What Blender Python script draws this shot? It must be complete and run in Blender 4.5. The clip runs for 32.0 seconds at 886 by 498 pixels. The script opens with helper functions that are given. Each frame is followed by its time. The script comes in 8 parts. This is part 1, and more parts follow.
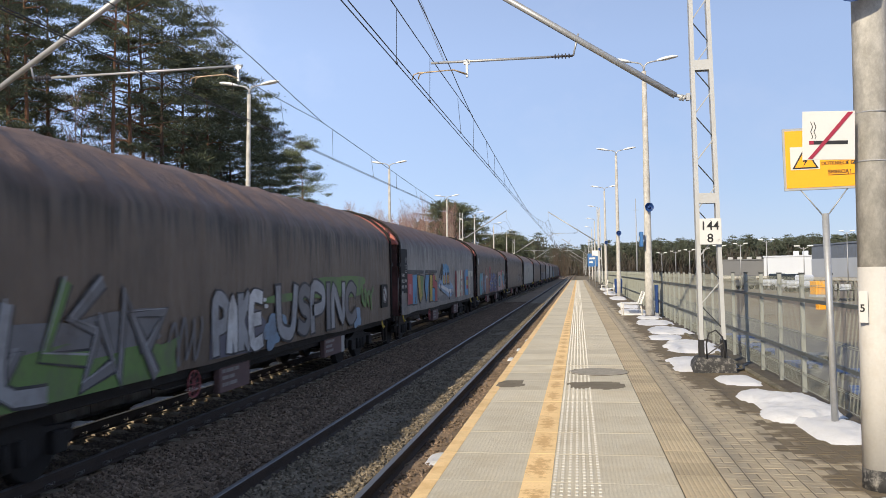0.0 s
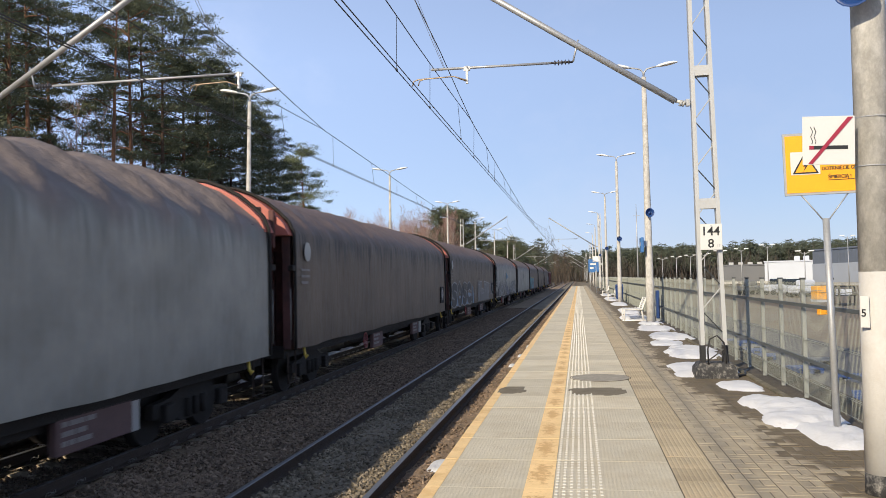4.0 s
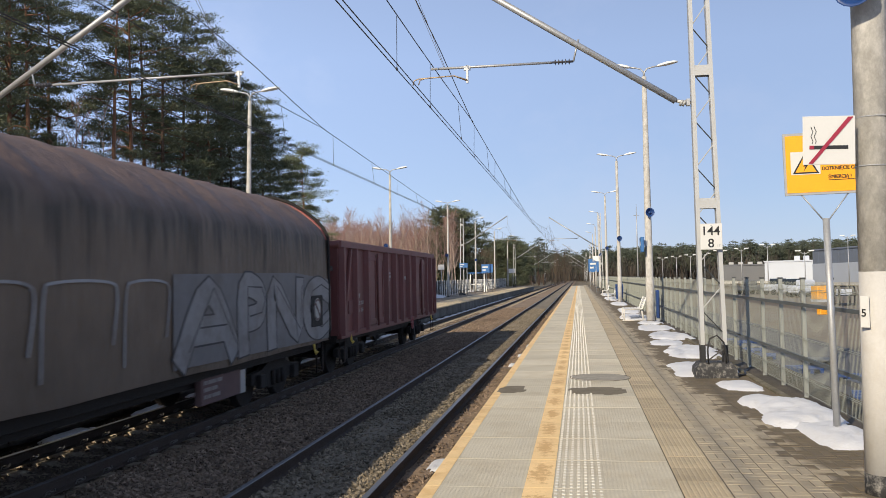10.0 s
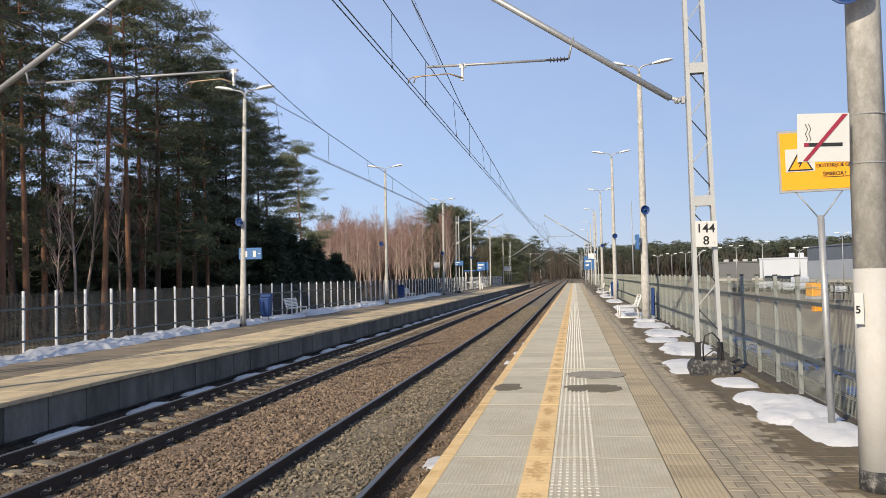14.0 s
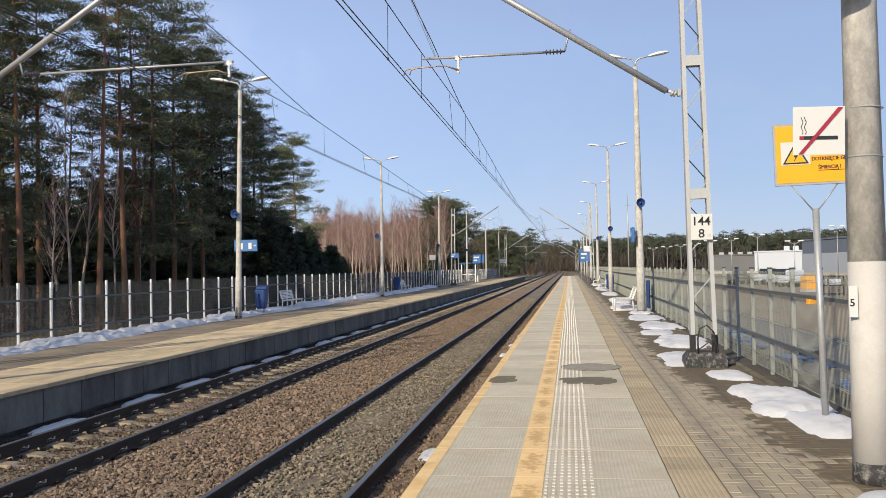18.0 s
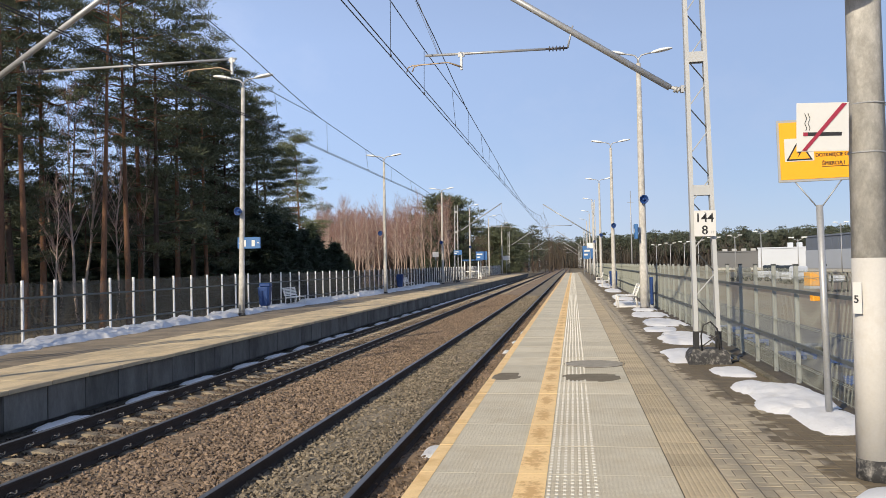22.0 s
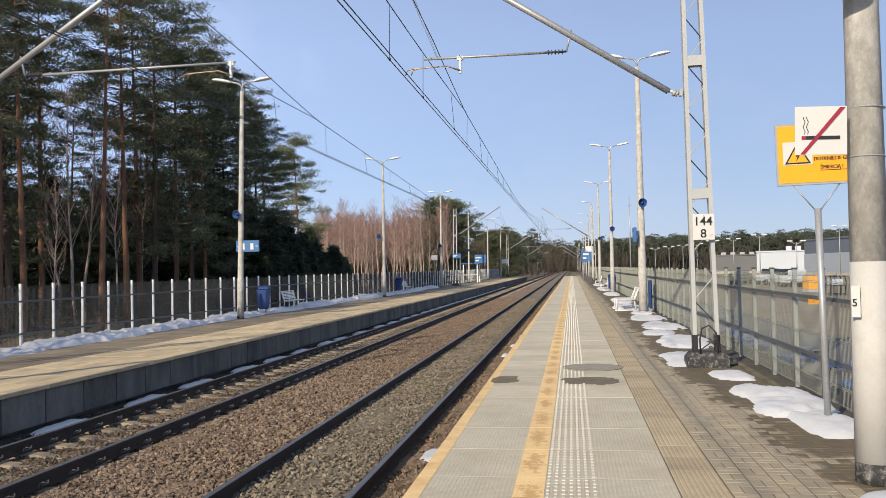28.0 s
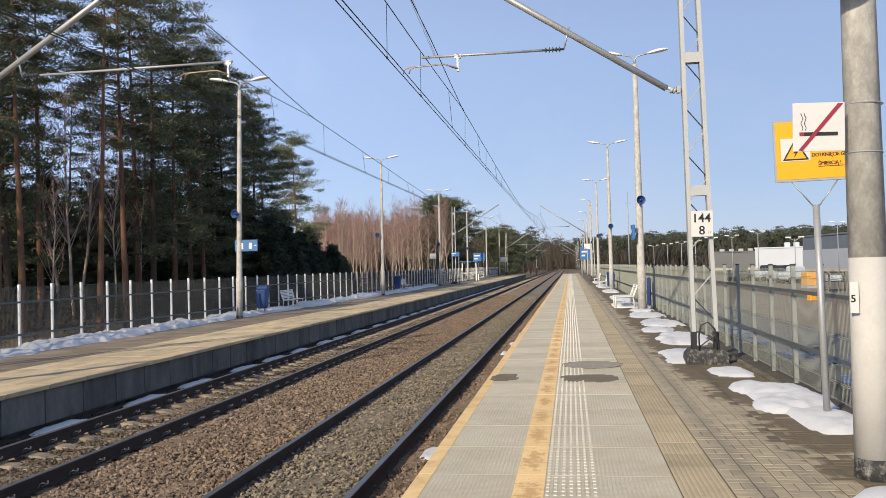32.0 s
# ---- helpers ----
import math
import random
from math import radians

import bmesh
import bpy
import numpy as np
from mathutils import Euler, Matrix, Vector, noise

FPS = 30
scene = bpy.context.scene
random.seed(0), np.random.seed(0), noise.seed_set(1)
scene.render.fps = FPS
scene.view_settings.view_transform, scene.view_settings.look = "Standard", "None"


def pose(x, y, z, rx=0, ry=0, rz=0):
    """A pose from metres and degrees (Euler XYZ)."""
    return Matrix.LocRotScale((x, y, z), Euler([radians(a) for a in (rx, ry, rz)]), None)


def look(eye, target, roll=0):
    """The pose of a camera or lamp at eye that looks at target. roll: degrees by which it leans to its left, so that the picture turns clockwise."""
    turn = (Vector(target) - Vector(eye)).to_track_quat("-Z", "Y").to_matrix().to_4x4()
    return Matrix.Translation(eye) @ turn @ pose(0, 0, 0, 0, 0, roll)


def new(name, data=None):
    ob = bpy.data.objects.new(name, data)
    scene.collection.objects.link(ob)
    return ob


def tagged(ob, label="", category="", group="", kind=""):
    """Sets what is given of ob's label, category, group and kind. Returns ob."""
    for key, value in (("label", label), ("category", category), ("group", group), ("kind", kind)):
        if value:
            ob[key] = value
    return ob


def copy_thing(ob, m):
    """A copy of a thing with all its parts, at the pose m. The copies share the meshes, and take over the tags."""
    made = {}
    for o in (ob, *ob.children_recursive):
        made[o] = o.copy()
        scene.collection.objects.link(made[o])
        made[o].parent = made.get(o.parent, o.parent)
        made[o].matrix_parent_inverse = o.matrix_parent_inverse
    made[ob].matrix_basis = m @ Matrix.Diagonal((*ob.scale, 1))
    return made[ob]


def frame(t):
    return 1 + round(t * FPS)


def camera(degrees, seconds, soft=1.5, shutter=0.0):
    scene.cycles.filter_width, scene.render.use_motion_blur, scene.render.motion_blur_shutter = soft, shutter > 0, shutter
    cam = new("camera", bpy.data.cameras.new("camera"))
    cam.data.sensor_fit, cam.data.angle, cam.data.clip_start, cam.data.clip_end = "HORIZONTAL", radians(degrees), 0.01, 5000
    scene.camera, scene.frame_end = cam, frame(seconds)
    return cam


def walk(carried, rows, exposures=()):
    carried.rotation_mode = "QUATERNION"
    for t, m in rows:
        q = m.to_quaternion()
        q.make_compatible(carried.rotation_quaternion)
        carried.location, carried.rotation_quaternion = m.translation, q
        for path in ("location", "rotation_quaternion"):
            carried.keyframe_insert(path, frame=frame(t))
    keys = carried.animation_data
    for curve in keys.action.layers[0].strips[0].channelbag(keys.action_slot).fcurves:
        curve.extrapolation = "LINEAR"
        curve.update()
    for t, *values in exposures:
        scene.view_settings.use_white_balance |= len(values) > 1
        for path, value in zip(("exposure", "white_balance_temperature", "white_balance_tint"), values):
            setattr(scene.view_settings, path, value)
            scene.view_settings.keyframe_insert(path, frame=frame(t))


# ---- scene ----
EYE = (0.0, 0.0, 1.809)


def aim(yaw, pitch, roll):
    """The hand-held camera stands still and only turns: degrees to its left, upwards, and its lean."""
    a, b = radians(yaw), radians(pitch)
    way = Vector((-math.sin(a) * math.cos(b), math.cos(a) * math.cos(b), math.sin(b)))
    return look(EYE, Vector(EYE) + way, roll)


cam = camera(56.65, 32.0, soft=0.65, shutter=0.12)
walk(cam, [
    (0, aim(9.293, 1.672, -0.972)), (0.5, aim(9.474, 1.673, -1.022)), (1, aim(9.602, 1.740, -1.153)),
    (1.5, aim(9.674, 1.824, -1.265)), (2, aim(9.726, 1.940, -1.269)), (2.5, aim(9.707, 1.988, -1.381)),
    (3, aim(9.512, 2.175, -1.341)), (3.5, aim(9.303, 2.157, -1.191)), (5.5, aim(9.588, 1.960, -1.199)),
    (6, aim(9.648, 2.032, -1.210)), (6.5, aim(9.585, 2.092, -1.030)), (7, aim(9.530, 2.208, -1.010)),
    (7.5, aim(9.511, 2.313, -1.045)), (8, aim(9.481, 2.364, -1.234)), (8.5, aim(9.407, 2.273, -1.355)),
    (9, aim(9.354, 2.096, -1.357)), (9.5, aim(9.352, 1.998, -1.294)), (10, aim(9.339, 2.073, -1.111)),
    (10.5, aim(9.354, 2.424, -0.974)), (11, aim(9.352, 2.802, -0.908)), (11.5, aim(9.303, 2.886, -1.052)),
    (12, aim(9.159, 2.606, -1.091)), (12.5, aim(9.096, 2.316, -1.192)), (13, aim(9.048, 2.087, -1.298)),
    (13.5, aim(9.070, 1.920, -1.292)), (14, aim(9.031, 1.918, -1.242)), (14.5, aim(9.019, 1.982, -1.227)),
    (16.5, aim(8.830, 1.537, -1.269)), (17, aim(8.779, 1.410, -1.227)), (17.5, aim(8.721, 1.337, -1.167)),
    (18, aim(8.742, 1.382, -1.147)), (18.5, aim(8.776, 1.444, -1.136)), (19, aim(8.773, 1.541, -1.130)),
    (19.5, aim(8.806, 1.584, -1.222)), (20, aim(8.869, 1.438, -1.358)), (20.5, aim(8.847, 1.184, -1.340)),
    (21, aim(8.891, 1.182, -1.224)), (21.5, aim(8.938, 1.219, -1.189)), (22, aim(8.961, 1.176, -1.223)),
    (22.5, aim(8.914, 1.201, -1.156)), (23, aim(8.957, 1.227, -1.184)), (23.5, aim(8.985, 1.149, -1.324)),
    (24, aim(8.986, 1.151, -1.344)), (24.5, aim(8.984, 1.212, -1.331)), (25, aim(8.988, 1.274, -1.292)),
    (25.5, aim(8.983, 1.375, -1.354)), (27.5, aim(8.793, 1.431, -1.348)), (28, aim(8.869, 1.406, -1.193)),
    (28.5, aim(8.898, 1.411, -1.197)), (29, aim(8.884, 1.374, -1.177)), (29.5, aim(8.870, 1.353, -1.261)),
    (30, aim(8.792, 1.442, -1.291)), (30.5, aim(8.764, 1.551, -1.325)), (31, aim(8.692, 1.430, -1.365)),
    (31.5, aim(8.720, 1.342, -1.490)), (32, aim(8.779, 1.287, -1.526)),
], exposures=[(0, 0.14), (6.5, 0.14), (8, 0.08), (11.5, 0.01), (32, 0.01)])

# ---- light ----
SUN = Vector((-0.92, -2.0, 1.14))                      # towards the sun
world = bpy.data.worlds.new("sky")
scene.world = world
world.use_nodes = True
wn = world.node_tree.nodes
sky = wn.new("ShaderNodeTexSky")
sky.sky_type = "NISHITA"
sky.sun_disc = False
sky.sun_elevation = math.atan2(SUN.z, SUN.xy.length)
sky.sun_rotation = math.atan2(SUN.x, SUN.y)
sky.air_density, sky.dust_density, sky.ozone_density = 1.0, 0.1, 3.0
haze = wn.new("ShaderNodeMix")                          # a thin even haze pales the clear sky
haze.data_type = "RGBA"
haze.inputs[0].default_value = 0.76
haze.inputs[7].default_value = (3.4, 4.38, 6.75, 1)
world.node_tree.links.new(sky.outputs[0], haze.inputs[6])
cloud = wn.new("ShaderNodeTexNoise")                    # faint streaks of high cloud
cloud.inputs["Scale"].default_value, cloud.inputs["Detail"].default_value, cloud.inputs["Roughness"].default_value = 1.6, 7, 0.62
cmap = wn.new("ShaderNodeMapping")
cmap.inputs["Scale"].default_value, cmap.inputs["Rotation"].default_value = (2.2, 0.7, 3.0), (0.3, 0.6, 0.2)
world.node_tree.links.new(wn.new("ShaderNodeTexCoord").outputs["Generated"], cmap.inputs[0])
world.node_tree.links.new(cmap.outputs[0], cloud.inputs["Vector"])
cramp = wn.new("ShaderNodeMapRange")
for n, v in ((1, 0.48), (2, 0.80), (3, 0.0), (4, 0.42)):
    cramp.inputs[n].default_value = v
world.node_tree.links.new(cloud.outputs["Fac"], cramp.inputs[0])
veil = wn.new("ShaderNodeMix")
veil.data_type = "RGBA"
veil.inputs[7].default_value = (5.0, 5.6, 7.3, 1)
world.node_tree.links.new(cramp.outputs[0], veil.inputs[0])
world.node_tree.links.new(haze.outputs[2], veil.inputs[6])
dsep = wn.new("ShaderNodeSeparateXYZ")                  # the clear sky deepens towards the zenith
world.node_tree.links.new(cmap.inputs[0].links[0].from_socket, dsep.inputs[0])
deep = wn.new("ShaderNodeMapRange")
for n, v in ((1, 0.26), (2, 0.82), (3, 1.0), (4, 0.33)):
    deep.inputs[n].default_value = v
world.node_tree.links.new(dsep.outputs[2], deep.inputs[0])
dome = wn.new("ShaderNodeVectorMath")
dome.operation = "SCALE"
world.node_tree.links.new(veil.outputs[2], dome.inputs[0])
side = wn.new("ShaderNodeVectorMath")                  # and is a little paler on the sun's side than opposite it
side.operation = "DOT_PRODUCT"
side.inputs[1].default_value = (*SUN.xy.normalized(), 0)
world.node_tree.links.new(cmap.inputs[0].links[0].from_socket, side.inputs[0])
flank = wn.new("ShaderNodeMapRange")
for n, v in ((1, -0.96), (2, -0.58), (3, 0.95), (4, 1.26)):
    flank.inputs[n].default_value = v
world.node_tree.links.new(side.outputs["Value"], flank.inputs[0])
both = wn.new("ShaderNodeMath")
both.operation = "MULTIPLY"
world.node_tree.links.new(deep.outputs[0], both.inputs[0])
world.node_tree.links.new(flank.outputs[0], both.inputs[1])
world.node_tree.links.new(both.outputs[0], dome.inputs["Scale"])
world.node_tree.links.new(dome.outputs[0], wn["Background"].inputs[0])
wn["Background"].inputs[1].default_value = 0.12
sun_data = bpy.data.lights.new("sun", "SUN")
sun_data.energy, sun_data.angle, sun_data.color = 5.0, radians(0.55), (1.0, 0.86, 0.645)
sun = new("sun", sun_data)
sun.matrix_world = look(SUN * 30, (0, 0, 0))

# ---- plan, in metres: the platform top is z = 0, y runs along the line ----
RAIL = -0.514                                          # top of the rails
C1, C2 = -3.083, -7.078                                # middle of the near and the far track
EDGE1, EDGE2 = -1.371, -8.79                           # platform edges
FENCE1, FENCE2 = 3.25, -14.12
END = 165.0                                            # far end of the platforms
rng = random.Random(7)
nrg = np.random.default_rng(7)


# ---- materials ----
def graph(name):
    m = bpy.data.materials.new(name)
    m.use_nodes = True
    t = m.node_tree
    return m, t, t.nodes["Principled BSDF"]


def add(t, kind, **inputs):
    n = t.nodes.new("ShaderNode" + kind)
    for k, v in inputs.items():
        n.inputs[k.replace("_", " ")].default_value = v
    return n


def noise_of(t, coord, scale, detail=4.0, rough=0.6, stretch=None):
    n = add(t, "TexNoise", Scale=scale, Detail=detail, Roughness=rough)
    if stretch:
        mp = add(t, "Mapping")
        mp.inputs["Scale"].default_value = stretch
        t.links.new(coord, mp.inputs["Vector"])
        coord = mp.outputs[0]
    t.links.new(coord, n.inputs["Vector"])
    return n.outputs["Fac"]


def ramp_of(t, fac, lo, hi, a, b):
    r = t.nodes.new("ShaderNodeValToRGB")
    r.color_ramp.elements[0].position, r.color_ramp.elements[1].position = lo, hi
    r.color_ramp.elements[0].color, r.color_ramp.elements[1].color = (*a, 1), (*b, 1)
    t.links.new(fac, r.inputs[0])
    return r.outputs[0]


def mix_of(t, fac, a, b, mode="MIX"):
    m = t.nodes.new("ShaderNodeMix")
    m.data_type, m.blend_type = "RGBA", mode
    for sock, v in ((m.inputs[0], fac), (m.inputs[6], a), (m.inputs[7], b)):
        if isinstance(v, (int, float)):
            sock.default_value = v
        elif isinstance(v, tuple):
            sock.default_value = (*v, 1) if len(v) == 3 else v
        else:
            t.links.new(v, sock)
    return m.outputs[2]


def scaled(c, k):
    return tuple(min(1.0, x * k) for x in c)


def surf(name, base, rough=0.75, metal=0.0, var=0.2, scale=2.0, fine=45.0, bump=0.15, grain=120.0, dirt=None, dirty=0.5, dirtscale=0.8,
         spread=0.0, stretch=None, spec=0.5, island=False):
    """A worn surface: two scales of tone, fine relief, optional stains and a spread of tone from piece to piece."""
    m, t, p = graph(name)
    co = t.nodes.new("ShaderNodeTexCoord").outputs["Object"]
    if spread and not island:
        ml = add(t, "Math")
        ml.operation = "MULTIPLY"
        ml.inputs[1].default_value = 60
        t.links.new(t.nodes.new("ShaderNodeObjectInfo").outputs["Random"], ml.inputs[0])
        vm = add(t, "VectorMath")
        t.links.new(co, vm.inputs[0])
        t.links.new(ml.outputs[0], vm.inputs[1])
        co = vm.outputs[0]
    big = noise_of(t, co, scale, 5, 0.6, stretch)
    small = noise_of(t, co, fine, 3, 0.7, stretch)
    c = ramp_of(t, big, 0.3, 0.7, scaled(base, 1 - var), scaled(base, 1 + var))
    c = mix_of(t, 0.35, c, ramp_of(t, small, 0.35, 0.65, scaled(base, 1 - 1.3 * var), scaled(base, 1 + 1.2 * var)))
    if dirt:
        d = noise_of(t, co, dirtscale, 6, 0.7, stretch)
        c = mix_of(t, ramp_of(t, d, 1 - dirty - 0.12, 1 - dirty + 0.12, (0, 0, 0), (0.85, 0.85, 0.85)), c, dirt)
    if spread:
        if island:
            rnd = t.nodes.new("ShaderNodeNewGeometry").outputs["Random Per Island"]
        else:
            rnd = t.nodes.new("ShaderNodeObjectInfo").outputs["Random"]
        c = mix_of(t, 1.0, c, ramp_of(t, rnd, 0, 1, (1 - spread,) * 3, (1 + spread,) * 3), "MULTIPLY")
    t.links.new(c, p.inputs["Base Color"])
    rr = add(t, "MapRange")
    t.links.new(small, rr.inputs[0])
    rr.inputs[3].default_value, rr.inputs[4].default_value = max(0.05, rough - 0.12), min(1, rough + 0.12)
    t.links.new(rr.outputs[0], p.inputs["Roughness"])
    p.inputs["Metallic"].default_value = metal
    p.inputs["Specular IOR Level"].default_value = spec
    if bump:
        g = noise_of(t, co, grain, 4, 0.65, stretch)
        b = add(t, "Bump", Strength=bump, Distance=0.02)
        t.links.new(g, b.inputs["Height"])
        t.links.new(b.outputs[0], p.inputs["Normal"])
    return m


M_CONCRETE = surf("concrete", (0.48, 0.465, 0.435), 0.88, var=0.27, scale=7, fine=34, bump=0.15, dirt=(0.31, 0.295, 0.27), dirty=0.42, dirtscale=9, stretch=(1, 1, 0.6))
M_KERB = surf("mossy_kerb", (0.20, 0.175, 0.12), 0.95, var=0.3, scale=4, bump=0.4, dirt=(0.09, 0.08, 0.05), dirty=0.5, dirtscale=3)
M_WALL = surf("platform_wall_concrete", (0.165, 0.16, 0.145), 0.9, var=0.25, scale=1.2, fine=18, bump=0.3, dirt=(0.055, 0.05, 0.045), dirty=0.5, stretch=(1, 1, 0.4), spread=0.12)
M_SLAB = surf("slab_concrete", (0.635, 0.578, 0.452), 0.85, var=0.1, scale=1.3, fine=60, bump=0.3, grain=150, dirt=(0.54, 0.465, 0.335), dirty=0.42, dirtscale=1.6, spread=0.10)


def ribbed(m, pitch, depth, tone):
    """Presses a fine anti-slip pattern of crossing ribs into a surface."""
    t = m.node_tree
    p = t.nodes["Principled BSDF"]
    co = t.nodes.new("ShaderNodeTexCoord").outputs["Object"]
    hs = []
    for ax in ("X", "Y"):
        w = add(t, "TexWave", Scale=0.314 / pitch, Distortion=0.0)
        w.bands_direction = ax
        t.links.new(co, w.inputs["Vector"])
        hs.append(w.outputs["Fac"])
    mu = add(t, "Math")
    mu.operation = "MULTIPLY"
    t.links.new(hs[0], mu.inputs[0])
    t.links.new(hs[1], mu.inputs[1])
    b = add(t, "Bump", Strength=0.5, Distance=depth)
    t.links.new(mu.outputs[0], b.inputs["Height"])
    old = p.inputs["Normal"].links[0].from_socket
    t.links.new(old, b.inputs["Normal"])
    t.links.new(b.outputs[0], p.inputs["Normal"])
    c = p.inputs["Base Color"].links[0].from_socket
    t.links.new(mix_of(t, 1.0, c, ramp_of(t, mu.outputs[0], 0.1, 0.7, (tone,) * 3, (1.0,) * 3), "MULTIPLY"), p.inputs["Base Color"])


ribbed(M_SLAB, 0.036, 0.003, 0.89)
M_SLAB_FAR = surf("slab_sandy", (0.64, 0.51, 0.32), 0.88, var=0.15, scale=0.9, fine=30, bump=0.2, dirt=(0.30, 0.25, 0.185), dirty=0.46, dirtscale=1.0, spread=0.1, stretch=(1.6, 0.35, 1))
# dark pavers, with the shade along the far fence painted into their colour
M_FARPAVE = surf("dark_shaded_pavers", (0.27, 0.22, 0.16), 0.9, var=0.2, scale=1.2, bump=0.3, dirt=(0.13, 0.11, 0.085), dirty=0.48, dirtscale=0.9, spread=0.12)
M_YELLOW = surf("faded_yellow_paint", (0.84, 0.60, 0.30), 0.8, var=0.1, scale=4, fine=50, bump=0.2, dirt=(0.66, 0.42, 0.17), dirty=0.42, dirtscale=3.2, spread=0.07)


def worn_middle(m, x, y, rx, ry, colour):
    """Wears the middle of each tile down to a browner tone, with a ragged edge."""
    t = m.node_tree
    p = t.nodes["Principled BSDF"]
    co = t.nodes.new("ShaderNodeTexCoord").outputs["Object"]
    mp = add(t, "Mapping")
    mp.inputs["Location"].default_value = (-x / rx, -y / ry, 0)
    mp.inputs["Scale"].default_value = (1 / rx, 1 / ry, 0)
    t.links.new(co, mp.inputs["Vector"])
    ln = add(t, "VectorMath")
    ln.operation = "LENGTH"
    t.links.new(mp.outputs[0], ln.inputs[0])
    ad = add(t, "Math")
    t.links.new(ln.outputs["Value"], ad.inputs[0])
    rag = add(t, "MapRange")
    rag.inputs[1].default_value, rag.inputs[2].default_value, rag.inputs[4].default_value = 0.3, 0.7, 1.0
    sh = add(t, "VectorMath")
    t.links.new(co, sh.inputs[0])
    mu = add(t, "Math")
    mu.operation = "MULTIPLY"
    mu.inputs[1].default_value = 50
    t.links.new(t.nodes.new("ShaderNodeObjectInfo").outputs["Random"], mu.inputs[0])
    t.links.new(mu.outputs[0], sh.inputs[1])
    t.links.new(noise_of(t, sh.outputs[0], 11, 6, 0.75), rag.inputs[0])
    t.links.new(rag.outputs[0], ad.inputs[1])
    k = ramp_of(t, ad.outputs[0], 0.7, 1.7, (0.75, 0.75, 0.75), (0, 0, 0))
    c = p.inputs["Base Color"].links[0].from_socket
    t.links.new(mix_of(t, k, c, colour), p.inputs["Base Color"])


M_GUIDE = surf("faded_yellow_tile", (0.86, 0.61, 0.30), 0.8, var=0.1, scale=4, fine=50, bump=0.2, dirt=(0.70, 0.46, 0.20), dirty=0.35, dirtscale=3.2, spread=0.08)
worn_middle(M_GUIDE, -0.386, 0.55, 0.20, 0.75, (0.55, 0.32, 0.125))
M_STUD = surf("white_studs", (0.66, 0.63, 0.56), 0.7, var=0.1, bump=0.1)
M_RIB = surf("ribbed_paver", (0.46, 0.375, 0.25), 0.9, var=0.14, scale=2.5, bump=0.3, dirt=(0.30, 0.25, 0.18), dirty=0.35, spread=0.12)
M_PAVER = surf("grey_paver", (0.395, 0.335, 0.24), 0.9, var=0.14, scale=3, bump=0.3, dirt=(0.26, 0.235, 0.20), dirty=0.38, dirtscale=0.9, spread=0.09)
M_PAVER_REST = surf("grey_pavers_far", (0.40, 0.34, 0.245), 0.9, var=0.16, scale=3, bump=0.3, dirt=(0.25, 0.225, 0.19), dirty=0.36, dirtscale=0.7, spread=0.09, island=True)


def damp(m, x0, x1, wet, island):
    """Melt water soaks the paving along the snow: a ragged dark zone towards the fence, where single bricks dry before others."""
    t = m.node_tree
    p = t.nodes["Principled BSDF"]
    po = t.nodes.new("ShaderNodeNewGeometry").outputs["Position"]
    sep = add(t, "SeparateXYZ")
    t.links.new(po, sep.inputs[0])
    mr = add(t, "MapRange")
    mr.inputs[1].default_value, mr.inputs[2].default_value = x0, x1
    mr.inputs[3].default_value, mr.inputs[4].default_value = -0.45, 0.45
    t.links.new(sep.outputs[0], mr.inputs[0])
    ad = add(t, "Math")
    t.links.new(noise_of(t, po, 0.62, 6, 0.6), ad.inputs[0])
    t.links.new(mr.outputs[0], ad.inputs[1])
    each = add(t, "MapRange")
    each.inputs[3].default_value, each.inputs[4].default_value = -0.11, 0.11
    if island:
        t.links.new(t.nodes.new("ShaderNodeNewGeometry").outputs["Random Per Island"], each.inputs[0])
    else:
        t.links.new(t.nodes.new("ShaderNodeObjectInfo").outputs["Random"], each.inputs[0])
    near = add(t, "MapRange")                            # the snow lies thinner towards the pole
    near.inputs[1].default_value, near.inputs[2].default_value = 6.5, 15.5
    near.inputs[3].default_value, near.inputs[4].default_value = -0.36, 0.03
    t.links.new(sep.outputs[1], near.inputs[0])
    an = add(t, "Math")
    t.links.new(ad.outputs[0], an.inputs[0])
    t.links.new(near.outputs[0], an.inputs[1])
    ae = add(t, "Math")
    t.links.new(an.outputs[0], ae.inputs[0])
    t.links.new(each.outputs[0], ae.inputs[1])
    k = ramp_of(t, ae.outputs[0], 0.49, 0.57, (0, 0, 0), (1, 1, 1))
    c = p.inputs["Base Color"].links[0].from_socket
    t.links.new(mix_of(t, k, c, mix_of(t, 1.0, c, wet, "MULTIPLY")), p.inputs["Base Color"])


damp(M_PAVER, 1.05, 2.25, (0.36, 0.335, 0.30), False)
damp(M_PAVER_REST, 1.05, 2.25, (0.36, 0.335, 0.30), True)
M_JOINT = surf("dark_joint", (0.085, 0.072, 0.057), 0.95, var=0.3, bump=0.5)
M_STEEL_RAIL = surf("rail_side_rust", (0.048, 0.034, 0.027), 0.85, var=0.3, scale=3, fine=60, bump=0.4)
M_RAIL_TOP = surf("rail_head_steel", (0.20, 0.20, 0.205), 0.48, 0.7, var=0.12, scale=2, bump=0.03, stretch=(3, 0.2, 1))
M_SLEEPER = surf("sleeper_concrete", (0.31, 0.262, 0.195), 0.9, var=0.2, scale=3, fine=25, bump=0.4, dirt=(0.17, 0.13, 0.09), dirty=0.45, dirtscale=3, spread=0.18)
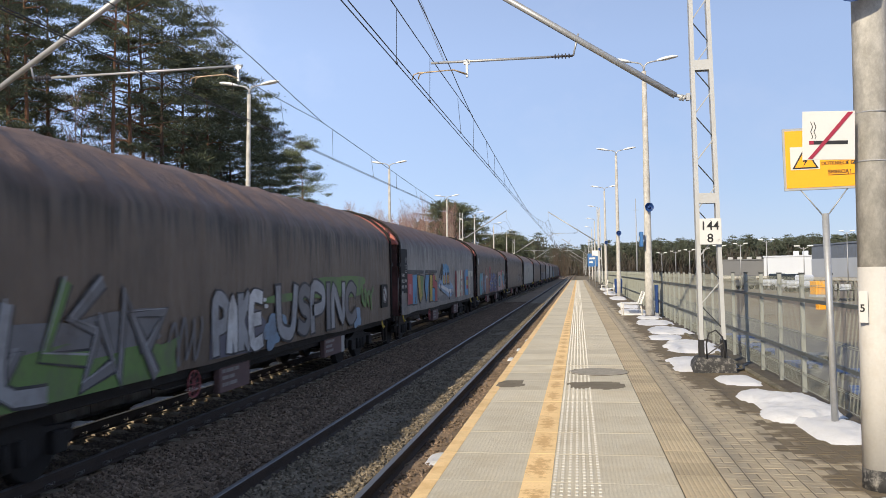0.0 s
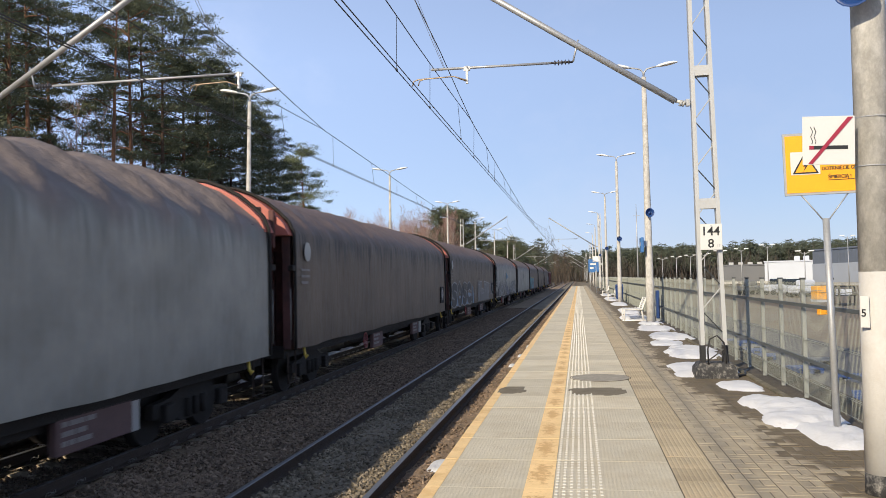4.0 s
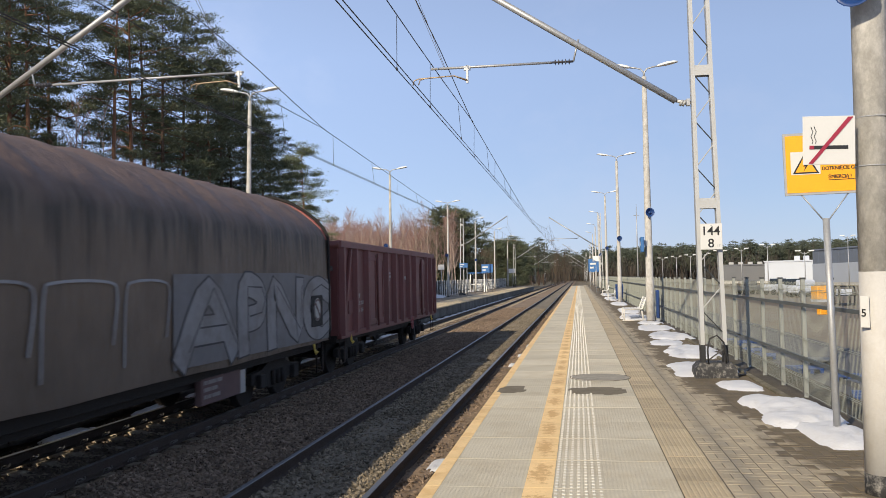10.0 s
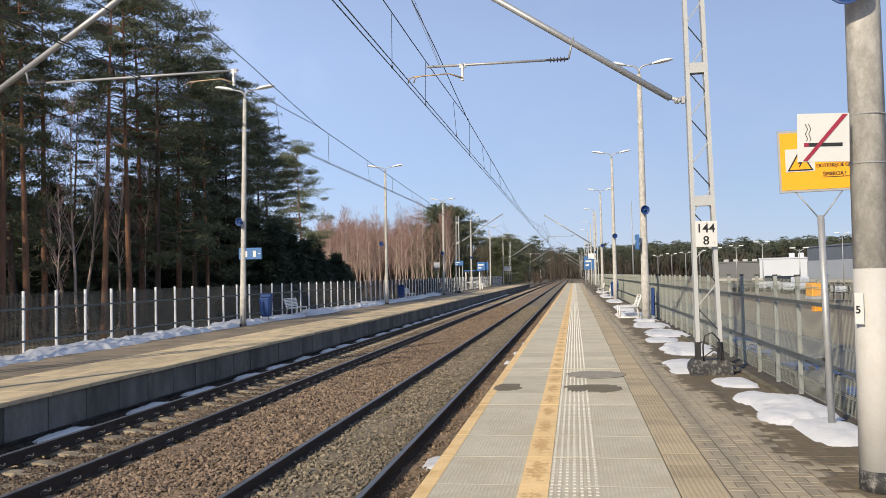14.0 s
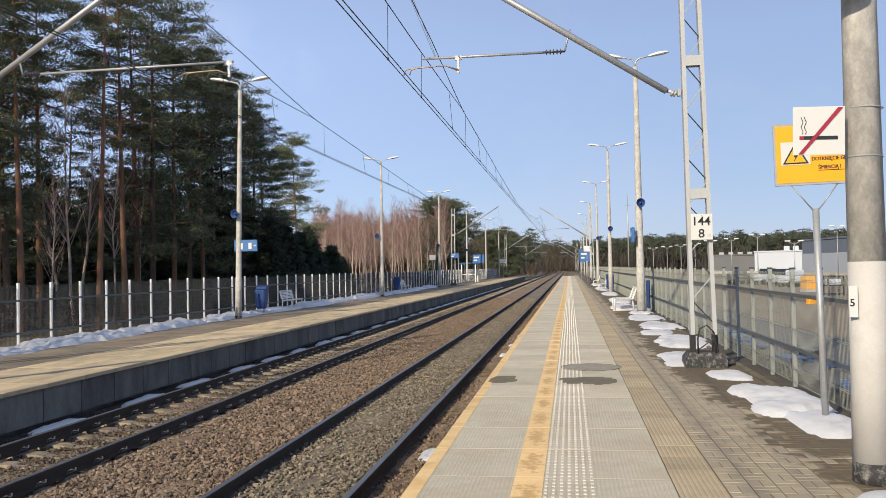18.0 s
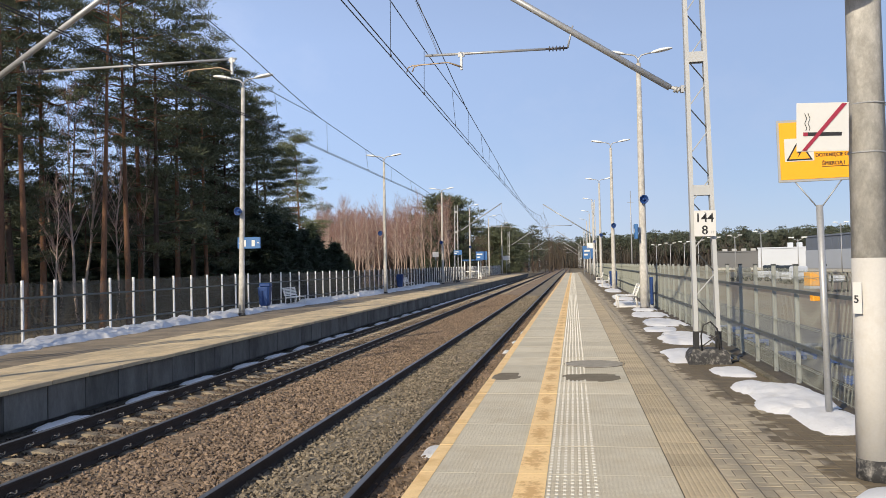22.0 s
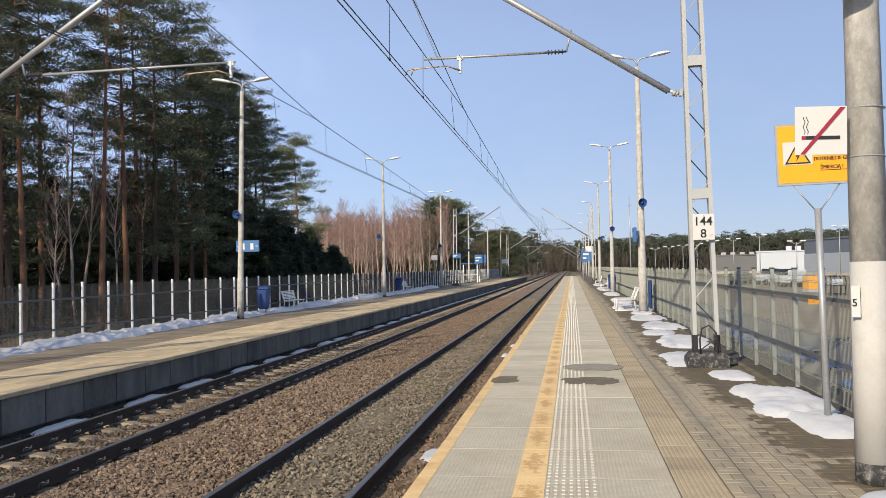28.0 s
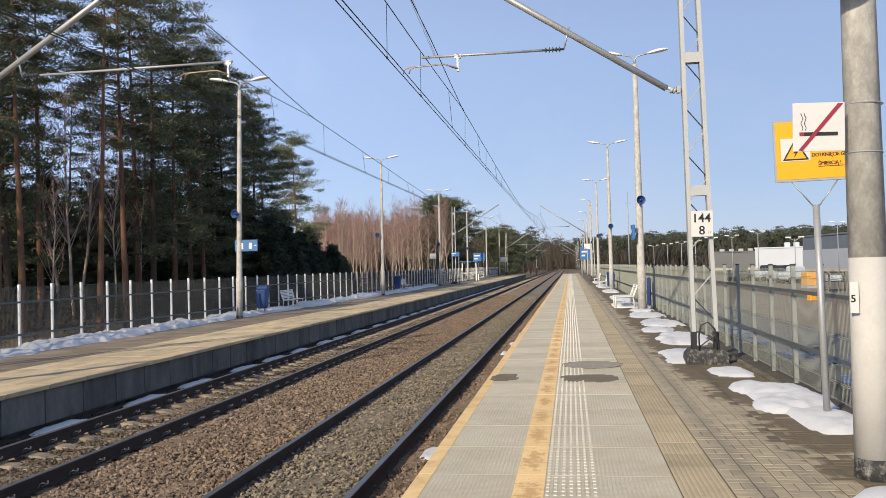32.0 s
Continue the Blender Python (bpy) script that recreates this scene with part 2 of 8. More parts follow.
M_CLIP = surf("clip_steel", (0.20, 0.19, 0.18), 0.5, 0.3, var=0.3)
M_GREYBALLAST = surf("grey_ballast", (0.20, 0.168, 0.124), 0.92, var=0.25, bump=0.2, spread=0.5, island=True)
M_DARKBALLAST = surf("dark_stone_ballast", (0.075, 0.064, 0.055), 0.9, var=0.3, bump=0.2, spread=0.5, island=True)
M_TRACKBALLAST = surf("dark_brown_ballast", (0.115, 0.088, 0.066), 0.92, var=0.25, bump=0.2, spread=0.5, island=True)
M_REDBALLAST = surf("rusty_ballast", (0.205, 0.15, 0.108), 0.92, var=0.25, bump=0.2, spread=0.5, island=True)
M_GREYBED = surf("grey_ballast_bed", (0.205, 0.172, 0.126), 0.95, var=0.4, scale=0.5, fine=14, bump=1.0, grain=16)
M_REDBED = surf("rusty_ballast_bed", (0.235, 0.168, 0.11), 0.95, var=0.4, scale=0.5, fine=14, bump=1.0, grain=16)
M_GALV = surf("galvanised_steel", (0.40, 0.41, 0.425), 0.5, 0.45, var=0.12, scale=5, fine=40, bump=0.05)
M_MASTPAINT = surf("grey_mast_paint", (0.43, 0.44, 0.445), 0.55, 0.1, var=0.08, scale=3, bump=0.06, dirt=(0.34, 0.32, 0.29), dirty=0.25, dirtscale=3)
M_BLACK = surf("black_paint", (0.018, 0.018, 0.02), 0.55, var=0.3, bump=0.1)
M_TAR = surf("peeling_black_paint", (0.03, 0.03, 0.032), 0.7, var=0.4, scale=6, bump=0.4, dirt=(0.40, 0.38, 0.35), dirty=0.38, dirtscale=14)
M_WHITE = surf("white_paint", (0.78, 0.77, 0.74), 0.5, var=0.05, bump=0.04, dirt=(0.60, 0.58, 0.54), dirty=0.25)
M_POST = surf("white_post_paint", (0.76, 0.77, 0.78), 0.45, var=0.05, bump=0.04)
M_WHITEBAND = surf("whitewashed_concrete", (0.52, 0.505, 0.48), 0.8, var=0.07, scale=3, bump=0.2, dirt=(0.46, 0.43, 0.39), dirty=0.36, dirtscale=5)
M_FENCE = surf("grey_fence_steel", (0.30, 0.315, 0.30), 0.55, 0.15, var=0.1, bump=0.03)
M_FENCEMESH = surf("fence_mesh_steel", (0.24, 0.255, 0.225), 0.6, 0.1, var=0.1, bump=0.0)
M_FENCERAIL = surf("fence_rail_steel", (0.10, 0.115, 0.12), 0.5, 0.2, var=0.1, bump=0.03)
M_FENCEDARK = surf("dark_fence_steel", (0.055, 0.06, 0.062), 0.5, 0.3, var=0.1, bump=0.03)
M_BLUE = surf("blue_paint", (0.012, 0.045, 0.17), 0.45, var=0.12, bump=0.03)
M_SIGNBLUE = surf("blue_sign", (0.04, 0.14, 0.35), 0.45, var=0.06, bump=0.0)
M_SIGNWHITE = surf("white_sign", (0.61, 0.61, 0.60), 0.45, var=0.03, bump=0.0)
M_SIGNYELLOW = surf("orange_yellow_sign", (0.90, 0.39, 0.01), 0.5, var=0.05, scale=4, bump=0.0)
M_SIGNBLACK = surf("sign_black", (0.014, 0.014, 0.016), 0.5, var=0.1, bump=0.0)
M_SIGNRED = surf("sign_red", (0.288, 0.013, 0.042), 0.5, var=0.08, bump=0.0)
M_SIGNBACK = surf("sign_back_grey", (0.38, 0.385, 0.385), 0.5, 0.2, var=0.08, bump=0.0)
M_LAMP = surf("lamp_head_shell", (0.78, 0.80, 0.80), 0.4, var=0.04, bump=0.0)
M_SNOW = surf("old_snow", (0.68, 0.69, 0.72), 0.65, var=0.05, scale=4, fine=30, bump=0.5, grain=25, dirt=(0.55, 0.54, 0.53), dirty=0.33, dirtscale=2.5)
# snow colour brightened to make up for the wall's shade over the strips
M_SNOWBRIGHT = surf("brightened_old_snow", (0.88, 0.89, 0.91), 0.65, var=0.04, scale=4, fine=30, bump=0.4, grain=25)
M_WIRE = surf("dark_copper_wire", (0.045, 0.045, 0.05), 0.6, 0.3, var=0.2, bump=0.0)
M_ARM = surf("weathered_copper_arm", (0.33, 0.25, 0.17), 0.5, 0.5, var=0.15, bump=0.0)
M_INSUL = surf("dark_insulator", (0.05, 0.048, 0.055), 0.35, var=0.2, bump=0.0)
M_BARK = surf("pine_bark", (0.175, 0.09, 0.052), 0.95, var=0.4, scale=1.5, fine=14, bump=0.9, grain=18, stretch=(1, 1, 0.3), spread=0.25)
M_BARKDARK = surf("dark_bark", (0.075, 0.05, 0.036), 0.95, var=0.35, scale=1.5, fine=14, bump=0.9, grain=18, stretch=(1, 1, 0.3), spread=0.25)
M_NEEDLE = surf("pine_needles", (0.092, 0.108, 0.06), 0.6, var=0.3, scale=0.8, fine=6, bump=0.0, spread=0.2, island=True)
# paler needle green: the lone pine's sunlit front is painted into it
M_NEEDLESUNLIT = surf("pine_needles_sunlit", (0.14, 0.16, 0.085), 0.6, var=0.3, scale=0.8, fine=6, bump=0.0, spread=0.35, island=True)
M_NEEDLEFAR = surf("far_pine_needles", (0.075, 0.09, 0.062), 0.7, var=0.3, scale=0.2, fine=2, bump=0.0, spread=0.35, island=True)
M_SPRUCE = surf("spruce_needles", (0.03, 0.046, 0.025), 0.6, var=0.3, scale=0.8, fine=6, bump=0.0, spread=0.35, island=True)
M_BIRCH = surf("birch_bark", (0.41, 0.32, 0.27), 0.85, var=0.25, scale=2, fine=12, bump=0.3, stretch=(1, 1, 3))
M_TWIG = surf("reddish_twigs", (0.26, 0.155, 0.135), 0.9, var=0.2, scale=0.5, bump=0.0, spread=0.3, island=True)
M_SHRUB = surf("bare_undergrowth", (0.085, 0.063, 0.045), 0.9, var=0.3, bump=0.0, spread=0.4, island=True)
M_SHRUBFAR = surf("far_thicket", (0.065, 0.058, 0.05), 0.9, var=0.3, scale=0.2, bump=0.0, spread=0.4, island=True)
# undergrowth colour darkened, so that the wood edge's shade is in it
M_SHRUBDARK = surf("shaded_undergrowth", (0.05, 0.042, 0.03), 0.9, var=0.3, bump=0.0, spread=0.4, island=True)
M_GROUND = surf("winter_ground", (0.185, 0.145, 0.09), 0.95, var=0.35, scale=0.06, fine=1.5, bump=0.7, grain=6, dirt=(0.10, 0.10, 0.055), dirty=0.42, dirtscale=0.04)
M_SOIL = surf("dark_soil", (0.085, 0.068, 0.048), 0.95, var=0.35, scale=2, fine=12, bump=0.8, grain=20, dirt=(0.06, 0.058, 0.035), dirty=0.4)
M_YARD = surf("yard_earth", (0.21, 0.165, 0.115), 0.95, var=0.3, scale=0.1, fine=1.5, bump=0.5, grain=5, dirt=(0.17, 0.155, 0.135), dirty=0.5, dirtscale=0.05)
M_ASPHALT = surf("asphalt", (0.11, 0.11, 0.115), 0.9, var=0.2, scale=0.4, bump=0.2)
M_CLAD = surf("dark_cladding", (0.15, 0.17, 0.205), 0.5, 0.2, var=0.06, scale=0.3, bump=0.02)
M_CLADWHITE = surf("white_cladding", (0.50, 0.54, 0.61), 0.5, var=0.05, scale=0.2, bump=0.02)
M_CLADGREY = surf("grey_cladding", (0.12, 0.125, 0.135), 0.5, var=0.08, scale=0.2, bump=0.02)
M_CLADPALE = surf("pale_grey_metal", (0.36, 0.39, 0.44), 0.5, var=0.06, scale=0.2, bump=0.02)
M_ORANGE = surf("orange_machine_paint", (0.75, 0.36, 0.03), 0.5, var=0.1, bump=0.02)
M_RUBBER = surf("rubber", (0.025, 0.025, 0.026), 0.8, var=0.2, bump=0.1)
M_GLASS = surf("dark_window_glass", (0.03, 0.04, 0.05), 0.08, var=0.1, bump=0.0)


# ---- mesh helpers ----
def quick_mesh(name, v, f, mat, smooth=False):
    """Many like polygons from arrays: v (n, 3), f (m, k)."""
    me = bpy.data.meshes.new(name)
    v, f = np.asarray(v, np.float32), np.asarray(f, np.int32)
    k = f.shape[1]
    me.vertices.add(len(v))
    me.vertices.foreach_set("co", v.ravel())
    me.loops.add(f.size)
    me.loops.foreach_set("vertex_index", f.ravel())
    me.polygons.add(len(f))
    me.polygons.foreach_set("loop_start", np.arange(0, f.size, k, dtype=np.int32))
    me.polygons.foreach_set("loop_total", np.full(len(f), k, np.int32))
    me.polygons.foreach_set("use_smooth", np.full(len(f), smooth))
    me.materials.append(mat)
    me.update(calc_edges=True)
    return me


def box(bm, x0, x1, y0, y1, z0, z1, bevel=0.0, slot=0):
    vs = [bm.verts.new((x, y, z)) for x in (x0, x1) for y in (y0, y1) for z in (z0, z1)]
    fs = [bm.faces.new([vs[i] for i in q]) for q in ((0, 1, 3, 2), (4, 6, 7, 5), (0, 4, 5, 1), (2, 3, 7, 6), (0, 2, 6, 4), (1, 5, 7, 3))]
    for f in fs:
        f.material_index = slot
    if bevel:
        es = {e for f in fs for e in f.edges}
        r = bmesh.ops.bevel(bm, geom=list(es), offset=bevel, segments=1, affect="EDGES", profile=0.5)
        for f in r["faces"]:
            f.material_index = slot
    return bm


def tube(bm, points, radii, sides=8, slot=0, cap=True):
    """A round rod through points; radii: one number or one a point."""
    pts = [Vector(p) for p in points]
    if isinstance(radii, (int, float)):
        radii = [radii] * len(pts)
    rings = []
    for i, p in enumerate(pts):
        d = (pts[min(i + 1, len(pts) - 1)] - pts[max(i - 1, 0)]).normalized()
        a = d.orthogonal().normalized() if abs(d.z) < 0.99 else Vector((1, 0, 0))
        a = (a - d * a.dot(d)).normalized()
        if rings and i:
            a = (last - d * last.dot(d)).normalized()
        last = a
        b = d.cross(a)
        rings.append([bm.verts.new(p + radii[i] * (math.cos(k) * a + math.sin(k) * b)) for k in (2 * math.pi * j / sides for j in range(sides))])
    for r, s in zip(rings, rings[1:]):
        for j in range(sides):
            f = bm.faces.new((r[j], r[(j + 1) % sides], s[(j + 1) % sides], s[j]))
            f.smooth, f.material_index = sides > 5, slot
    if cap:
        for r in (rings[0][::-1], rings[-1]):
            bm.faces.new(r).material_index = slot
    return bm


def prism(bm, outline, y0, y1, slot=0, smooth=False):
    """Extrudes an x-z outline along y."""
    a = [bm.verts.new((x, y0, z)) for x, z in outline]
    b = [bm.verts.new((x, y1, z)) for x, z in outline]
    n = len(outline)
    for j in range(n):
        f = bm.faces.new((a[j], b[j], b[(j + 1) % n], a[(j + 1) % n]))
        f.material_index, f.smooth = slot, smooth
    bm.faces.new(a).material_index = slot
    bm.faces.new(b[::-1]).material_index = slot
    return bm


def mesh_of(name, bm, mats):
    bmesh.ops.recalc_face_normals(bm, faces=bm.faces)
    me = bpy.data.meshes.new(name)
    bm.to_mesh(me)
    bm.free()
    for m in mats if isinstance(mats, (list, tuple)) else (mats,):
        me.materials.append(m)
    return me


def part(name, bm, material, parent, label="", at=None):
    """One mesh under a thing or a part."""
    me = bm if isinstance(bm, bpy.types.Mesh) else mesh_of(name, bm, material)
    ob = new(name, me)
    ob.parent = parent
    if at is not None:
        ob.matrix_basis = at
    if label:
        tagged(ob, label)
    return ob


def thing(name, label, category, m=None, group="", kind=""):
    ob = tagged(new(name), label, category, group, kind)
    if m is not None:
        ob.matrix_basis = m
    return ob


def solo(name, bm, material, label, category, m=None, group="", kind=""):
    me = bm if isinstance(bm, bpy.types.Mesh) else mesh_of(name, bm, material)
    ob = tagged(new(name, me), label, category, group, kind)
    if m is not None:
        ob.matrix_basis = m
    return ob


def B():
    return bmesh.new()


def text_mesh(name, words, size, mat, narrow=1.0, bold=0.0):
    """Lettering as a flat mesh in the x-z plane, facing -y, its lower left corner at the origin."""
    c = bpy.data.curves.new(name, "FONT")
    c.body, c.size, c.extrude, c.offset = words, size, 0.002, 0.0 if bold else size * 0.014
    ob = new(name, c)
    me = bpy.data.meshes.new_from_object(ob.evaluated_get(bpy.context.evaluated_depsgraph_get()))
    bpy.data.objects.remove(ob)
    bpy.data.curves.remove(c)
    if bold:
        # heavier strokes: the letters again, a little to either side
        bm = bmesh.new()
        for k in (-1, 0, 1):
            twin = me.copy()
            twin.transform(Matrix.Translation((bold * size * k, 0, 0.0002 * k)))
            bm.from_mesh(twin)
            bpy.data.meshes.remove(twin)
        bm.to_mesh(me)
        bm.free()
    me.transform(Matrix.Rotation(math.pi / 2, 4, "X") @ Matrix.Diagonal((narrow, 1, 1, 1)))
    me.materials.clear()
    me.materials.append(mat)
    return me


# ---- ground, ballast and rails ----
bm = B()
N = 24
xs = [-2600 + 5200 * i / N for i in range(N + 1)]
gv = [[bm.verts.new((x, y - 400, -0.95)) for x in xs] for y in xs]
for i in range(N):
    for j in range(N):
        bm.faces.new((gv[i][j], gv[i][j + 1], gv[i + 1][j + 1], gv[i + 1][j]))
solo("ground", bm, M_GROUND, "bare brown winter ground with dry grass", "ground", kind="structure")
bm = B()
box(bm, 5.2, 120, -20, 150, -0.93, -0.90)
solo("yard_ground", bm, M_YARD, "bare earth and gravel yard behind the fence", "yard", kind="structure")
bm = B()
box(bm, 5.3, 9.2, -20, 150, -0.896, -0.888)
solo("yard_road", bm, M_ASPHALT, "dark asphalt strip through the yard", "road", kind="structure")


def ballast_strip(name, x0, x1, z, mat, label):
    nx, ny = max(2, int((x1 - x0) / 0.35)), 160
    ys = np.concatenate([np.linspace(-12, 60, 110), np.linspace(62, 460, 50)])
    gx, gy = np.meshgrid(np.linspace(x0, x1, nx + 1), ys)
    gz = z + 0.018 * nrg.standard_normal(gx.shape)
    v = np.stack([gx, gy, gz], -1).reshape(-1, 3)
    k = nx + 1
    i = (np.arange(len(ys) - 1)[:, None] * k + np.arange(nx)[None]).ravel()
    f = np.stack([i, i + 1, i + k + 1, i + k], 1)
    return solo(name, quick_mesh(name, v, f, mat, True), None, label, "ballast", kind="structure")


ballast_strip("ballast_bed_1", C1 - 0.73, C1 + 0.73, -0.675, M_GREYBED, "grey crushed stone ballast bed between the rails")
ballast_strip("ballast_bed_2", C1 + 0.73, EDGE1 + 0.06, -0.70, M_REDBED, "rust-brown ballast beside the platform wall")
ballast_strip("ballast_bed_3", C2 + 0.90, C1 - 0.73, -0.715, M_REDBED, "rust-brown crushed stone ballast bed")
ballast_strip("ballast_bed_4", C2 - 0.95, C2 + 0.90, -0.755, M_REDBED, "brown ballast bed under the sleepers")
ballast_strip("ballast_bed_5", EDGE2 - 0.30, C2 - 0.95, -0.765, M_SOIL, "dark bed under the far platform wall")


def stones(name, x0, x1, y0, y1, z, count, size, mat, label):
    """Loose crushed stone: jagged lumps of six corners each."""
    t = np.array([(1, 0, 0), (-1, 0, 0), (0, 1, 0), (0, -1, 0), (0, 0, 1), (0, 0, -1)], float)
    tf = np.array([(0, 2, 4), (2, 1, 4), (1, 3, 4), (3, 0, 4), (2, 0, 5), (1, 2, 5), (3, 1, 5), (0, 3, 5)])
    v = t[None] * nrg.uniform(0.5, 1.2, (count, 6, 1)) + nrg.uniform(-0.38, 0.38, (count, 6, 3))
    q = nrg.standard_normal((count, 4))
    q /= np.linalg.norm(q, axis=1, keepdims=True)
    a, b, c, d = q.T
    r = np.stack([np.stack([1 - 2 * (c * c + d * d), 2 * (b * c - a * d), 2 * (b * d + a * c)], 1),
                  np.stack([2 * (b * c + a * d), 1 - 2 * (b * b + d * d), 2 * (c * d - a * b)], 1),
                  np.stack([2 * (b * d - a * c), 2 * (c * d + a * b), 1 - 2 * (b * b + c * c)], 1)], 1)
    v = np.einsum("nij,nkj->nki", r, v) * (size * nrg.uniform(0.6, 1.25, (count, 1, 1)))
    v[..., 2] *= 0.72
    u = nrg.random(count)
    y = y0 + (y1 - y0) * u ** 1.9
    pos = np.stack([nrg.uniform(x0, x1, count), y, z + nrg.uniform(-0.012, 0.022, count)], 1)
    v += pos[:, None]
    f = (tf[None] + 6 * np.arange(count)[:, None, None]).reshape(-1, 3)
    return solo(name, quick_mesh(name, v.reshape(-1, 3), f, mat), None, label, "ballast", kind="stuff")


stones("ballast_stones", C1 - 0.70, C1 + 0.70, 5.5, 64, -0.672, 27000, 0.034, M_GREYBALLAST, "loose grey crushed stones between the rails")
stones("ballast_stones", C1 + 0.80, EDGE1 + 0.03, 5.5, 60, -0.70, 11000, 0.034, M_REDBALLAST, "rust-brown crushed stones beside the platform")
stones("ballast_stones", C2 + 0.98, C1 - 0.82, 6.5, 68, -0.70, 43000, 0.036, M_REDBALLAST, "rust-brown crushed stones between the tracks")
stones("ballast_stones", C2 - 0.70, C2 + 0.98, 7.5, 60, -0.745, 25000, 0.033, M_TRACKBALLAST, "brown crushed stones between the sleepers")
stones("ballast_stones", EDGE2 + 0.02, C2 - 0.82, 8.5, 34, -0.745, 8000, 0.029, M_DARKBALLAST, "dark crushed stones under the far platform wall")


def rail(parent, x):
    o = [(-0.075, -0.172), (0.075, -0.172), (0.075, -0.160), (0.012, -0.140), (0.009, -0.05), (0.036, -0.038), (0.036, -0.006), (0.028, 0.0),
         (-0.028, 0.0), (-0.036, -0.006), (-0.036, -0.038), (-0.009, -0.05), (-0.012, -0.140), (-0.075, -0.160)]
    bm = prism(B(), o, -25, 460)
    bm.faces.ensure_lookup_table()
    for f in bm.faces:
        c = f.calc_center_median()
        if c.z > -0.0045:
            f.material_index = 1
    part("rail", mesh_of("rail", bm, [M_STEEL_RAIL, M_RAIL_TOP]), None, parent, "rusty steel rail with a bright worn head", pose(x, 0, 0))


bm = B()
prof = [(-0.13, 0.0), (-0.105, 0.19), (0.105, 0.19), (0.13, 0.0)]
a, b = [], []
for x, drop in ((-1.28, 0.03), (-1.25, 0), (-0.42, 0), (-0.30, 0.035), (0.30, 0.035), (0.42, 0), (1.25, 0), (1.28, 0.03)):
    ring = [bm.verts.new((x, py, pz - (drop if pz else 0))) for py, pz in prof]
    if a:
        for j in range(4):
            bm.faces.new((a[j], a[(j + 1) % 4], ring[(j + 1) % 4], ring[j]))
    else:
        bm.faces.new(ring)
    a = ring
bm.faces.new(a[::-1])
SLEEPER = mesh_of("sleeper", bm, M_SLEEPER)
bm = B()
for s in (-1, 1):
    tube(bm, [(0.01, 0.055 * s, 0.0), (0.035, 0.065 * s, 0.045), (0.07, 0.05 * s, 0.06), (0.09, 0.02 * s, 0.045), (0.06, 0.012 * s, 0.02), (0.02, 0.02 * s, 0.01)], 0.008, 5)
CLIP = mesh_of("rail_clip", bm, M_CLIP)
near_track = thing("railway_track", "straight railway track with bright rail heads and buried sleepers", "railway track", pose(C1, 0, RAIL))
far_track = thing("railway_track", "straight railway track with concrete sleepers and spring clips", "railway track", pose(C2, 0, RAIL))
for tr in (near_track, far_track):
    for s in (-1, 1):
        rail(tr, s * 0.7535)

# ---- platforms ----
bm = B()
box(bm, EDGE1 + 0.10, 2.95, -8, END, -0.95, -0.16)
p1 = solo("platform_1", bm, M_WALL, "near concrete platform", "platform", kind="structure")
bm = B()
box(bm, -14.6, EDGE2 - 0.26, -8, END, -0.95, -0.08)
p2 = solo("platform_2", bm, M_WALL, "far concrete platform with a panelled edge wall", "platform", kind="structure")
bm = B()
box(bm, 2.86, 2.96, -8, END, -0.16, 0.03, 0.01)
part("kerb", bm, M_KERB, p1, "low mossy concrete kerb along the fence")
bm = B()
box(bm, 2.96, 3.9, -8, END, -0.5, -0.03)
solo("verge", bm, M_SOIL, "narrow earth verge under the fence", "verge", kind="structure")
bm = B()
box(bm, -15.6, -14.6, -8, END, -0.6, -0.06)
solo("verge", bm, M_GROUND, "narrow earth verge behind the far platform", "verge", kind="structure")


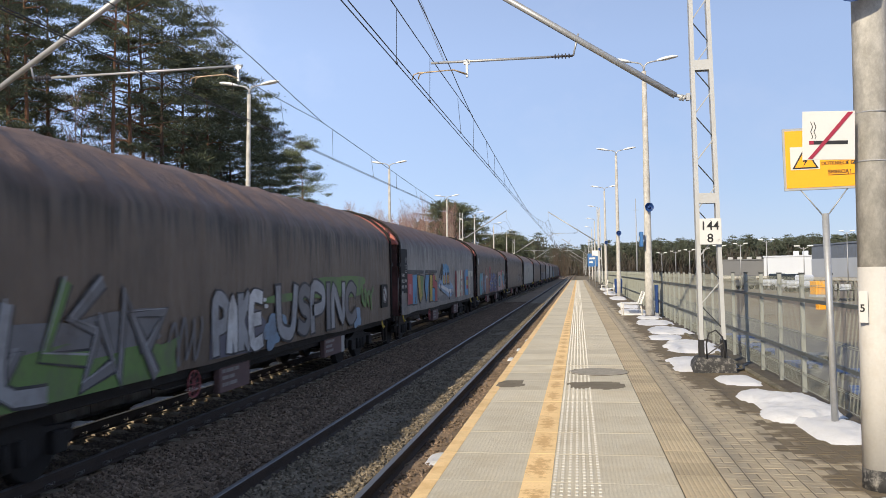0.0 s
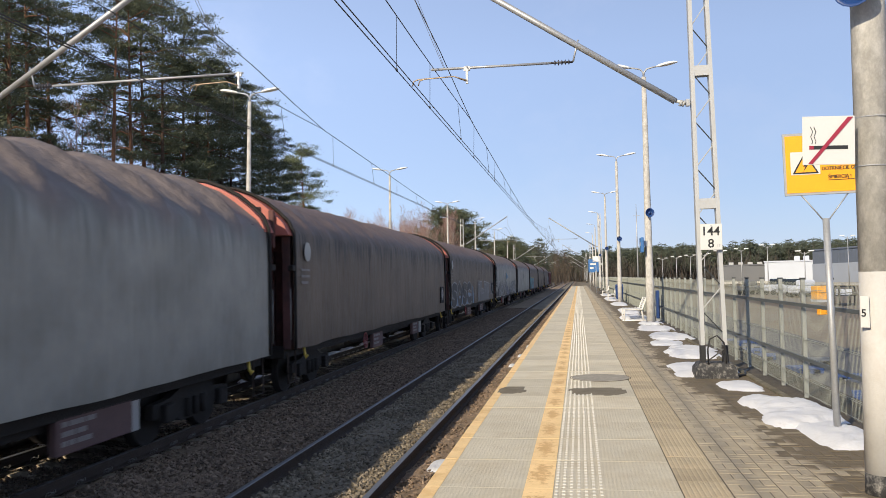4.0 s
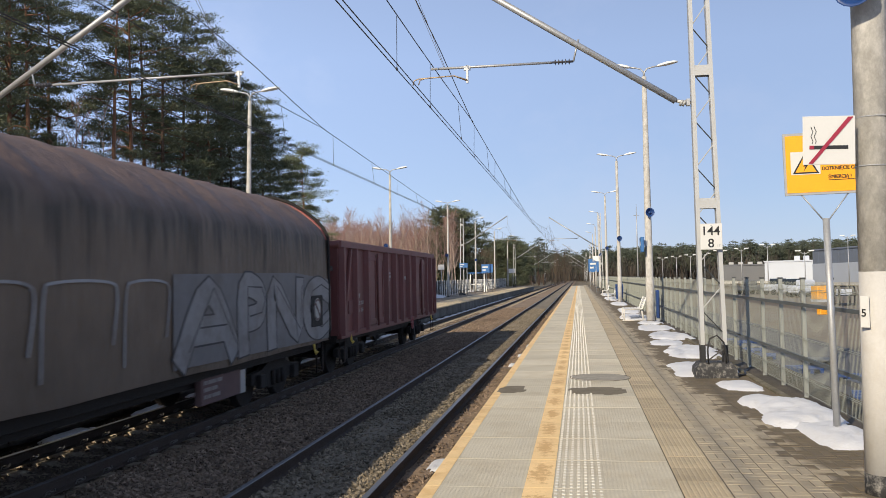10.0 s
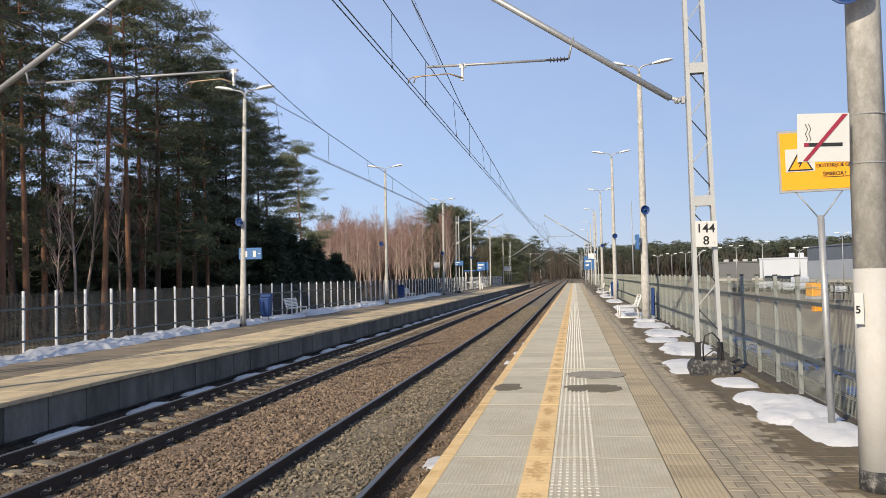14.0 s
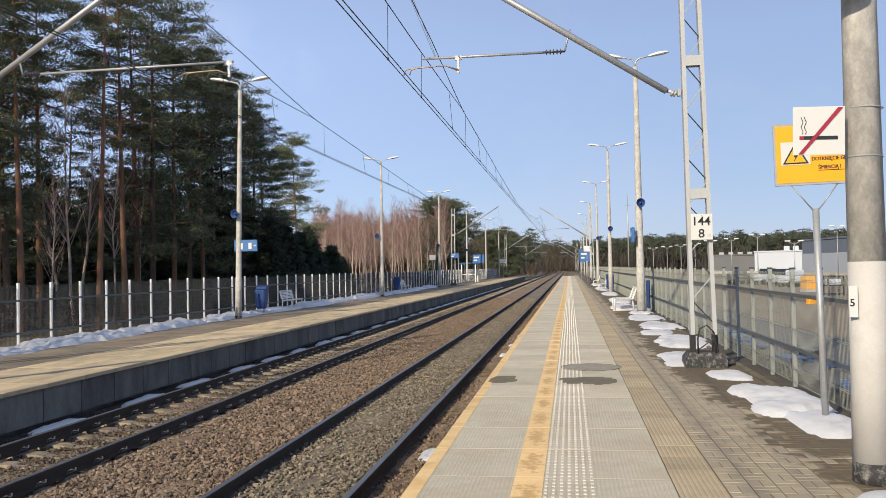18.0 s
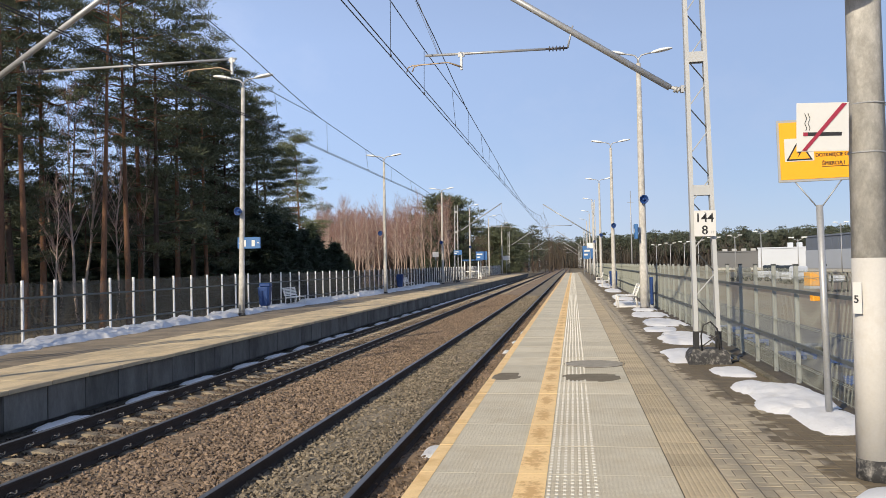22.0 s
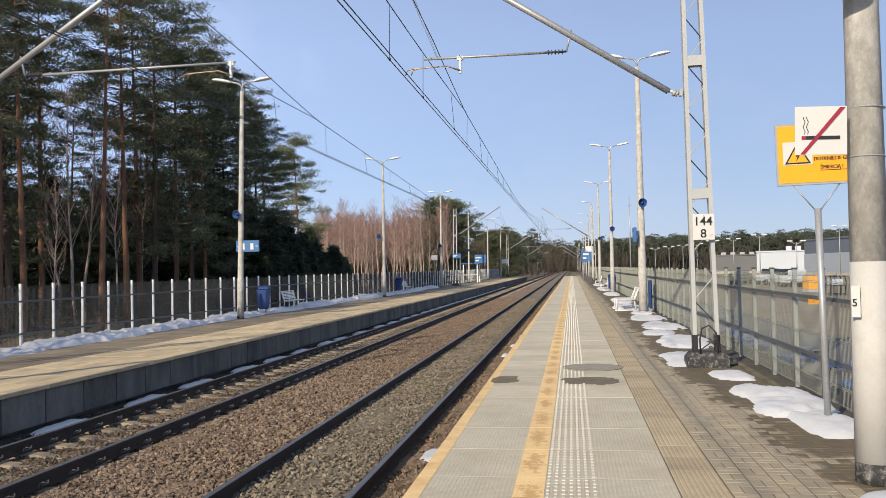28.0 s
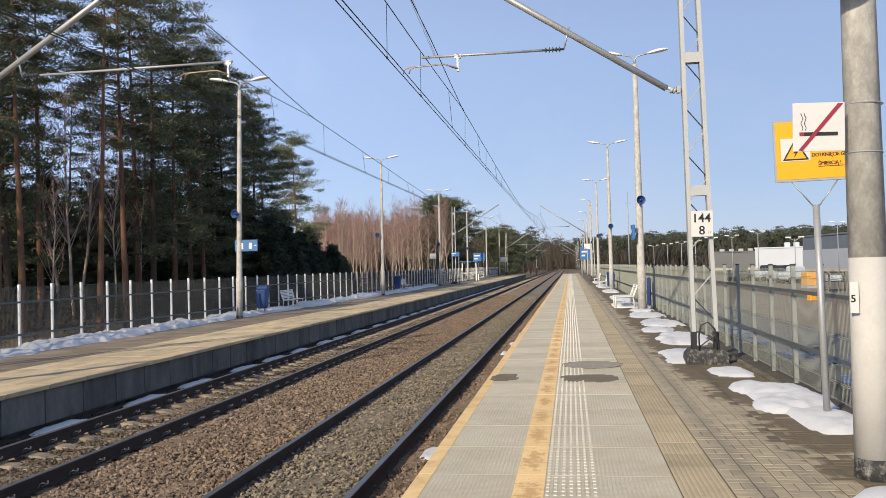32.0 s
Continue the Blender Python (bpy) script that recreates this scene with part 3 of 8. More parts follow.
# ---- fences ----
def fence(name, x, y0, count, postmat, barmat, label, side):
    """Mesh panels 1.365 m wide between slim posts; side: which way the rails stand off the posts."""
    th = thing(name, label, "fence", pose(x, y0, 0))
    top = 1.70 if side < 0 else 1.66
    bm = B()
    box(bm, -0.03, 0.03, -0.032, 0.032, -0.05, top, 0.006)
    post = mesh_of("post", bm, postmat)
    bm = B()
    box(bm, -0.034, 0.034, -0.036, 0.036, top, top + 0.025)
    cap = mesh_of("post_cap", bm, M_FENCEDARK)
    bm = B()
    w = 1.365
    for k in range(27):
        y = 0.05 + k * (w - 0.1) / 26
        zz = (0.03, 0.24, 0.26, 0.28, 0.81, 0.83, 0.85, 1.52, 1.54, 1.66) if side < 0 else (0.06, 0.40, 0.42, 0.44, 0.95, 0.97, 0.99, 1.52, 1.54, 1.60)
        off = (0, 0, 0.035, 0, 0, 0.035, 0, 0, 0.035, 0)
        pts = [((0.036 + o * 0.6) if side < 0 else -0.045 - o, y, z) for z, o in zip(zz, off)]
        if side < 0:
            pts = [(-px, py, pz) for px, py, pz in pts]
        for p, q in zip(pts, pts[1:]):
            r = 0.0021 if side < 0 else 0.0052
            vs = [bm.verts.new((p[0] + dx, p[1] + dy, p[2])) for dx, dy in ((-r, 0), (r * .5, -r), (r * .5, r))]
            ws = [bm.verts.new((q[0] + dx, q[1] + dy, q[2])) for dx, dy in ((-r, 0), (r * .5, -r), (r * .5, r))]
            for j in range(3):
                bm.faces.new((vs[j], vs[(j + 1) % 3], ws[(j + 1) % 3], ws[j]))
    for z in (0.05, 0.25, 0.27, 0.82, 0.84, 1.53, 1.55) if side < 0 else (0.10, 0.41, 0.43, 0.96, 0.98, 1.53, 1.55):
        mx = -0.036 if side < 0 else -0.048
        tube(bm, [(mx, 0.04, z), (mx, w - 0.04, z)], 0.003 if side > 0 else 0.0042, 4)
    panel = mesh_of("mesh_panel", bm, barmat)
    bm = B()
    o = (0.032, 0.065) if side > 0 else (-0.085, -0.055)
    box(bm, *o, -0.02, w + 0.02 - 0.042, -0.025, 0.025)
    bars = mesh_of("fence_rail", bm, M_FENCERAIL)
    for k in range(count + 1):
        at = pose(0, k * w, 0)
        part("post", post, None, th, at=at)
        if side < 0:
            part("post_cap", cap, None, th, at=at)
        if k < count:
            part("mesh_panel", panel, None, th, at=at)
            for z in (0.56, 1.33) if side < 0 else (0.36, 1.20):
                part("fence_rail", bars, None, th, at=pose(0, k * w, z))
    return th


fence("platform_fence", FENCE1, 6.0 - 1.365, 118, M_FENCE, M_FENCEMESH, "grey wire mesh fence with two rails along the platform", -1)
fence("platform_fence", FENCE2, 19.36 - 8 * 1.365, 112, M_POST, M_FENCEDARK, "dark wire mesh fence with white posts along the far platform", 1)


# ---- lamps ----
def lamp_head(s):
    """A flat cobra head, from its spigot outwards along x."""
    bm = B()
    secs = ((0.0, 0.05, 0.04), (0.12, 0.10, 0.075), (0.35, 0.165, 0.10), (0.62, 0.15, 0.08), (0.76, 0.08, 0.04), (0.79, 0.02, 0.012))
    prev = None
    for x, w, hh in secs:
        ring = [bm.verts.new((s * x, w * math.cos(a), hh * (math.sin(a) if math.sin(a) > 0 else 0.45 * math.sin(a)) + 0.16 * x)) for a in
                (2 * math.pi * j / 12 for j in range(12))]
        if prev:
            for j in range(12):
                bm.faces.new((prev[j], prev[(j + 1) % 12], ring[(j + 1) % 12], ring[j])).smooth = True
        else:
            bm.faces.new(ring)
        prev = ring
    bm.faces.new(prev[::-1])
    return mesh_of("lamp_head", bm, M_LAMP)


HEADS = {s: lamp_head(s) for s in (-1, 1)}


def horn(parent, z, yaw, x=0.0, y=-0.16):
    """A round blue loudspeaker on a bracket, facing -y before its turn."""
    sp = thing("loudspeaker", "blue round horn loudspeaker clamped to a lamp post", "loudspeaker", parent @ pose(0, 0, z, 0, 0, yaw) @ pose(x, y, 0), "platform loudspeakers")
    bm = B()
    prev = None
    for yy, r in ((-0.16, 0.17), (-0.165, 0.155), (-0.12, 0.13), (-0.04, 0.06), (-0.05, 0.045), (-0.13, 0.055), (-0.14, 0.0001)):
        ring = [bm.verts.new((r * math.cos(a), yy, r * math.sin(a))) for a in (2 * math.pi * j / 18 for j in range(18))]
        if prev:
            for j in range(18):
                bm.faces.new((prev[j], prev[(j + 1) % 18], ring[(j + 1) % 18], ring[j])).smooth = True
        prev = ring
    part("horn", bm, M_BLUE, sp)
    bm = B()
    tube(bm, [(0, -0.045, 0), (0, 0.0, 0), (0, 0.06, 0)], [0.075, 0.085, 0.07], 14)
    part("driver", bm, M_BLUE, sp)
    bm = B()
    box(bm, -0.02, 0.02, 0.03, 0.17, -0.05, 0.05)
    part("bracket", bm, M_GALV, sp)
    return sp


def lamp_post(x, y, heads, label, thick=0.125, mat=None, band=False, lean=0.0):
    th = thing("platform_lamp", label, "street lamp", pose(x, y, 0, 0, lean, 0), "platform lamps")
    bm = B()
    h0 = 9.12 if lean else 9.3
    if band:
        tube(bm, [(0, 0, 1.80), (0, 0, 5), (0, 0, h0)], [thick * 0.93, thick * 0.82, thick * 0.62], 20)
    else:
        tube(bm, [(0, 0, 0), (0, 0, 1.6), (0, 0, 1.62), (0, 0, 5), (0, 0, h0)], [thick, thick, thick * 0.9, thick * 0.78, thick * 0.55], 16)
    part("pole", bm, mat or M_CONCRETE, th)
    if band:
        bm = tube(B(), [(0, 0, 0.17), (0, 0, 1.80)], [thick * 1.0, thick * 0.94], 20)
        part("white_band", bm, M_WHITEBAND, th, "whitewashed lower part of the pole")
        bm = tube(B(), [(0, 0, -0.05), (0, 0, 0.17)], [thick * 1.03, thick * 1.005], 20)
        part("black_foot", bm, M_TAR, th, "black paint peeling off the pole's foot")
    else:
        bm = tube(B(), [(0, 0, -0.02), (0, 0, 0.10)], [thick * 1.25, thick * 1.1], 14)
        part("foot", bm, M_TAR, th)
    for s in heads:
        bm = tube(B(), [(0, 0, h0 - 0.05), (0.02 * s, 0, h0 + 0.18), (0.12 * s, 0, h0 + 0.30), (0.32 * s, 0, h0 + 0.35), (0.52 * s, 0, h0 + 0.38)], 0.03, 8)
        arm = part("arm", bm, M_GALV, th)
        part("lamp_head", HEADS[s], None, arm, "pale grey lamp head", pose(0.48 * s, 0, h0 + 0.37))
    return th


LR = [7.21, 31.7, 54.8, 79.0, 103.0, 127.0, 151.0]
LL = [7.2, 31.2, 55.6, 81.2, 104.7, 129.0, 153.0]
LX, RX = -13.03, 2.62
for k, y in enumerate(LR):
    lamp_post(LX + (0, -0.08, 0.18, 0.15, 0, 0, 0)[k], LL[k], (-1, 1) if k < 4 else (1,), "grey tapered lamp post with pale heads on the far platform", lean=1.3 if k == 1 else 0.4)
    if k < 5:
        horn(pose(LX, LL[k], 0), 4.15, -10 if k < 3 else 20)
    lamp_post(2.415 if k == 0 else RX, y, (-1, 1) if k < 4 else (-1,), "thick concrete lamp post with whitewashed foot" if k == 0 else
              "tapered concrete lamp post with pale heads along the fence", 0.155 if k < 2 else 0.14, band=k == 0)
    horn(pose(2.415 if k == 0 else RX, y, 0), (4.09, 4.13, 4.2, 4.4, 4.4, 4.4, 4.4)[k], -35 if k == 0 else 10)


# ---- overhead line ----
def mast(y, side, x, label):
    """A flat lattice mast of two channels; side +1: its arm reaches towards -x."""
    th = thing("catenary_mast", label, "catenary mast", pose(x, y, 0, 0, 0, 0 if side > 0 else 180), "catenary masts")
    top = 8.3

    def leg(name, x0, x1):
        bm = B()
        for z0, z1, s in ((0.55, top, 0),):
            fa = (z0 - 0.25) / (top - 0.25)
            xa = x0 + (x1 - x0) * fa
            vs = []
            for xx, zz in ((xa, z0), (x1, z1)):
                vs.append([bm.verts.new((xx + dx, dy, zz)) for dx, dy in ((-0.035, -0.09), (0.035, -0.09), (0.035, 0.09), (-0.035, 0.09))])
            for j in range(4):
                bm.faces.new((vs[0][j], vs[0][(j + 1) % 4], vs[1][(j + 1) % 4], vs[1][j]))
            bm.faces.new(vs[0][::-1]); bm.faces.new(vs[1])
        part(name, bm, M_MASTPAINT, th)
        bm = B()
        box(bm, x0 - 0.042, x0 + 0.042, -0.095, 0.095, 0.2, 0.56, 0.004)
        part("black_leg_foot", bm, M_BLACK, th, "black painted foot of the mast leg")
        return lambda z: x0 + (x1 - x0) * (z - 0.25) / (top - 0.25)
    la, lb = leg("leg", -0.19, -0.245), leg("leg", 0.19, 0.03)
    for z in (3.05, 5.42, 7.6):
        bm = B()
        box(bm, la(z), lb(z), -0.085, -0.06, z - 0.09, z + 0.09)
        box(bm, la(z), lb(z), 0.06, 0.085, z - 0.09, z + 0.09)
        part("batten_plate", bm, M_MASTPAINT, th)
    z, flip = 0.75, 0
    while z < 8.0:
        bm = B()
        z1 = z + 0.42
        a, c = (la, lb) if flip else (lb, la)
        tube(bm, [(a(z), -0.07, z), (c(z1), -0.07, z1)], 0.011, 5)
        part("lacing_bar", bm, M_MASTPAINT if flip else M_FENCEDARK, th)
        z, flip = z1, 1 - flip
    bm = B()
    vs = []
    for s, zz in ((0.36, -0.05), (0.34, 0.16), (0.27, 0.26)):
        vs.append([bm.verts.new((dx * s, dy * s * 0.8, zz)) for dx, dy in ((-1, -1), (1, -1), (1, 1), (-1, 1))])
    for p, q in zip(vs, vs[1:]):
        for j in range(4):
            bm.faces.new((p[j], p[(j + 1) % 4], q[(j + 1) % 4], q[j]))
    bm.faces.new(vs[-1])
    part("foundation", bm, M_TAR, th, "weathered dark concrete foundation block")
    return th


def insulator(parent, p, q, name="insulator"):
    bm = B()
    p, q = Vector(p), Vector(q)
    d = q - p
    tube(bm, [p, q], 0.02, 6)
    for k in range(5):
        c = p + d * (0.18 + 0.15 * k)
        tube(bm, [c - d * 0.03, c, c + d * 0.03], [0.03, 0.058, 0.03], 10)
    part(name, bm, M_INSUL, parent)


def cantilever(y, mx, sgn, cx, zt, label):
    """The hinged arm of a mast at mx; sgn -1 reaches to -x. cx: where the contact wires run."""
    th = thing("catenary_cantilever", label, "catenary arm", pose(0, y, 0), "catenary arms")
    foot, head = Vector((mx + sgn * (0.27 if sgn < 0 else 0.33), 0, zt - (0.87 if sgn < 0 else 0.33))), Vector((cx, 0, zt + (2.26 if sgn < 0 else 2.5)))
    d = (head - foot).normalized()
    part("tube", tube(B(), [foot + d * 0.05, head], 0.058, 12), M_GALV, th)
    bm = B()
    tube(bm, [(mx + sgn * 0.02, 0, foot.z - 0.03), foot + d * 0.1], 0.022, 6)
    box(bm, mx + sgn * 0.10 - 0.03, mx + sgn * 0.10 + 0.03, -0.05, 0.05, foot.z - 0.07, foot.z + 0.05)
    part("hinge", bm, M_GALV, th)
    if sgn > 0:
        insulator(th, (mx + sgn * 0.10, 0, foot.z - 0.02), foot + d * 0.05)
    else:
        bm = tube(B(), [(mx - 0.12, 0, foot.z - 0.03), foot + d * 0.06], 0.026, 8)
        for u in (0.3, 0.62):
            c = Vector((mx - 0.12, 0, foot.z - 0.03)).lerp(foot, u)
            tube(bm, [c - d * 0.022, c + d * 0.022], 0.062, 10)
        part("clevis", bm, M_SIGNBACK, th)
    k = (mx + sgn * (2.0 if sgn < 0 else 1.28) - foot.x) / d.x
    j = foot + d * k
    a = Vector((j.x + sgn * 0.10, 0, j.z - 0.28))
    e = Vector((cx + (0.30 if sgn < 0 else 1.05), 0, zt))
    insulator(th, a, a + (e - a).normalized() * 0.42)
    part("registration_tube", tube(B(), [a + (e - a).normalized() * 0.40, e], 0.024, 8), M_GALV, th)
    part("clamp", tube(B(), [j + Vector((0, 0, 0.12)), a], 0.018, 6), M_GALV, th)
    dx = e.x - sgn * 0.68 if sgn < 0 else e.x - 0.09
    bm = B()
    box(bm, dx - 0.02, dx + 0.02, -0.03, 0.03, zt - 0.30, zt + 0.03)
    box(bm, dx - 0.06, dx + 0.06, -0.02, 0.02, zt - 0.06, zt + 0.02)
    part("drop_bracket", bm, M_GALV, th)
    for o in (0.0, 0.11):
        ex = cx + o - 0.06
        r = 1 if dx > ex else -1
        bm = tube(B(), [(dx, 0.05 * (1 if o else -1), zt - 0.25), (dx - r * 0.25, 0, zt - 0.15), (ex + r * 0.12, 0, zt - 0.17), (ex + r * 0.03, 0, zt - 0.20), (ex, 0, zt - 0.29)], 0.012, 6)
        part("steady_arm", bm, M_ARM, th, "copper-brown steady arm")
    part("hanger", tube(B(), [head, (cx, 0, head.z - 0.84)], 0.012, 5), M_GALV, th)
    for o in (-0.03, 0.03):
        part("hanger_wire", tube(B(), [(cx + o, 0, head.z - 0.80), (e.x - sgn * 0.25 + o * 0.3, 0, zt + 0.02)], 0.005, 4), M_WIRE, th)
    return th


MASTS = [15.1, 86.5, 160.0, 235.0, 310.0]
W1, W2 = -2.94, -7.42
for y in MASTS:
    mast(y, 1, 2.31, "grey painted steel lattice mast with black feet on a concrete block")
    cantilever(y, 2.10, -1, W1, 5.75, "galvanised catenary arm with dark insulators over the near track")
    if y > 20:
        mast(y + 1.5, -1, -12.45, "grey steel lattice mast on the far platform")
        cantilever(y + 1.5, -12.25, 1, W2, 5.9, "galvanised catenary arm over the far track")
    else:
        mast(y, -1, -12.45, "grey steel lattice mast on the far platform")
        cantilever(y, -12.25, 1, W2, 5.92, "galvanised catenary arm over the far track")


HANG_D, HANG_Z = (0, 3, 6, 8.5, 16, 22, 31, 37), (1.74, 1.52, 1.19, 0.95, 0.68, 0.45, 0.17, 0.12)


def wires(cx, zc, label, drops):
    """Two contact wires; one messenger that a stitch wire draws down beside each mast; droppers at drops from each mast."""
    th = thing("overhead_line", label, "overhead wire")
    ys = [15.1 - 72] + MASTS
    r = 0.0095

    def top(d):
        return zc + float(np.interp(d, HANG_D, HANG_Z))
    for o in (-0.043, 0.043):
        part("contact_wire", tube(B(), [(cx + o, -55, zc), (cx + o, 330, zc)], r, 5), M_WIRE, th)
    pts = []
    for a, b in zip(ys, ys[1:]):
        for d in (0, 3, 6, 8.5, 12, 16, 22, 29):
            pts.append((cx, a + d, top(d)))
        for d in (37, 29, 22, 16, 12, 8.5, 6, 3):
            if b - d > a + 30:
                pts.append((cx, b - d, top(d)))
    pts.append((cx, ys[-1], top(0)))
    part("messenger_wire", tube(B(), pts, r * 1.1, 5), M_WIRE, th)
    for a in ys[1:4]:
        part("stitch_wire", tube(B(), [(cx + 0.02, a + d, zc + 0.87 + 0.08 * (d / 8.5) ** 2) for d in (-8.5, -6, -3, 0, 3, 6, 8.5)], r, 5), M_WIRE, th)
    for a in ys[1:3]:
        for n, d in enumerate(drops):
            for s in (-1, 1):
                z1 = zc + 0.88 if d < 8.5 else top(d)
                o = 0.043 if n % 2 else -0.043
                part("dropper", tube(B(), [(cx + o, a + s * d + 0.15, zc), (cx + o, a + s * d + 0.15, zc + 0.08), (cx, a + s * d, z1)], 0.0055, 4), M_WIRE, th)
                part("dropper_clip", box(B(), cx + o - 0.012, cx + o + 0.012, a + s * d + 0.11, a + s * d + 0.19, zc - 0.01, zc + 0.035), M_WIRE, th)


wires(W1, 5.40, "dark double contact and single messenger wire over the near track", (1.6, 5.6, 8.9, 12.2, 15.0, 18.5, 22, 26, 30, 34))
wires(W2, 5.40, "dark double contact and single messenger wire over the far track", (1.9, 4.9, 9.4, 14.2, 18.5, 22.5, 27, 31, 35))


# ---- the freight train ----
def tarp(name, base, roof_tone, stain, hollow=0.12):
    """Dull tarpaulin: run-off streaks down the sides, a reddish tone over the roof."""
    m, t, p = graph(name)
    co = t.nodes.new("ShaderNodeTexCoord").outputs["Object"]
    rnd = t.nodes.new("ShaderNodeObjectInfo").outputs["Random"]
    off = add(t, "VectorMath")
    off.operation = "ADD"
    cmb = add(t, "CombineXYZ")
    mul = add(t, "Math")
    mul.operation = "MULTIPLY"
    mul.inputs[1].default_value = 40
    t.links.new(rnd, mul.inputs[0])
    t.links.new(mul.outputs[0], cmb.inputs[1])
    t.links.new(co, off.inputs[0])
    t.links.new(cmb.outputs[0], off.inputs[1])
    co2 = off.outputs[0]
    c = ramp_of(t, noise_of(t, co2, 0.7, 5, 0.6), 0.3, 0.7, scaled(base, 0.66), scaled(base, 1.24))
    sep = add(t, "SeparateXYZ")
    t.links.new(co, sep.inputs[0])
    streak = noise_of(t, co2, 1.0, 6, 0.75, (2.0, 6.5, 0.3))
    c = mix_of(t, ramp_of(t, streak, 0.52, 0.75, (0, 0, 0), (0.6, 0.6, 0.6)), c, scaled(base, 1.3))
    runs = noise_of(t, co2, 1.0, 5, 0.75, (0.3, 4.2, 0.12))
    length = add(t, "MapRange")
    length.inputs[1].default_value, length.inputs[2].default_value = 1.9, 3.3
    length.inputs[3].default_value, length.inputs[4].default_value = -0.30, 0.04
    t.links.new(sep.outputs[2], length.inputs[0])
    sm = add(t, "Math")
    t.links.new(runs, sm.inputs[0])
    t.links.new(length.outputs[0], sm.inputs[1])
    c = mix_of(t, ramp_of(t, sm.outputs[0], 0.44, 0.56, (0, 0, 0), (0.95, 0.95, 0.95)), c, scaled(base, stain))
    # blotchy darker tone towards the hem
    hem_tone = add(t, "MapRange")
    hem_tone.inputs[1].default_value, hem_tone.inputs[2].default_value = 1.9, 1.0
    t.links.new(sep.outputs[2], hem_tone.inputs[0])
    sp = add(t, "Math")
    sp.operation = "MULTIPLY"
    t.links.new(hem_tone.outputs[0], sp.inputs[0])
    t.links.new(noise_of(t, co2, 1.6, 5, 0.7, (1, 1.4, 0.8)), sp.inputs[1])
    c = mix_of(t, ramp_of(t, sp.outputs[0], 0.2, 0.6, (0, 0, 0), (0.6, 0.6, 0.6)), c, scaled(base, 0.62))
    mr = add(t, "MapRange")
    mr.inputs[1].default_value, mr.inputs[2].default_value = 3.28, 3.62
    wave = add(t, "Math")                                # the roof tone's lower edge runs in waves along the hoops
    wave.operation = "MULTIPLY"
    wave.inputs[1].default_value = math.pi / 1.244
    t.links.new(sep.outputs[1], wave.inputs[0])
    sn = add(t, "Math")
    sn.operation = "SINE"
    t.links.new(wave.outputs[0], sn.inputs[0])
    ab = add(t, "Math")
    ab.operation = "ABSOLUTE"
    t.links.new(sn.outputs[0], ab.inputs[0])
    ma = add(t, "Math")
    ma.operation = "MULTIPLY_ADD"
    ma.inputs[1].default_value = hollow
    t.links.new(ab.outputs[0], ma.inputs[0])
    t.links.new(sep.outputs[2], ma.inputs[2])
    t.links.new(ma.outputs[0], mr.inputs[0])
    c = mix_of(t, mr.outputs[0], c, mix_of(t, noise_of(t, co2, 3, 5, 0.7, (1, 0.6, 1)), scaled(roof_tone, 0.5), scaled(roof_tone, 1.35)))
    t.links.new(c, p.inputs["Base Color"])
    p.inputs["Roughness"].default_value = 0.62
    p.inputs["Specular IOR Level"].default_value = 0.42
    b = add(t, "Bump", Strength=0.9, Distance=0.08)
    t.links.new(noise_of(t, co2, 2.4, 6, 0.6, (1, 1.3, 0.4)), b.inputs["Height"])
    t.links.new(b.outputs[0], p.inputs["Normal"])
    return m


M_TARPBROWN = tarp("brown_tarpaulin", (0.128, 0.097, 0.073), (0.185, 0.125, 0.102), 0.32)
M_TARPDARK = tarp("dark_grey_tarpaulin", (0.22, 0.205, 0.192), (0.15, 0.10, 0.088), 0.5)
M_TARPGREY = tarp("grey_tarpaulin", (0.285, 0.276, 0.248), (0.205, 0.168, 0.155), 0.64, 0.30)
M_WAGONRED = surf("wagon_end_red", (0.42, 0.125, 0.095), 0.6, var=0.15, scale=2, bump=0.1, dirt=(0.30, 0.10, 0.07), dirty=0.35)
M_OXIDE = surf("dark_oxide_red", (0.155, 0.05, 0.048), 0.6, var=0.18, scale=1.5, fine=20, bump=0.1, dirt=(0.13, 0.065, 0.055), dirty=0.4, stretch=(1, 1, 0.4))
# grime taken nearly to black: the deep shade under the wagons is painted in
M_UNDER = surf("shade_dark_grime", (0.014, 0.0115, 0.0105), 0.85, var=0.35, bump=0.3)
M_PANELPINK = surf("faded_oxide_panel", (0.115, 0.07, 0.068), 0.75, var=0.25, bump=0.1)
M_PANELGREY = surf("worn_grey_disc", (0.34, 0.32, 0.31), 0.7, var=0.3, bump=0.0)
M_INFO = surf("black_info_panel", (0.022, 0.023, 0.027), 0.75, var=0.15, bump=0.03, spec=0.2)
M_MARK = surf("white_marking", (0.36, 0.36, 0.345), 0.6, var=0.1, bump=0.0)
M_MARKDULL = surf("dull_marking", (0.22, 0.20, 0.195), 0.7, var=0.2, bump=0.0)
M_HOOK = surf("yellow_hook", (0.62, 0.45, 0.08), 0.5, var=0.1, bump=0.0)


def paint(name, c, var=0.18):
    return surf(name, scaled(c, 0.82), 0.65, var=var, scale=1.6, fine=9, bump=0.0, dirt=(0.10, 0.085, 0.08), dirty=0.40, dirtscale=1.3)


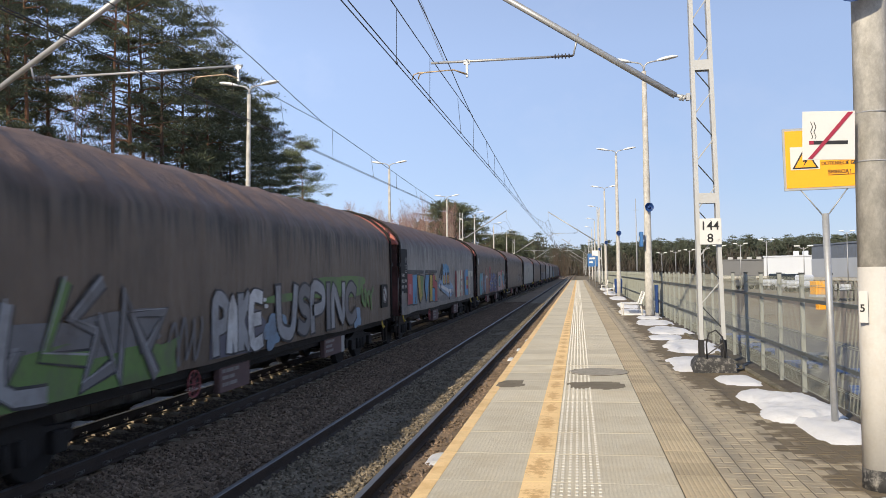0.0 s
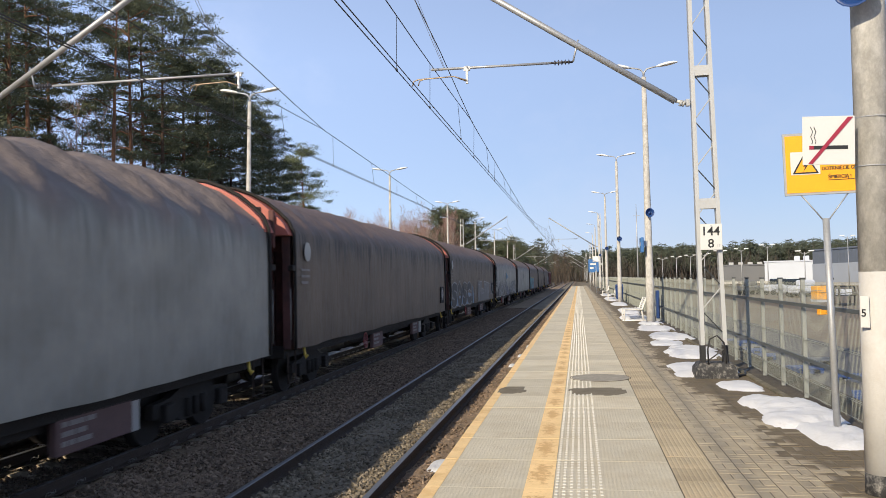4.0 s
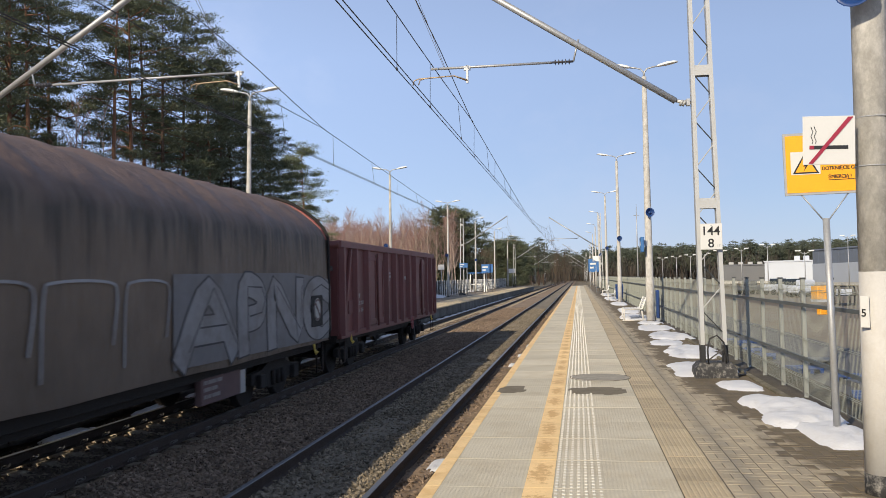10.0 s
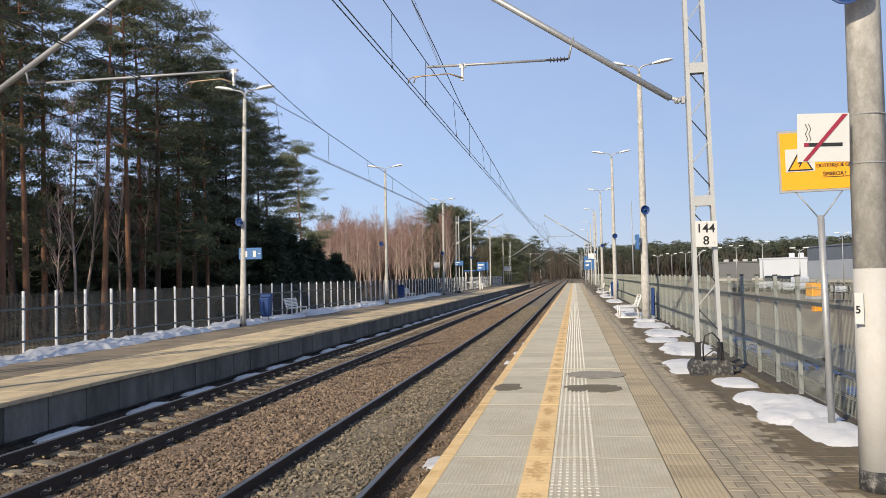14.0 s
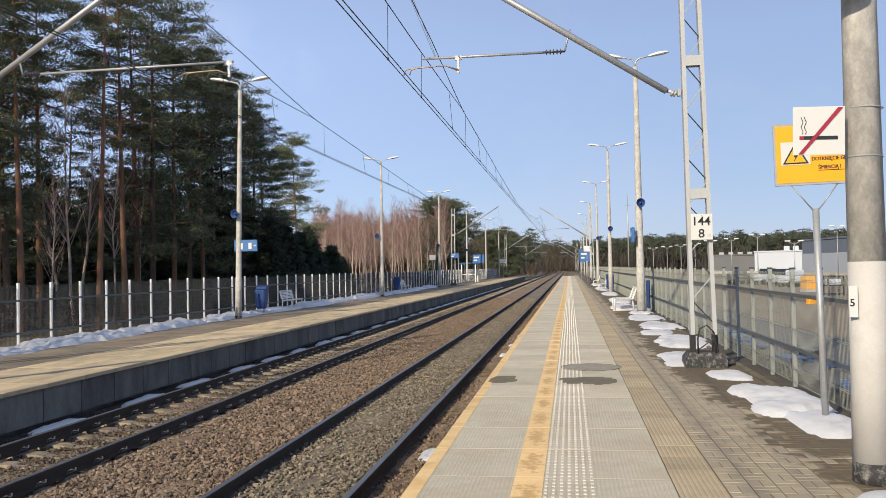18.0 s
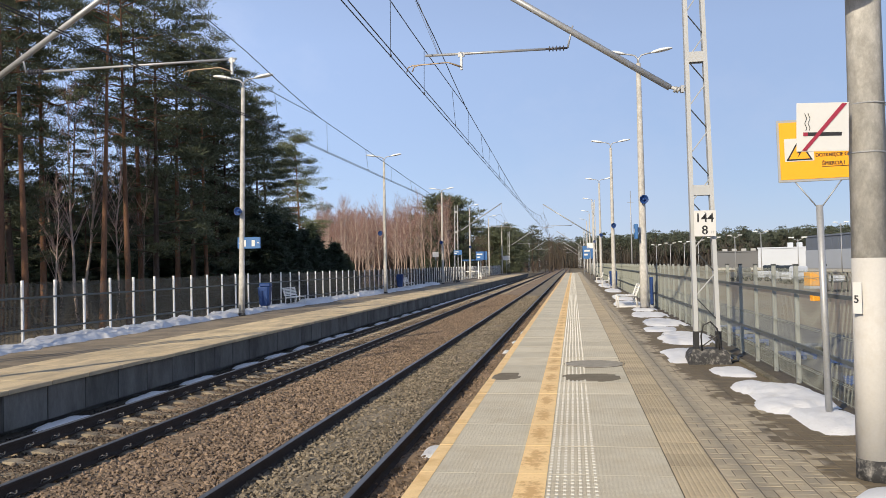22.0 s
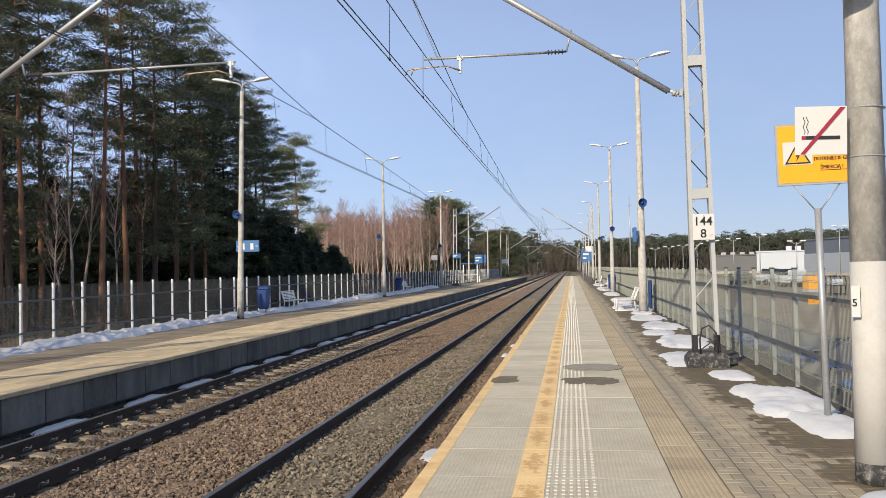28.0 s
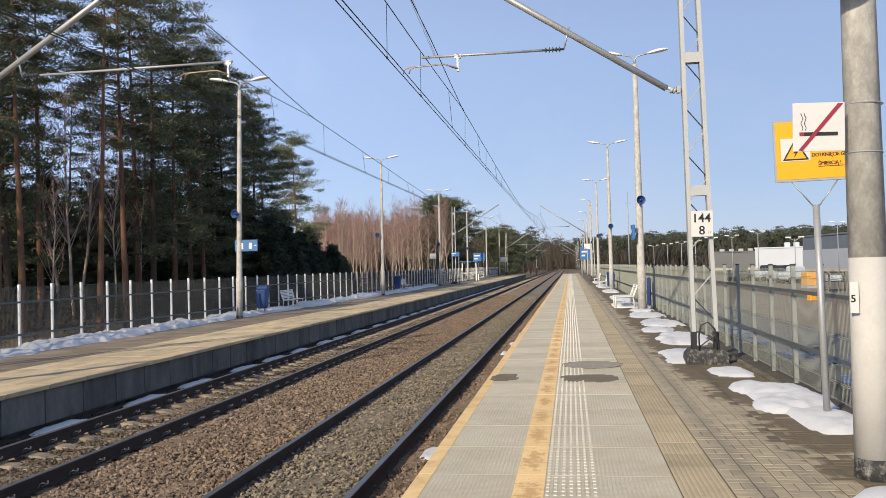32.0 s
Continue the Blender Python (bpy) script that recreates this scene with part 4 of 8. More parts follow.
P_WHITE, P_SILVER, P_GREEN = paint("spray_white", (0.62, 0.63, 0.64)), paint("spray_silver", (0.33, 0.34, 0.36)), paint("spray_green", (0.13, 0.23, 0.065))
P_DARK, P_TEAL, P_TEALDEEP = paint("spray_black", (0.03, 0.032, 0.04)), paint("spray_teal", (0.10, 0.30, 0.36)), paint("spray_petrol", (0.035, 0.13, 0.18))
P_PINK, P_BLUE, P_SKY = paint("spray_pink", (0.45, 0.16, 0.20)), paint("spray_blue", (0.03, 0.07, 0.24)), paint("spray_sky", (0.08, 0.27, 0.48))
P_PALEBLUE, P_VIOLET, P_CREAM, P_TARPMARK = paint("spray_pale_blue", (0.20, 0.30, 0.42)), paint("spray_violet", (0.12, 0.12, 0.17)), paint("spray_cream", (0.55, 0.53, 0.44)), paint("bare_tarpaulin", (0.20, 0.19, 0.19))
P_MAROON, P_RUST, P_MIDGREY, P_BLUSH = paint("spray_maroon", (0.13, 0.045, 0.05)), paint("spray_rust", (0.26, 0.12, 0.085)), paint("spray_midgrey", (0.17, 0.17, 0.18)), paint("spray_blush", (0.40, 0.28, 0.28))
P_PALEGREY = paint("spray_dull_silver", (0.25, 0.25, 0.26))
P_CARBLUE = paint("spray_light_blue", (0.24, 0.36, 0.52))
P_GREENDARK, P_TARPDARK = paint("spray_dark_green", (0.06, 0.22, 0.12)), paint("dark_tarpaulin_patch", (0.055, 0.05, 0.045))
P_YELLOW, P_RED, P_ORANGE = paint("spray_yellow", (0.48, 0.36, 0.06)), paint("spray_red", (0.36, 0.05, 0.06)), paint("spray_orange", (0.46, 0.20, 0.08))

PROFILE = [(1.504, 1.0), (1.507, 1.6), (1.51, 2.3), (1.51, 2.9), (1.50, 3.3), (1.40, 3.52), (1.20, 3.72), (0.95, 3.92), (0.65, 4.09), (0.33, 4.21), (0.0, 4.255)]


def tarp_mesh(seed, fold):
    """The sheet over the hoops: it sags a little between them and hangs in folds."""
    noise.seed_set(seed)
    prof = PROFILE + [(-x, z) for x, z in PROFILE[-2::-1]]
    ys = np.linspace(-9.33, 9.33, 151)
    v, f = [], []
    for y in ys:
        u = (y + 9.33) / 1.244 % 1.0
        sag = (4 * u * (1 - u)) ** 0.6
        for k, (x, z) in enumerate(prof):
            n = Vector((x, 0, max(z - 2.6, 0) * 0.9)).normalized() if z > 3.2 else Vector((1 if x > 0 else -1, 0, 0))
            d = noise.noise(Vector((x * 0.8, y * 0.9, z * 0.45))) * 0.035 + noise.noise(Vector((x, y * 2.6, z * 0.8))) * 0.016
            roof = (fold * 0.7 if z > 4.0 else fold if z > 3.6 else fold * 0.75 if z > 3.4 else fold * 0.25) if z > 3.1 else 0.008
            d *= 0.3 if z < 2.5 else 1.3
            hem = 0.04 * noise.noise(Vector((3, y * 0.7, x))) if z < 1.1 else 0
            o = d - sag * roof
            v.append((x + n.x * o, y, z + n.z * o + hem))
    m = len(prof)
    for i in range(len(ys) - 1):
        for k in range(m - 1):
            f.append((i * m + k, (i + 1) * m + k, (i + 1) * m + k + 1, i * m + k + 1))
    noise.seed_set(1)
    return v, f


TARPS = []
for s, fold in ((3, 0.06), (8, 0.05), (5, 0.16)):
    v, f = tarp_mesh(s, fold)
    TARPS.append({m: quick_mesh("tarpaulin", v, f, m, True) for m in (M_TARPBROWN, M_TARPGREY, M_TARPDARK)})


def end_wall(lo, hi, mat, name, wide=0.96, thick=0.05):
    """The end of the hood between two heights."""
    bm = B()
    half = [(x, z) for x, z in PROFILE if lo < z < hi]
    zs, xs = [z for _, z in PROFILE], [x for x, _ in PROFILE]
    rim = [(float(np.interp(lo, zs, xs)), lo)] + half + ([(float(np.interp(hi, zs, xs)), hi)] if hi < 4.2 else [])
    o = [(wide * x, z - 0.03) for x, z in rim] + [(-wide * x, z - 0.03) for x, z in rim[::-1] if x > 0.001]
    prism(bm, o, -thick, thick)
    return mesh_of(name, bm, mat)


def end_hoop():
    bm = B()
    prof = PROFILE + [(-x, z) for x, z in PROFILE[-2::-1]]
    tube(bm, [(x * 1.012, 0, z + 0.012) for x, z in prof], 0.035, 6)
    return mesh_of("end_hoop", bm, M_UNDER)


# end red darkened: the shade in the gap between wagons is painted in
M_ENDDARK = surf("shaded_grimy_end_red", (0.125, 0.048, 0.045), 0.75, var=0.25, scale=2, bump=0.15, dirt=(0.035, 0.02, 0.018), dirty=0.5)
END_WALL, END_ARCH, END_HOOP = end_wall(1.0, 3.40, M_ENDDARK, "end_wall"), end_wall(3.28, 4.26, M_WAGONRED, "end_arch", 0.995, 0.19), end_hoop()
bm = B()
for x in (-0.9, -0.3, 0.3, 0.9):
    box(bm, x - 0.06, x + 0.06, -0.06, 0.06, 1.0, 3.1)
box(bm, -1.2, 1.2, -0.07, 0.07, 2.95, 3.12)
END_RIBS = mesh_of("end_rib", bm, M_ENDDARK)


def wheel_mesh():
    bm = B()
    prof = ((0.0, 0.46), (0.09, 0.46), (0.11, 0.48), (0.135, 0.48), (0.135, 0.40), (0.09, 0.37), (0.075, 0.16), (0.13, 0.12), (0.13, 0.0001))
    prev = None
    for x, r in prof:
        ring = [bm.verts.new((-x, r * math.cos(a), r * math.sin(a))) for a in (2 * math.pi * j / 24 for j in range(24))]
        if prev:
            for j in range(24):
                bm.faces.new((prev[j], prev[(j + 1) % 24], ring[(j + 1) % 24], ring[j])).smooth = True
        else:
            bm.faces.new(ring)
        prev = ring
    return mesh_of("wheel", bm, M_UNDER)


WHEEL = wheel_mesh()
bm = B()
for s in (-1, 1):
    o = [(-1.25, 0.42), (-1.25, 0.62), (-0.75, 0.66), (-0.35, 0.80), (0.35, 0.80), (0.75, 0.66), (1.25, 0.62), (1.25, 0.42), (0.70, 0.40), (0.40, 0.28), (-0.40, 0.28), (-0.70, 0.40)]
    a = [bm.verts.new((s * 0.98, y, z)) for y, z in o]
    b = [bm.verts.new((s * 1.10, y, z)) for y, z in o]
    for j in range(len(o)):
        bm.faces.new((a[j], a[(j + 1) % 12], b[(j + 1) % 12], b[j]))
    bm.faces.new(a); bm.faces.new(b[::-1])
    for y in (-0.9, 0.9):
        box(bm, s * 1.10 - 0.02, s * 1.10 + 0.10, y - 0.14, y + 0.14, 0.34, 0.60, 0.02)
    for y in (-0.25, 0, 0.25):
        tube(bm, [(s * 1.12, y, 0.32), (s * 1.12, y, 0.60)], 0.06, 8)
box(bm, -1.0, 1.0, -0.25, 0.25, 0.45, 0.80)
for y in (-0.9, 0.9):
    tube(bm, [(-0.9, y, 0.46), (0.9, y, 0.46)], 0.07, 8)
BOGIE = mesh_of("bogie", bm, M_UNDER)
bm = B()
prev = None
for y, r in ((0.0, 0.10), (0.40, 0.10), (0.42, 0.22), (0.47, 0.22), (0.48, 0.16)):
    ring = [bm.verts.new((r * math.cos(a), y, r * math.sin(a))) for a in (2 * math.pi * j / 14 for j in range(14))]
    if prev:
        for j in range(14):
            bm.faces.new((prev[j], prev[(j + 1) % 14], ring[(j + 1) % 14], ring[j]))
    prev = ring
bm.faces.new(prev)
BUFFER = mesh_of("buffer", bm, M_UNDER)
bm = B()
tube(bm, [(0, -0.22, 0), (0, -0.22, -0.62), (0, 0.22, -0.62), (0, 0.22, 0)], 0.018, 6)
STEP = mesh_of("corner_step", bm, M_STEEL_RAIL)
bm = B()
tube(bm, [(0, 0, -0.02), (0.02, 0, -0.16), (0.05, 0, -0.24), (0.08, 0, -0.18)], 0.028, 6)
HOOK = mesh_of("tow_hook", bm, M_HOOK)
bm = B()
ring = [(0, 0.2 * math.cos(2 * math.pi * j / 16), 0.2 * math.sin(2 * math.pi * j / 16)) for j in range(17)]
tube(bm, ring, 0.014, 5, cap=False)
for k in range(4):
    a = math.pi * k / 4
    tube(bm, [(0, 0.2 * math.cos(a), 0.2 * math.sin(a)), (0, -0.2 * math.cos(a), -0.2 * math.sin(a))], 0.009, 4)
HANDWHEEL = mesh_of("brake_handwheel", bm, surf("dull_red_wheel", (0.27, 0.07, 0.075), 0.6, var=0.15, bump=0.0))


def running_gear(w, half, pivot, sill):
    """Bogies with wheels, the frame, buffers and corner steps."""
    bm = B()
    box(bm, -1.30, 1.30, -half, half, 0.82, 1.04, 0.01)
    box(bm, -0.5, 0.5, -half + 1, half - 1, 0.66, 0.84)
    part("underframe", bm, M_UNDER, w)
    for s in (-1, 1):
        bg = part("bogie", BOGIE, None, w, at=pose(0, pivot * s, 0))
        for y in (-0.9, 0.9):
            for x in (-1, 1):
                part("wheel", WHEEL, None, bg, at=pose(0.82 * x, y, 0.46, 0, 0, 0 if x > 0 else 180))
        for x in (-0.87, 0.87):
            part("buffer", BUFFER, None, w, at=pose(x, s * half, 1.05, 0, 0, 0 if s > 0 else 180))
        for x in (-1.36, 1.36):
            part("corner_step", STEP, None, w, at=pose(x, s * (half - 0.28), 0.95))
        part("tow_hook", HOOK, None, w, "yellow hook", pose(1.42, s * (half - 0.85), 1.0))
    if sill:
        for s in (-1, 1):
            bm = B()
            a = [(-half * 0.52, 0.98), (half * 0.52, 0.98), (half * 0.4, 0.70), (-half * 0.4, 0.70)]
            v0 = [bm.verts.new((s * 1.05, y, z)) for y, z in a]
            v1 = [bm.verts.new((s * 1.13, y, z)) for y, z in a]
            for j in range(4):
                bm.faces.new((v0[j], v0[(j + 1) % 4], v1[(j + 1) % 4], v1[j]))
            bm.faces.new(v0); bm.faces.new(v1[::-1])
            part("side_sill", bm, M_UNDER, w)


def bars(parent, y, z, rows, x=1.53, mat=None, name="marking"):
    """Plain bars for small lettering: rows of (offset down, height, [lengths])."""
    bm = B()
    for dz, hh, ls in rows:
        yy = y
        for l in ls:
            box(bm, x, x + 0.004, yy, yy + l, z - dz - hh, z - dz)
            yy += l + hh * 0.5
    part(name, bm, mat or M_MARK, parent)


def lettered(w, y, z, x):
    """The small marking in four rows: two words, and bars for the numbers."""
    bars(w, y, z, [(0, 0.10, [0.04, 0.03]), (0.19, 0.10, [0.04, 0.04]), (0.38, 0.10, [0.045, 0.04, 0.045, 0.03]), (0.57, 0.10, [0.04, 0.02, 0.03])], x)
    bars(w, y + 0.50, z, [(0.19, 0.10, [0.045, 0.045, 0.045]), (0.38, 0.10, [0.04, 0.045, 0.02])], x)
    for words, dy, dz in (("RIV", 0.22, 0.11), ("CZ", 0.22, 0.30)):
        part("lettering", text_mesh("lettering", words, 0.15, M_MARK, 0.8), None, w, at=pose(x + 0.003, y + dy, z - dz, 0, 0, 90))


def ribbon(bm, pts, w, x, closed=False):
    """A painted stroke on the side, through (y, z) points."""
    P = [Vector(p) for p in pts]
    n = len(P)
    L, R = [], []
    for i in range(n):
        d = (P[(i + 1) % n] - P[i - 1]) if closed else (P[min(i + 1, n - 1)] - P[max(i - 1, 0)])
        d = d.normalized() if d.length > 1e-6 else Vector((1, 0))
        q = Vector((-d.y, d.x)) * (w / 2)
        L.append((P[i] + q)); R.append((P[i] - q))
    v = [[bm.verts.new((x + dx, a.x, a.y)) for a in S] for dx in (0.0, 0.004) for S in (L, R)]
    m = n if closed else n - 1
    for i in range(m):
        j = (i + 1) % n
        bm.faces.new((v[2][i], v[3][i], v[3][j], v[2][j]))
        bm.faces.new((v[0][i], v[2][i], v[2][j], v[0][j]))
        bm.faces.new((v[3][i], v[1][i], v[1][j], v[3][j]))


def smooth_line(pts, k=5):
    out = []
    n = len(pts)
    for i in range(n - 1):
        p0, p1, p2, p3 = pts[max(i - 1, 0)], pts[i], pts[i + 1], pts[min(i + 2, n - 1)]
        for j in range(k):
            t = j / k
            out.append(tuple(0.5 * (2 * b + (c - a) * t + (2 * a - 5 * b + 4 * c - d) * t * t + (3 * b - a - 3 * c + d) * t ** 3) for a, b, c, d in zip(p0, p1, p2, p3)))
    out.append(tuple(pts[-1]))
    return out


def blob(bm, pts, x):
    """A filled painted field inside (y, z) points."""
    a = [bm.verts.new((x, y, z)) for y, z in pts]
    b = [bm.verts.new((x + 0.004, y, z)) for y, z in pts]
    bm.faces.new(b)
    for j in range(len(pts)):
        bm.faces.new((a[j], a[(j + 1) % len(pts)], b[(j + 1) % len(pts)], b[j]))


BASE = 1.524


def field(w, mat, pts, lift=0.0, label="", name="graffiti_field"):
    """A flat painted field on the wagon's side, (y, z) corners."""
    bm = B()
    blob(bm, pts, BASE + lift)
    return part(name, bm, mat, w, label)


def quad(y0, y1, z0, z1, r, slant=0.0, j=0.05):
    return [(y0 - slant + r.uniform(-j, j), z0 + r.uniform(-j, j)), (y1 - slant + r.uniform(-j, j), z0 + r.uniform(-j, j)),
            (y1 + slant + r.uniform(-j, j), z1 + r.uniform(-j, j)), (y0 + slant + r.uniform(-j, j), z1 + r.uniform(-j, j))]


def oval(yc, zc, ry, rz, r, wob=0.08, n=22, p=0.75):
    out = []
    ph = r.uniform(0, 6)
    for k in range(n):
        a = 2 * math.pi * k / n
        q = 1 + wob * math.sin(2 * a + ph) + wob * 0.6 * math.sin(3 * a + 2 * ph)
        c, d = math.cos(a), math.sin(a)
        out.append((yc + ry * q * math.copysign(abs(c) ** p, c), zc + rz * q * math.copysign(abs(d) ** p, d)))
    return out


def grown(pts, m):
    yc, zc = sum(p[0] for p in pts) / len(pts), sum(p[1] for p in pts) / len(pts)
    out = []
    for y, z in pts:
        d = math.hypot(y - yc, z - zc) + 1e-6
        out.append((y + (y - yc) / d * m, z + (z - zc) / d * m))
    return out


def shapes(w, y0, y1, z0, z1, count, fills, line, seed, label, kind="round", edge=0.05, slots=True):
    """A row of fat abstract forms that overlap, each with an outline and dark slits."""
    r = random.Random(seed)
    step = (y1 - y0) / count
    for i in range(count):
        a, b = y0 + step * i, y0 + step * (i + 1.06)
        lo, hi = z0 + r.uniform(-0.04, 0.05), z1 + r.uniform(-0.10, 0.06)
        if kind == "round":
            pts = oval((a + b) / 2, (lo + hi) / 2, (b - a) / 2, (hi - lo) / 2, r)
        else:
            pts = quad(a, b, lo, hi, r, r.uniform(-0.06, 0.06), 0.06)
        up = 0.0014 * i
        st = field(w, line, grown(pts, edge), up, label, "graffiti_outline")
        field(st, r.choice(fills), pts, up + 0.0006, name="graffiti_fill")
        if slots:
            bm = B()
            yc, hw = (a + b) / 2, (b - a)
            for _ in range(2):
                yy, zz = yc + r.uniform(-0.28, 0.28) * hw, lo + (hi - lo) * r.choice((0.0, 0.28, 0.55, 0.72))
                blob(bm, [(yy - 0.05 * hw, zz), (yy + 0.06 * hw, zz), (yy + r.uniform(-0.04, 0.04) * hw, zz + (hi - lo) * r.uniform(0.22, 0.34))], BASE + up + 0.0012)
            part("graffiti_slit", bm, line, st)


ANGLES = ([(0.1, 0), (0.05, 1), (0.85, 0.9)], [(0, 1), (0.45, 0.05), (0.95, 1)], [(0, 0), (0.08, 0.95), (0.5, 0.35), (0.9, 1), (1, 0)], [(0.95, 0.95), (0.1, 0.85), (0.85, 0.2), (0, 0.02)],
          [(0.9, 0.1), (0.15, 0.0), (0.05, 0.95), (0.95, 1.0), (0.9, 0.5), (0.4, 0.5)], [(0.05, 1.05), (0.15, 0.1), (0.8, 0.0), (0.95, 0.9)], [(0.1, 0.0), (0.5, 1.05), (0.95, 0.0), (0.3, 0.4)])


def strokes(w, y0, y1, z0, z1, count, fills, line, width, seed, label, lift=0.006, shine=None):
    """Angular sprayed strokes, abstract, each with an outline; shine: thin light lines along them."""
    r = random.Random(seed)
    step = (y1 - y0) / count
    for i in range(count):
        turn = r.choice((-1, 1)) * r.uniform(0.7, 2.2)
        cs, sn = math.cos(turn), math.sin(turn)
        pts = []
        for u, v in r.choice(ANGLES):
            u, v = (u - 0.5) * 1.15, (v - 0.5) * 1.05
            a, b = u * cs - v * sn, u * sn + v * cs
            pts.append((y0 + step * (i + 0.5 + 1.15 * a + r.uniform(-0.08, 0.08)), min(2.4, max(1.0, z0 + (z1 - z0) * (0.5 + b + r.uniform(-0.06, 0.06))))))
        pts = smooth_line(pts, 3) if r.random() < 0.4 else pts
        up = BASE + lift + 0.0016 * i
        st = None
        for wd, mat, dx in ((width * 1.4, line, 0.0), (width, r.choice(fills), 0.0006)):
            bm = B()
            ribbon(bm, pts, wd, up + dx)
            st = part("graffiti_stroke", bm, mat, st or w, label if st is None else "")
        if shine:
            bm = B()
            ribbon(bm, [(y - 0.02, z + width * 0.3) for y, z in pts], 0.03, up + 0.0012)
            part("graffiti_shine", bm, shine, st.parent)


FORMS = {"A": (((0, 0), (0.5, 1), (1, 0)), ((0.22, 0.36), (0.78, 0.36))), "C": (((1, 0.85), (0.6, 1), (0.15, 0.85), (0, 0.5), (0.15, 0.15), (0.6, 0), (1, 0.15)),),
         "D": (((0, 0), (0, 1), (0.55, 0.98), (1, 0.6), (0.95, 0.3), (0.55, 0), (0, 0)),), "E": (((1, 1), (0, 1), (0, 0), (1, 0)), ((0, 0.5), (0.8, 0.52))),
         "H": (((0, 0), (0, 1)), ((1, 0), (1, 1)), ((0, 0.46), (1, 0.5))), "I": (((0.5, 0), (0.5, 1)),), "K": (((0, 0), (0, 1)), ((1, 1), (0.1, 0.5), (1, 0))),
         "M": (((0, 0), (0.1, 1), (0.5, 0.45), (0.9, 1), (1, 0)),), "N": (((0, 0), (0.05, 1), (0.9, 0.05), (1, 1)),), "P": (((0, 0), (0, 1), (0.8, 0.98), (1, 0.75), (0.8, 0.5), (0.1, 0.45)),),
         "S": (((1, 0.9), (0.5, 1), (0.05, 0.8), (0.3, 0.55), (0.8, 0.45), (0.95, 0.2), (0.5, 0), (0, 0.1)),), "T": (((0, 1), (1, 1)), ((0.5, 0.98), (0.45, 0))),
         "U": (((0, 1), (0.05, 0.25), (0.4, 0), (0.8, 0.1), (1, 1)),), "O": (((0.5, 1), (0.1, 0.8), (0, 0.4), (0.4, 0), (0.85, 0.15), (1, 0.6), (0.5, 1)),)}


def sprayed(w, forms, z0, z1, fills, line, width, label, lift=0.004, edge=0.05, shine=None, bend=False):
    """Sprayed letter forms side by side, (form, y from, y to): a fat stroke over a wider outline; shine: a thin light line along it."""
    for n, (c, a, b) in enumerate(forms):
        up, st = BASE + lift + 0.0012 * n, None
        for wd, mat, dx in ((width + 2 * edge, line, 0.0), (width, fills[n % len(fills)], 0.0007)):
            bm = B()
            for i, path in enumerate(FORMS[c]):
                h = wd / 2
                pts = [(a + width / 2 + (b - a - width) * u, z0 + width / 2 + (z1 - z0 - width) * v) for u, v in path]
                p, q = Vector(pts[0]), Vector(pts[1])
                pts[0] = tuple(p - (q - p).normalized() * h * 0.9)
                p, q = Vector(pts[-1]), Vector(pts[-2])
                pts[-1] = tuple(p - (q - p).normalized() * h * 0.9)
                ribbon(bm, smooth_line(pts, 4) if bend else pts, wd, up + dx + 0.0002 * i)
            st = part("graffiti_letter" if st is None else "graffiti_fill", bm, mat, st or w, label if st is None else "")
        if shine:
            bm = B()
            for path in FORMS[c]:
                ribbon(bm, [(a + width / 2 + (b - a - width) * u + width * 0.42, z0 + width / 2 + (z1 - z0 - width) * v + width * 0.1) for u, v in path], 0.028, up + 0.0016)
            part("graffiti_shine", bm, shine, st.parent)


def scribble(w, y0, y1, z0, z1, mat, width, seed, label, loops=7):
    """A thin fast spray line that loops along."""
    r = random.Random(seed)
    pts = []
    for k in range(loops * 3):
        u = k / (loops * 3 - 1)
        pts.append((y0 + (y1 - y0) * u + 0.35 * (y1 - y0) / loops * math.sin(k * 2.2 + seed), z0 + (z1 - z0) * (0.5 + 0.5 * math.sin(k * 1.9 + r.uniform(-0.5, 0.5)))))
    bm = B()
    ribbon(bm, smooth_line(pts, 5), width, BASE + 0.003)
    part("graffiti_line", bm, mat, w, label)


def haze(w, y0, y1, z0, z1, mat, seed, label, n=6):
    """Soft cloud of overspray: a handful of ragged ovals."""
    r = random.Random(seed)
    bm = B()
    for k in range(n):
        yc, zc = r.uniform(y0, y1), r.uniform(z0, z1)
        blob(bm, oval(yc, zc, (y1 - y0) * r.uniform(0.2, 0.32), (z1 - z0) * r.uniform(0.25, 0.45), r, 0.12), BASE - 0.004 + 0.0004 * k)
    part("graffiti_cloud", bm, mat, w, label)


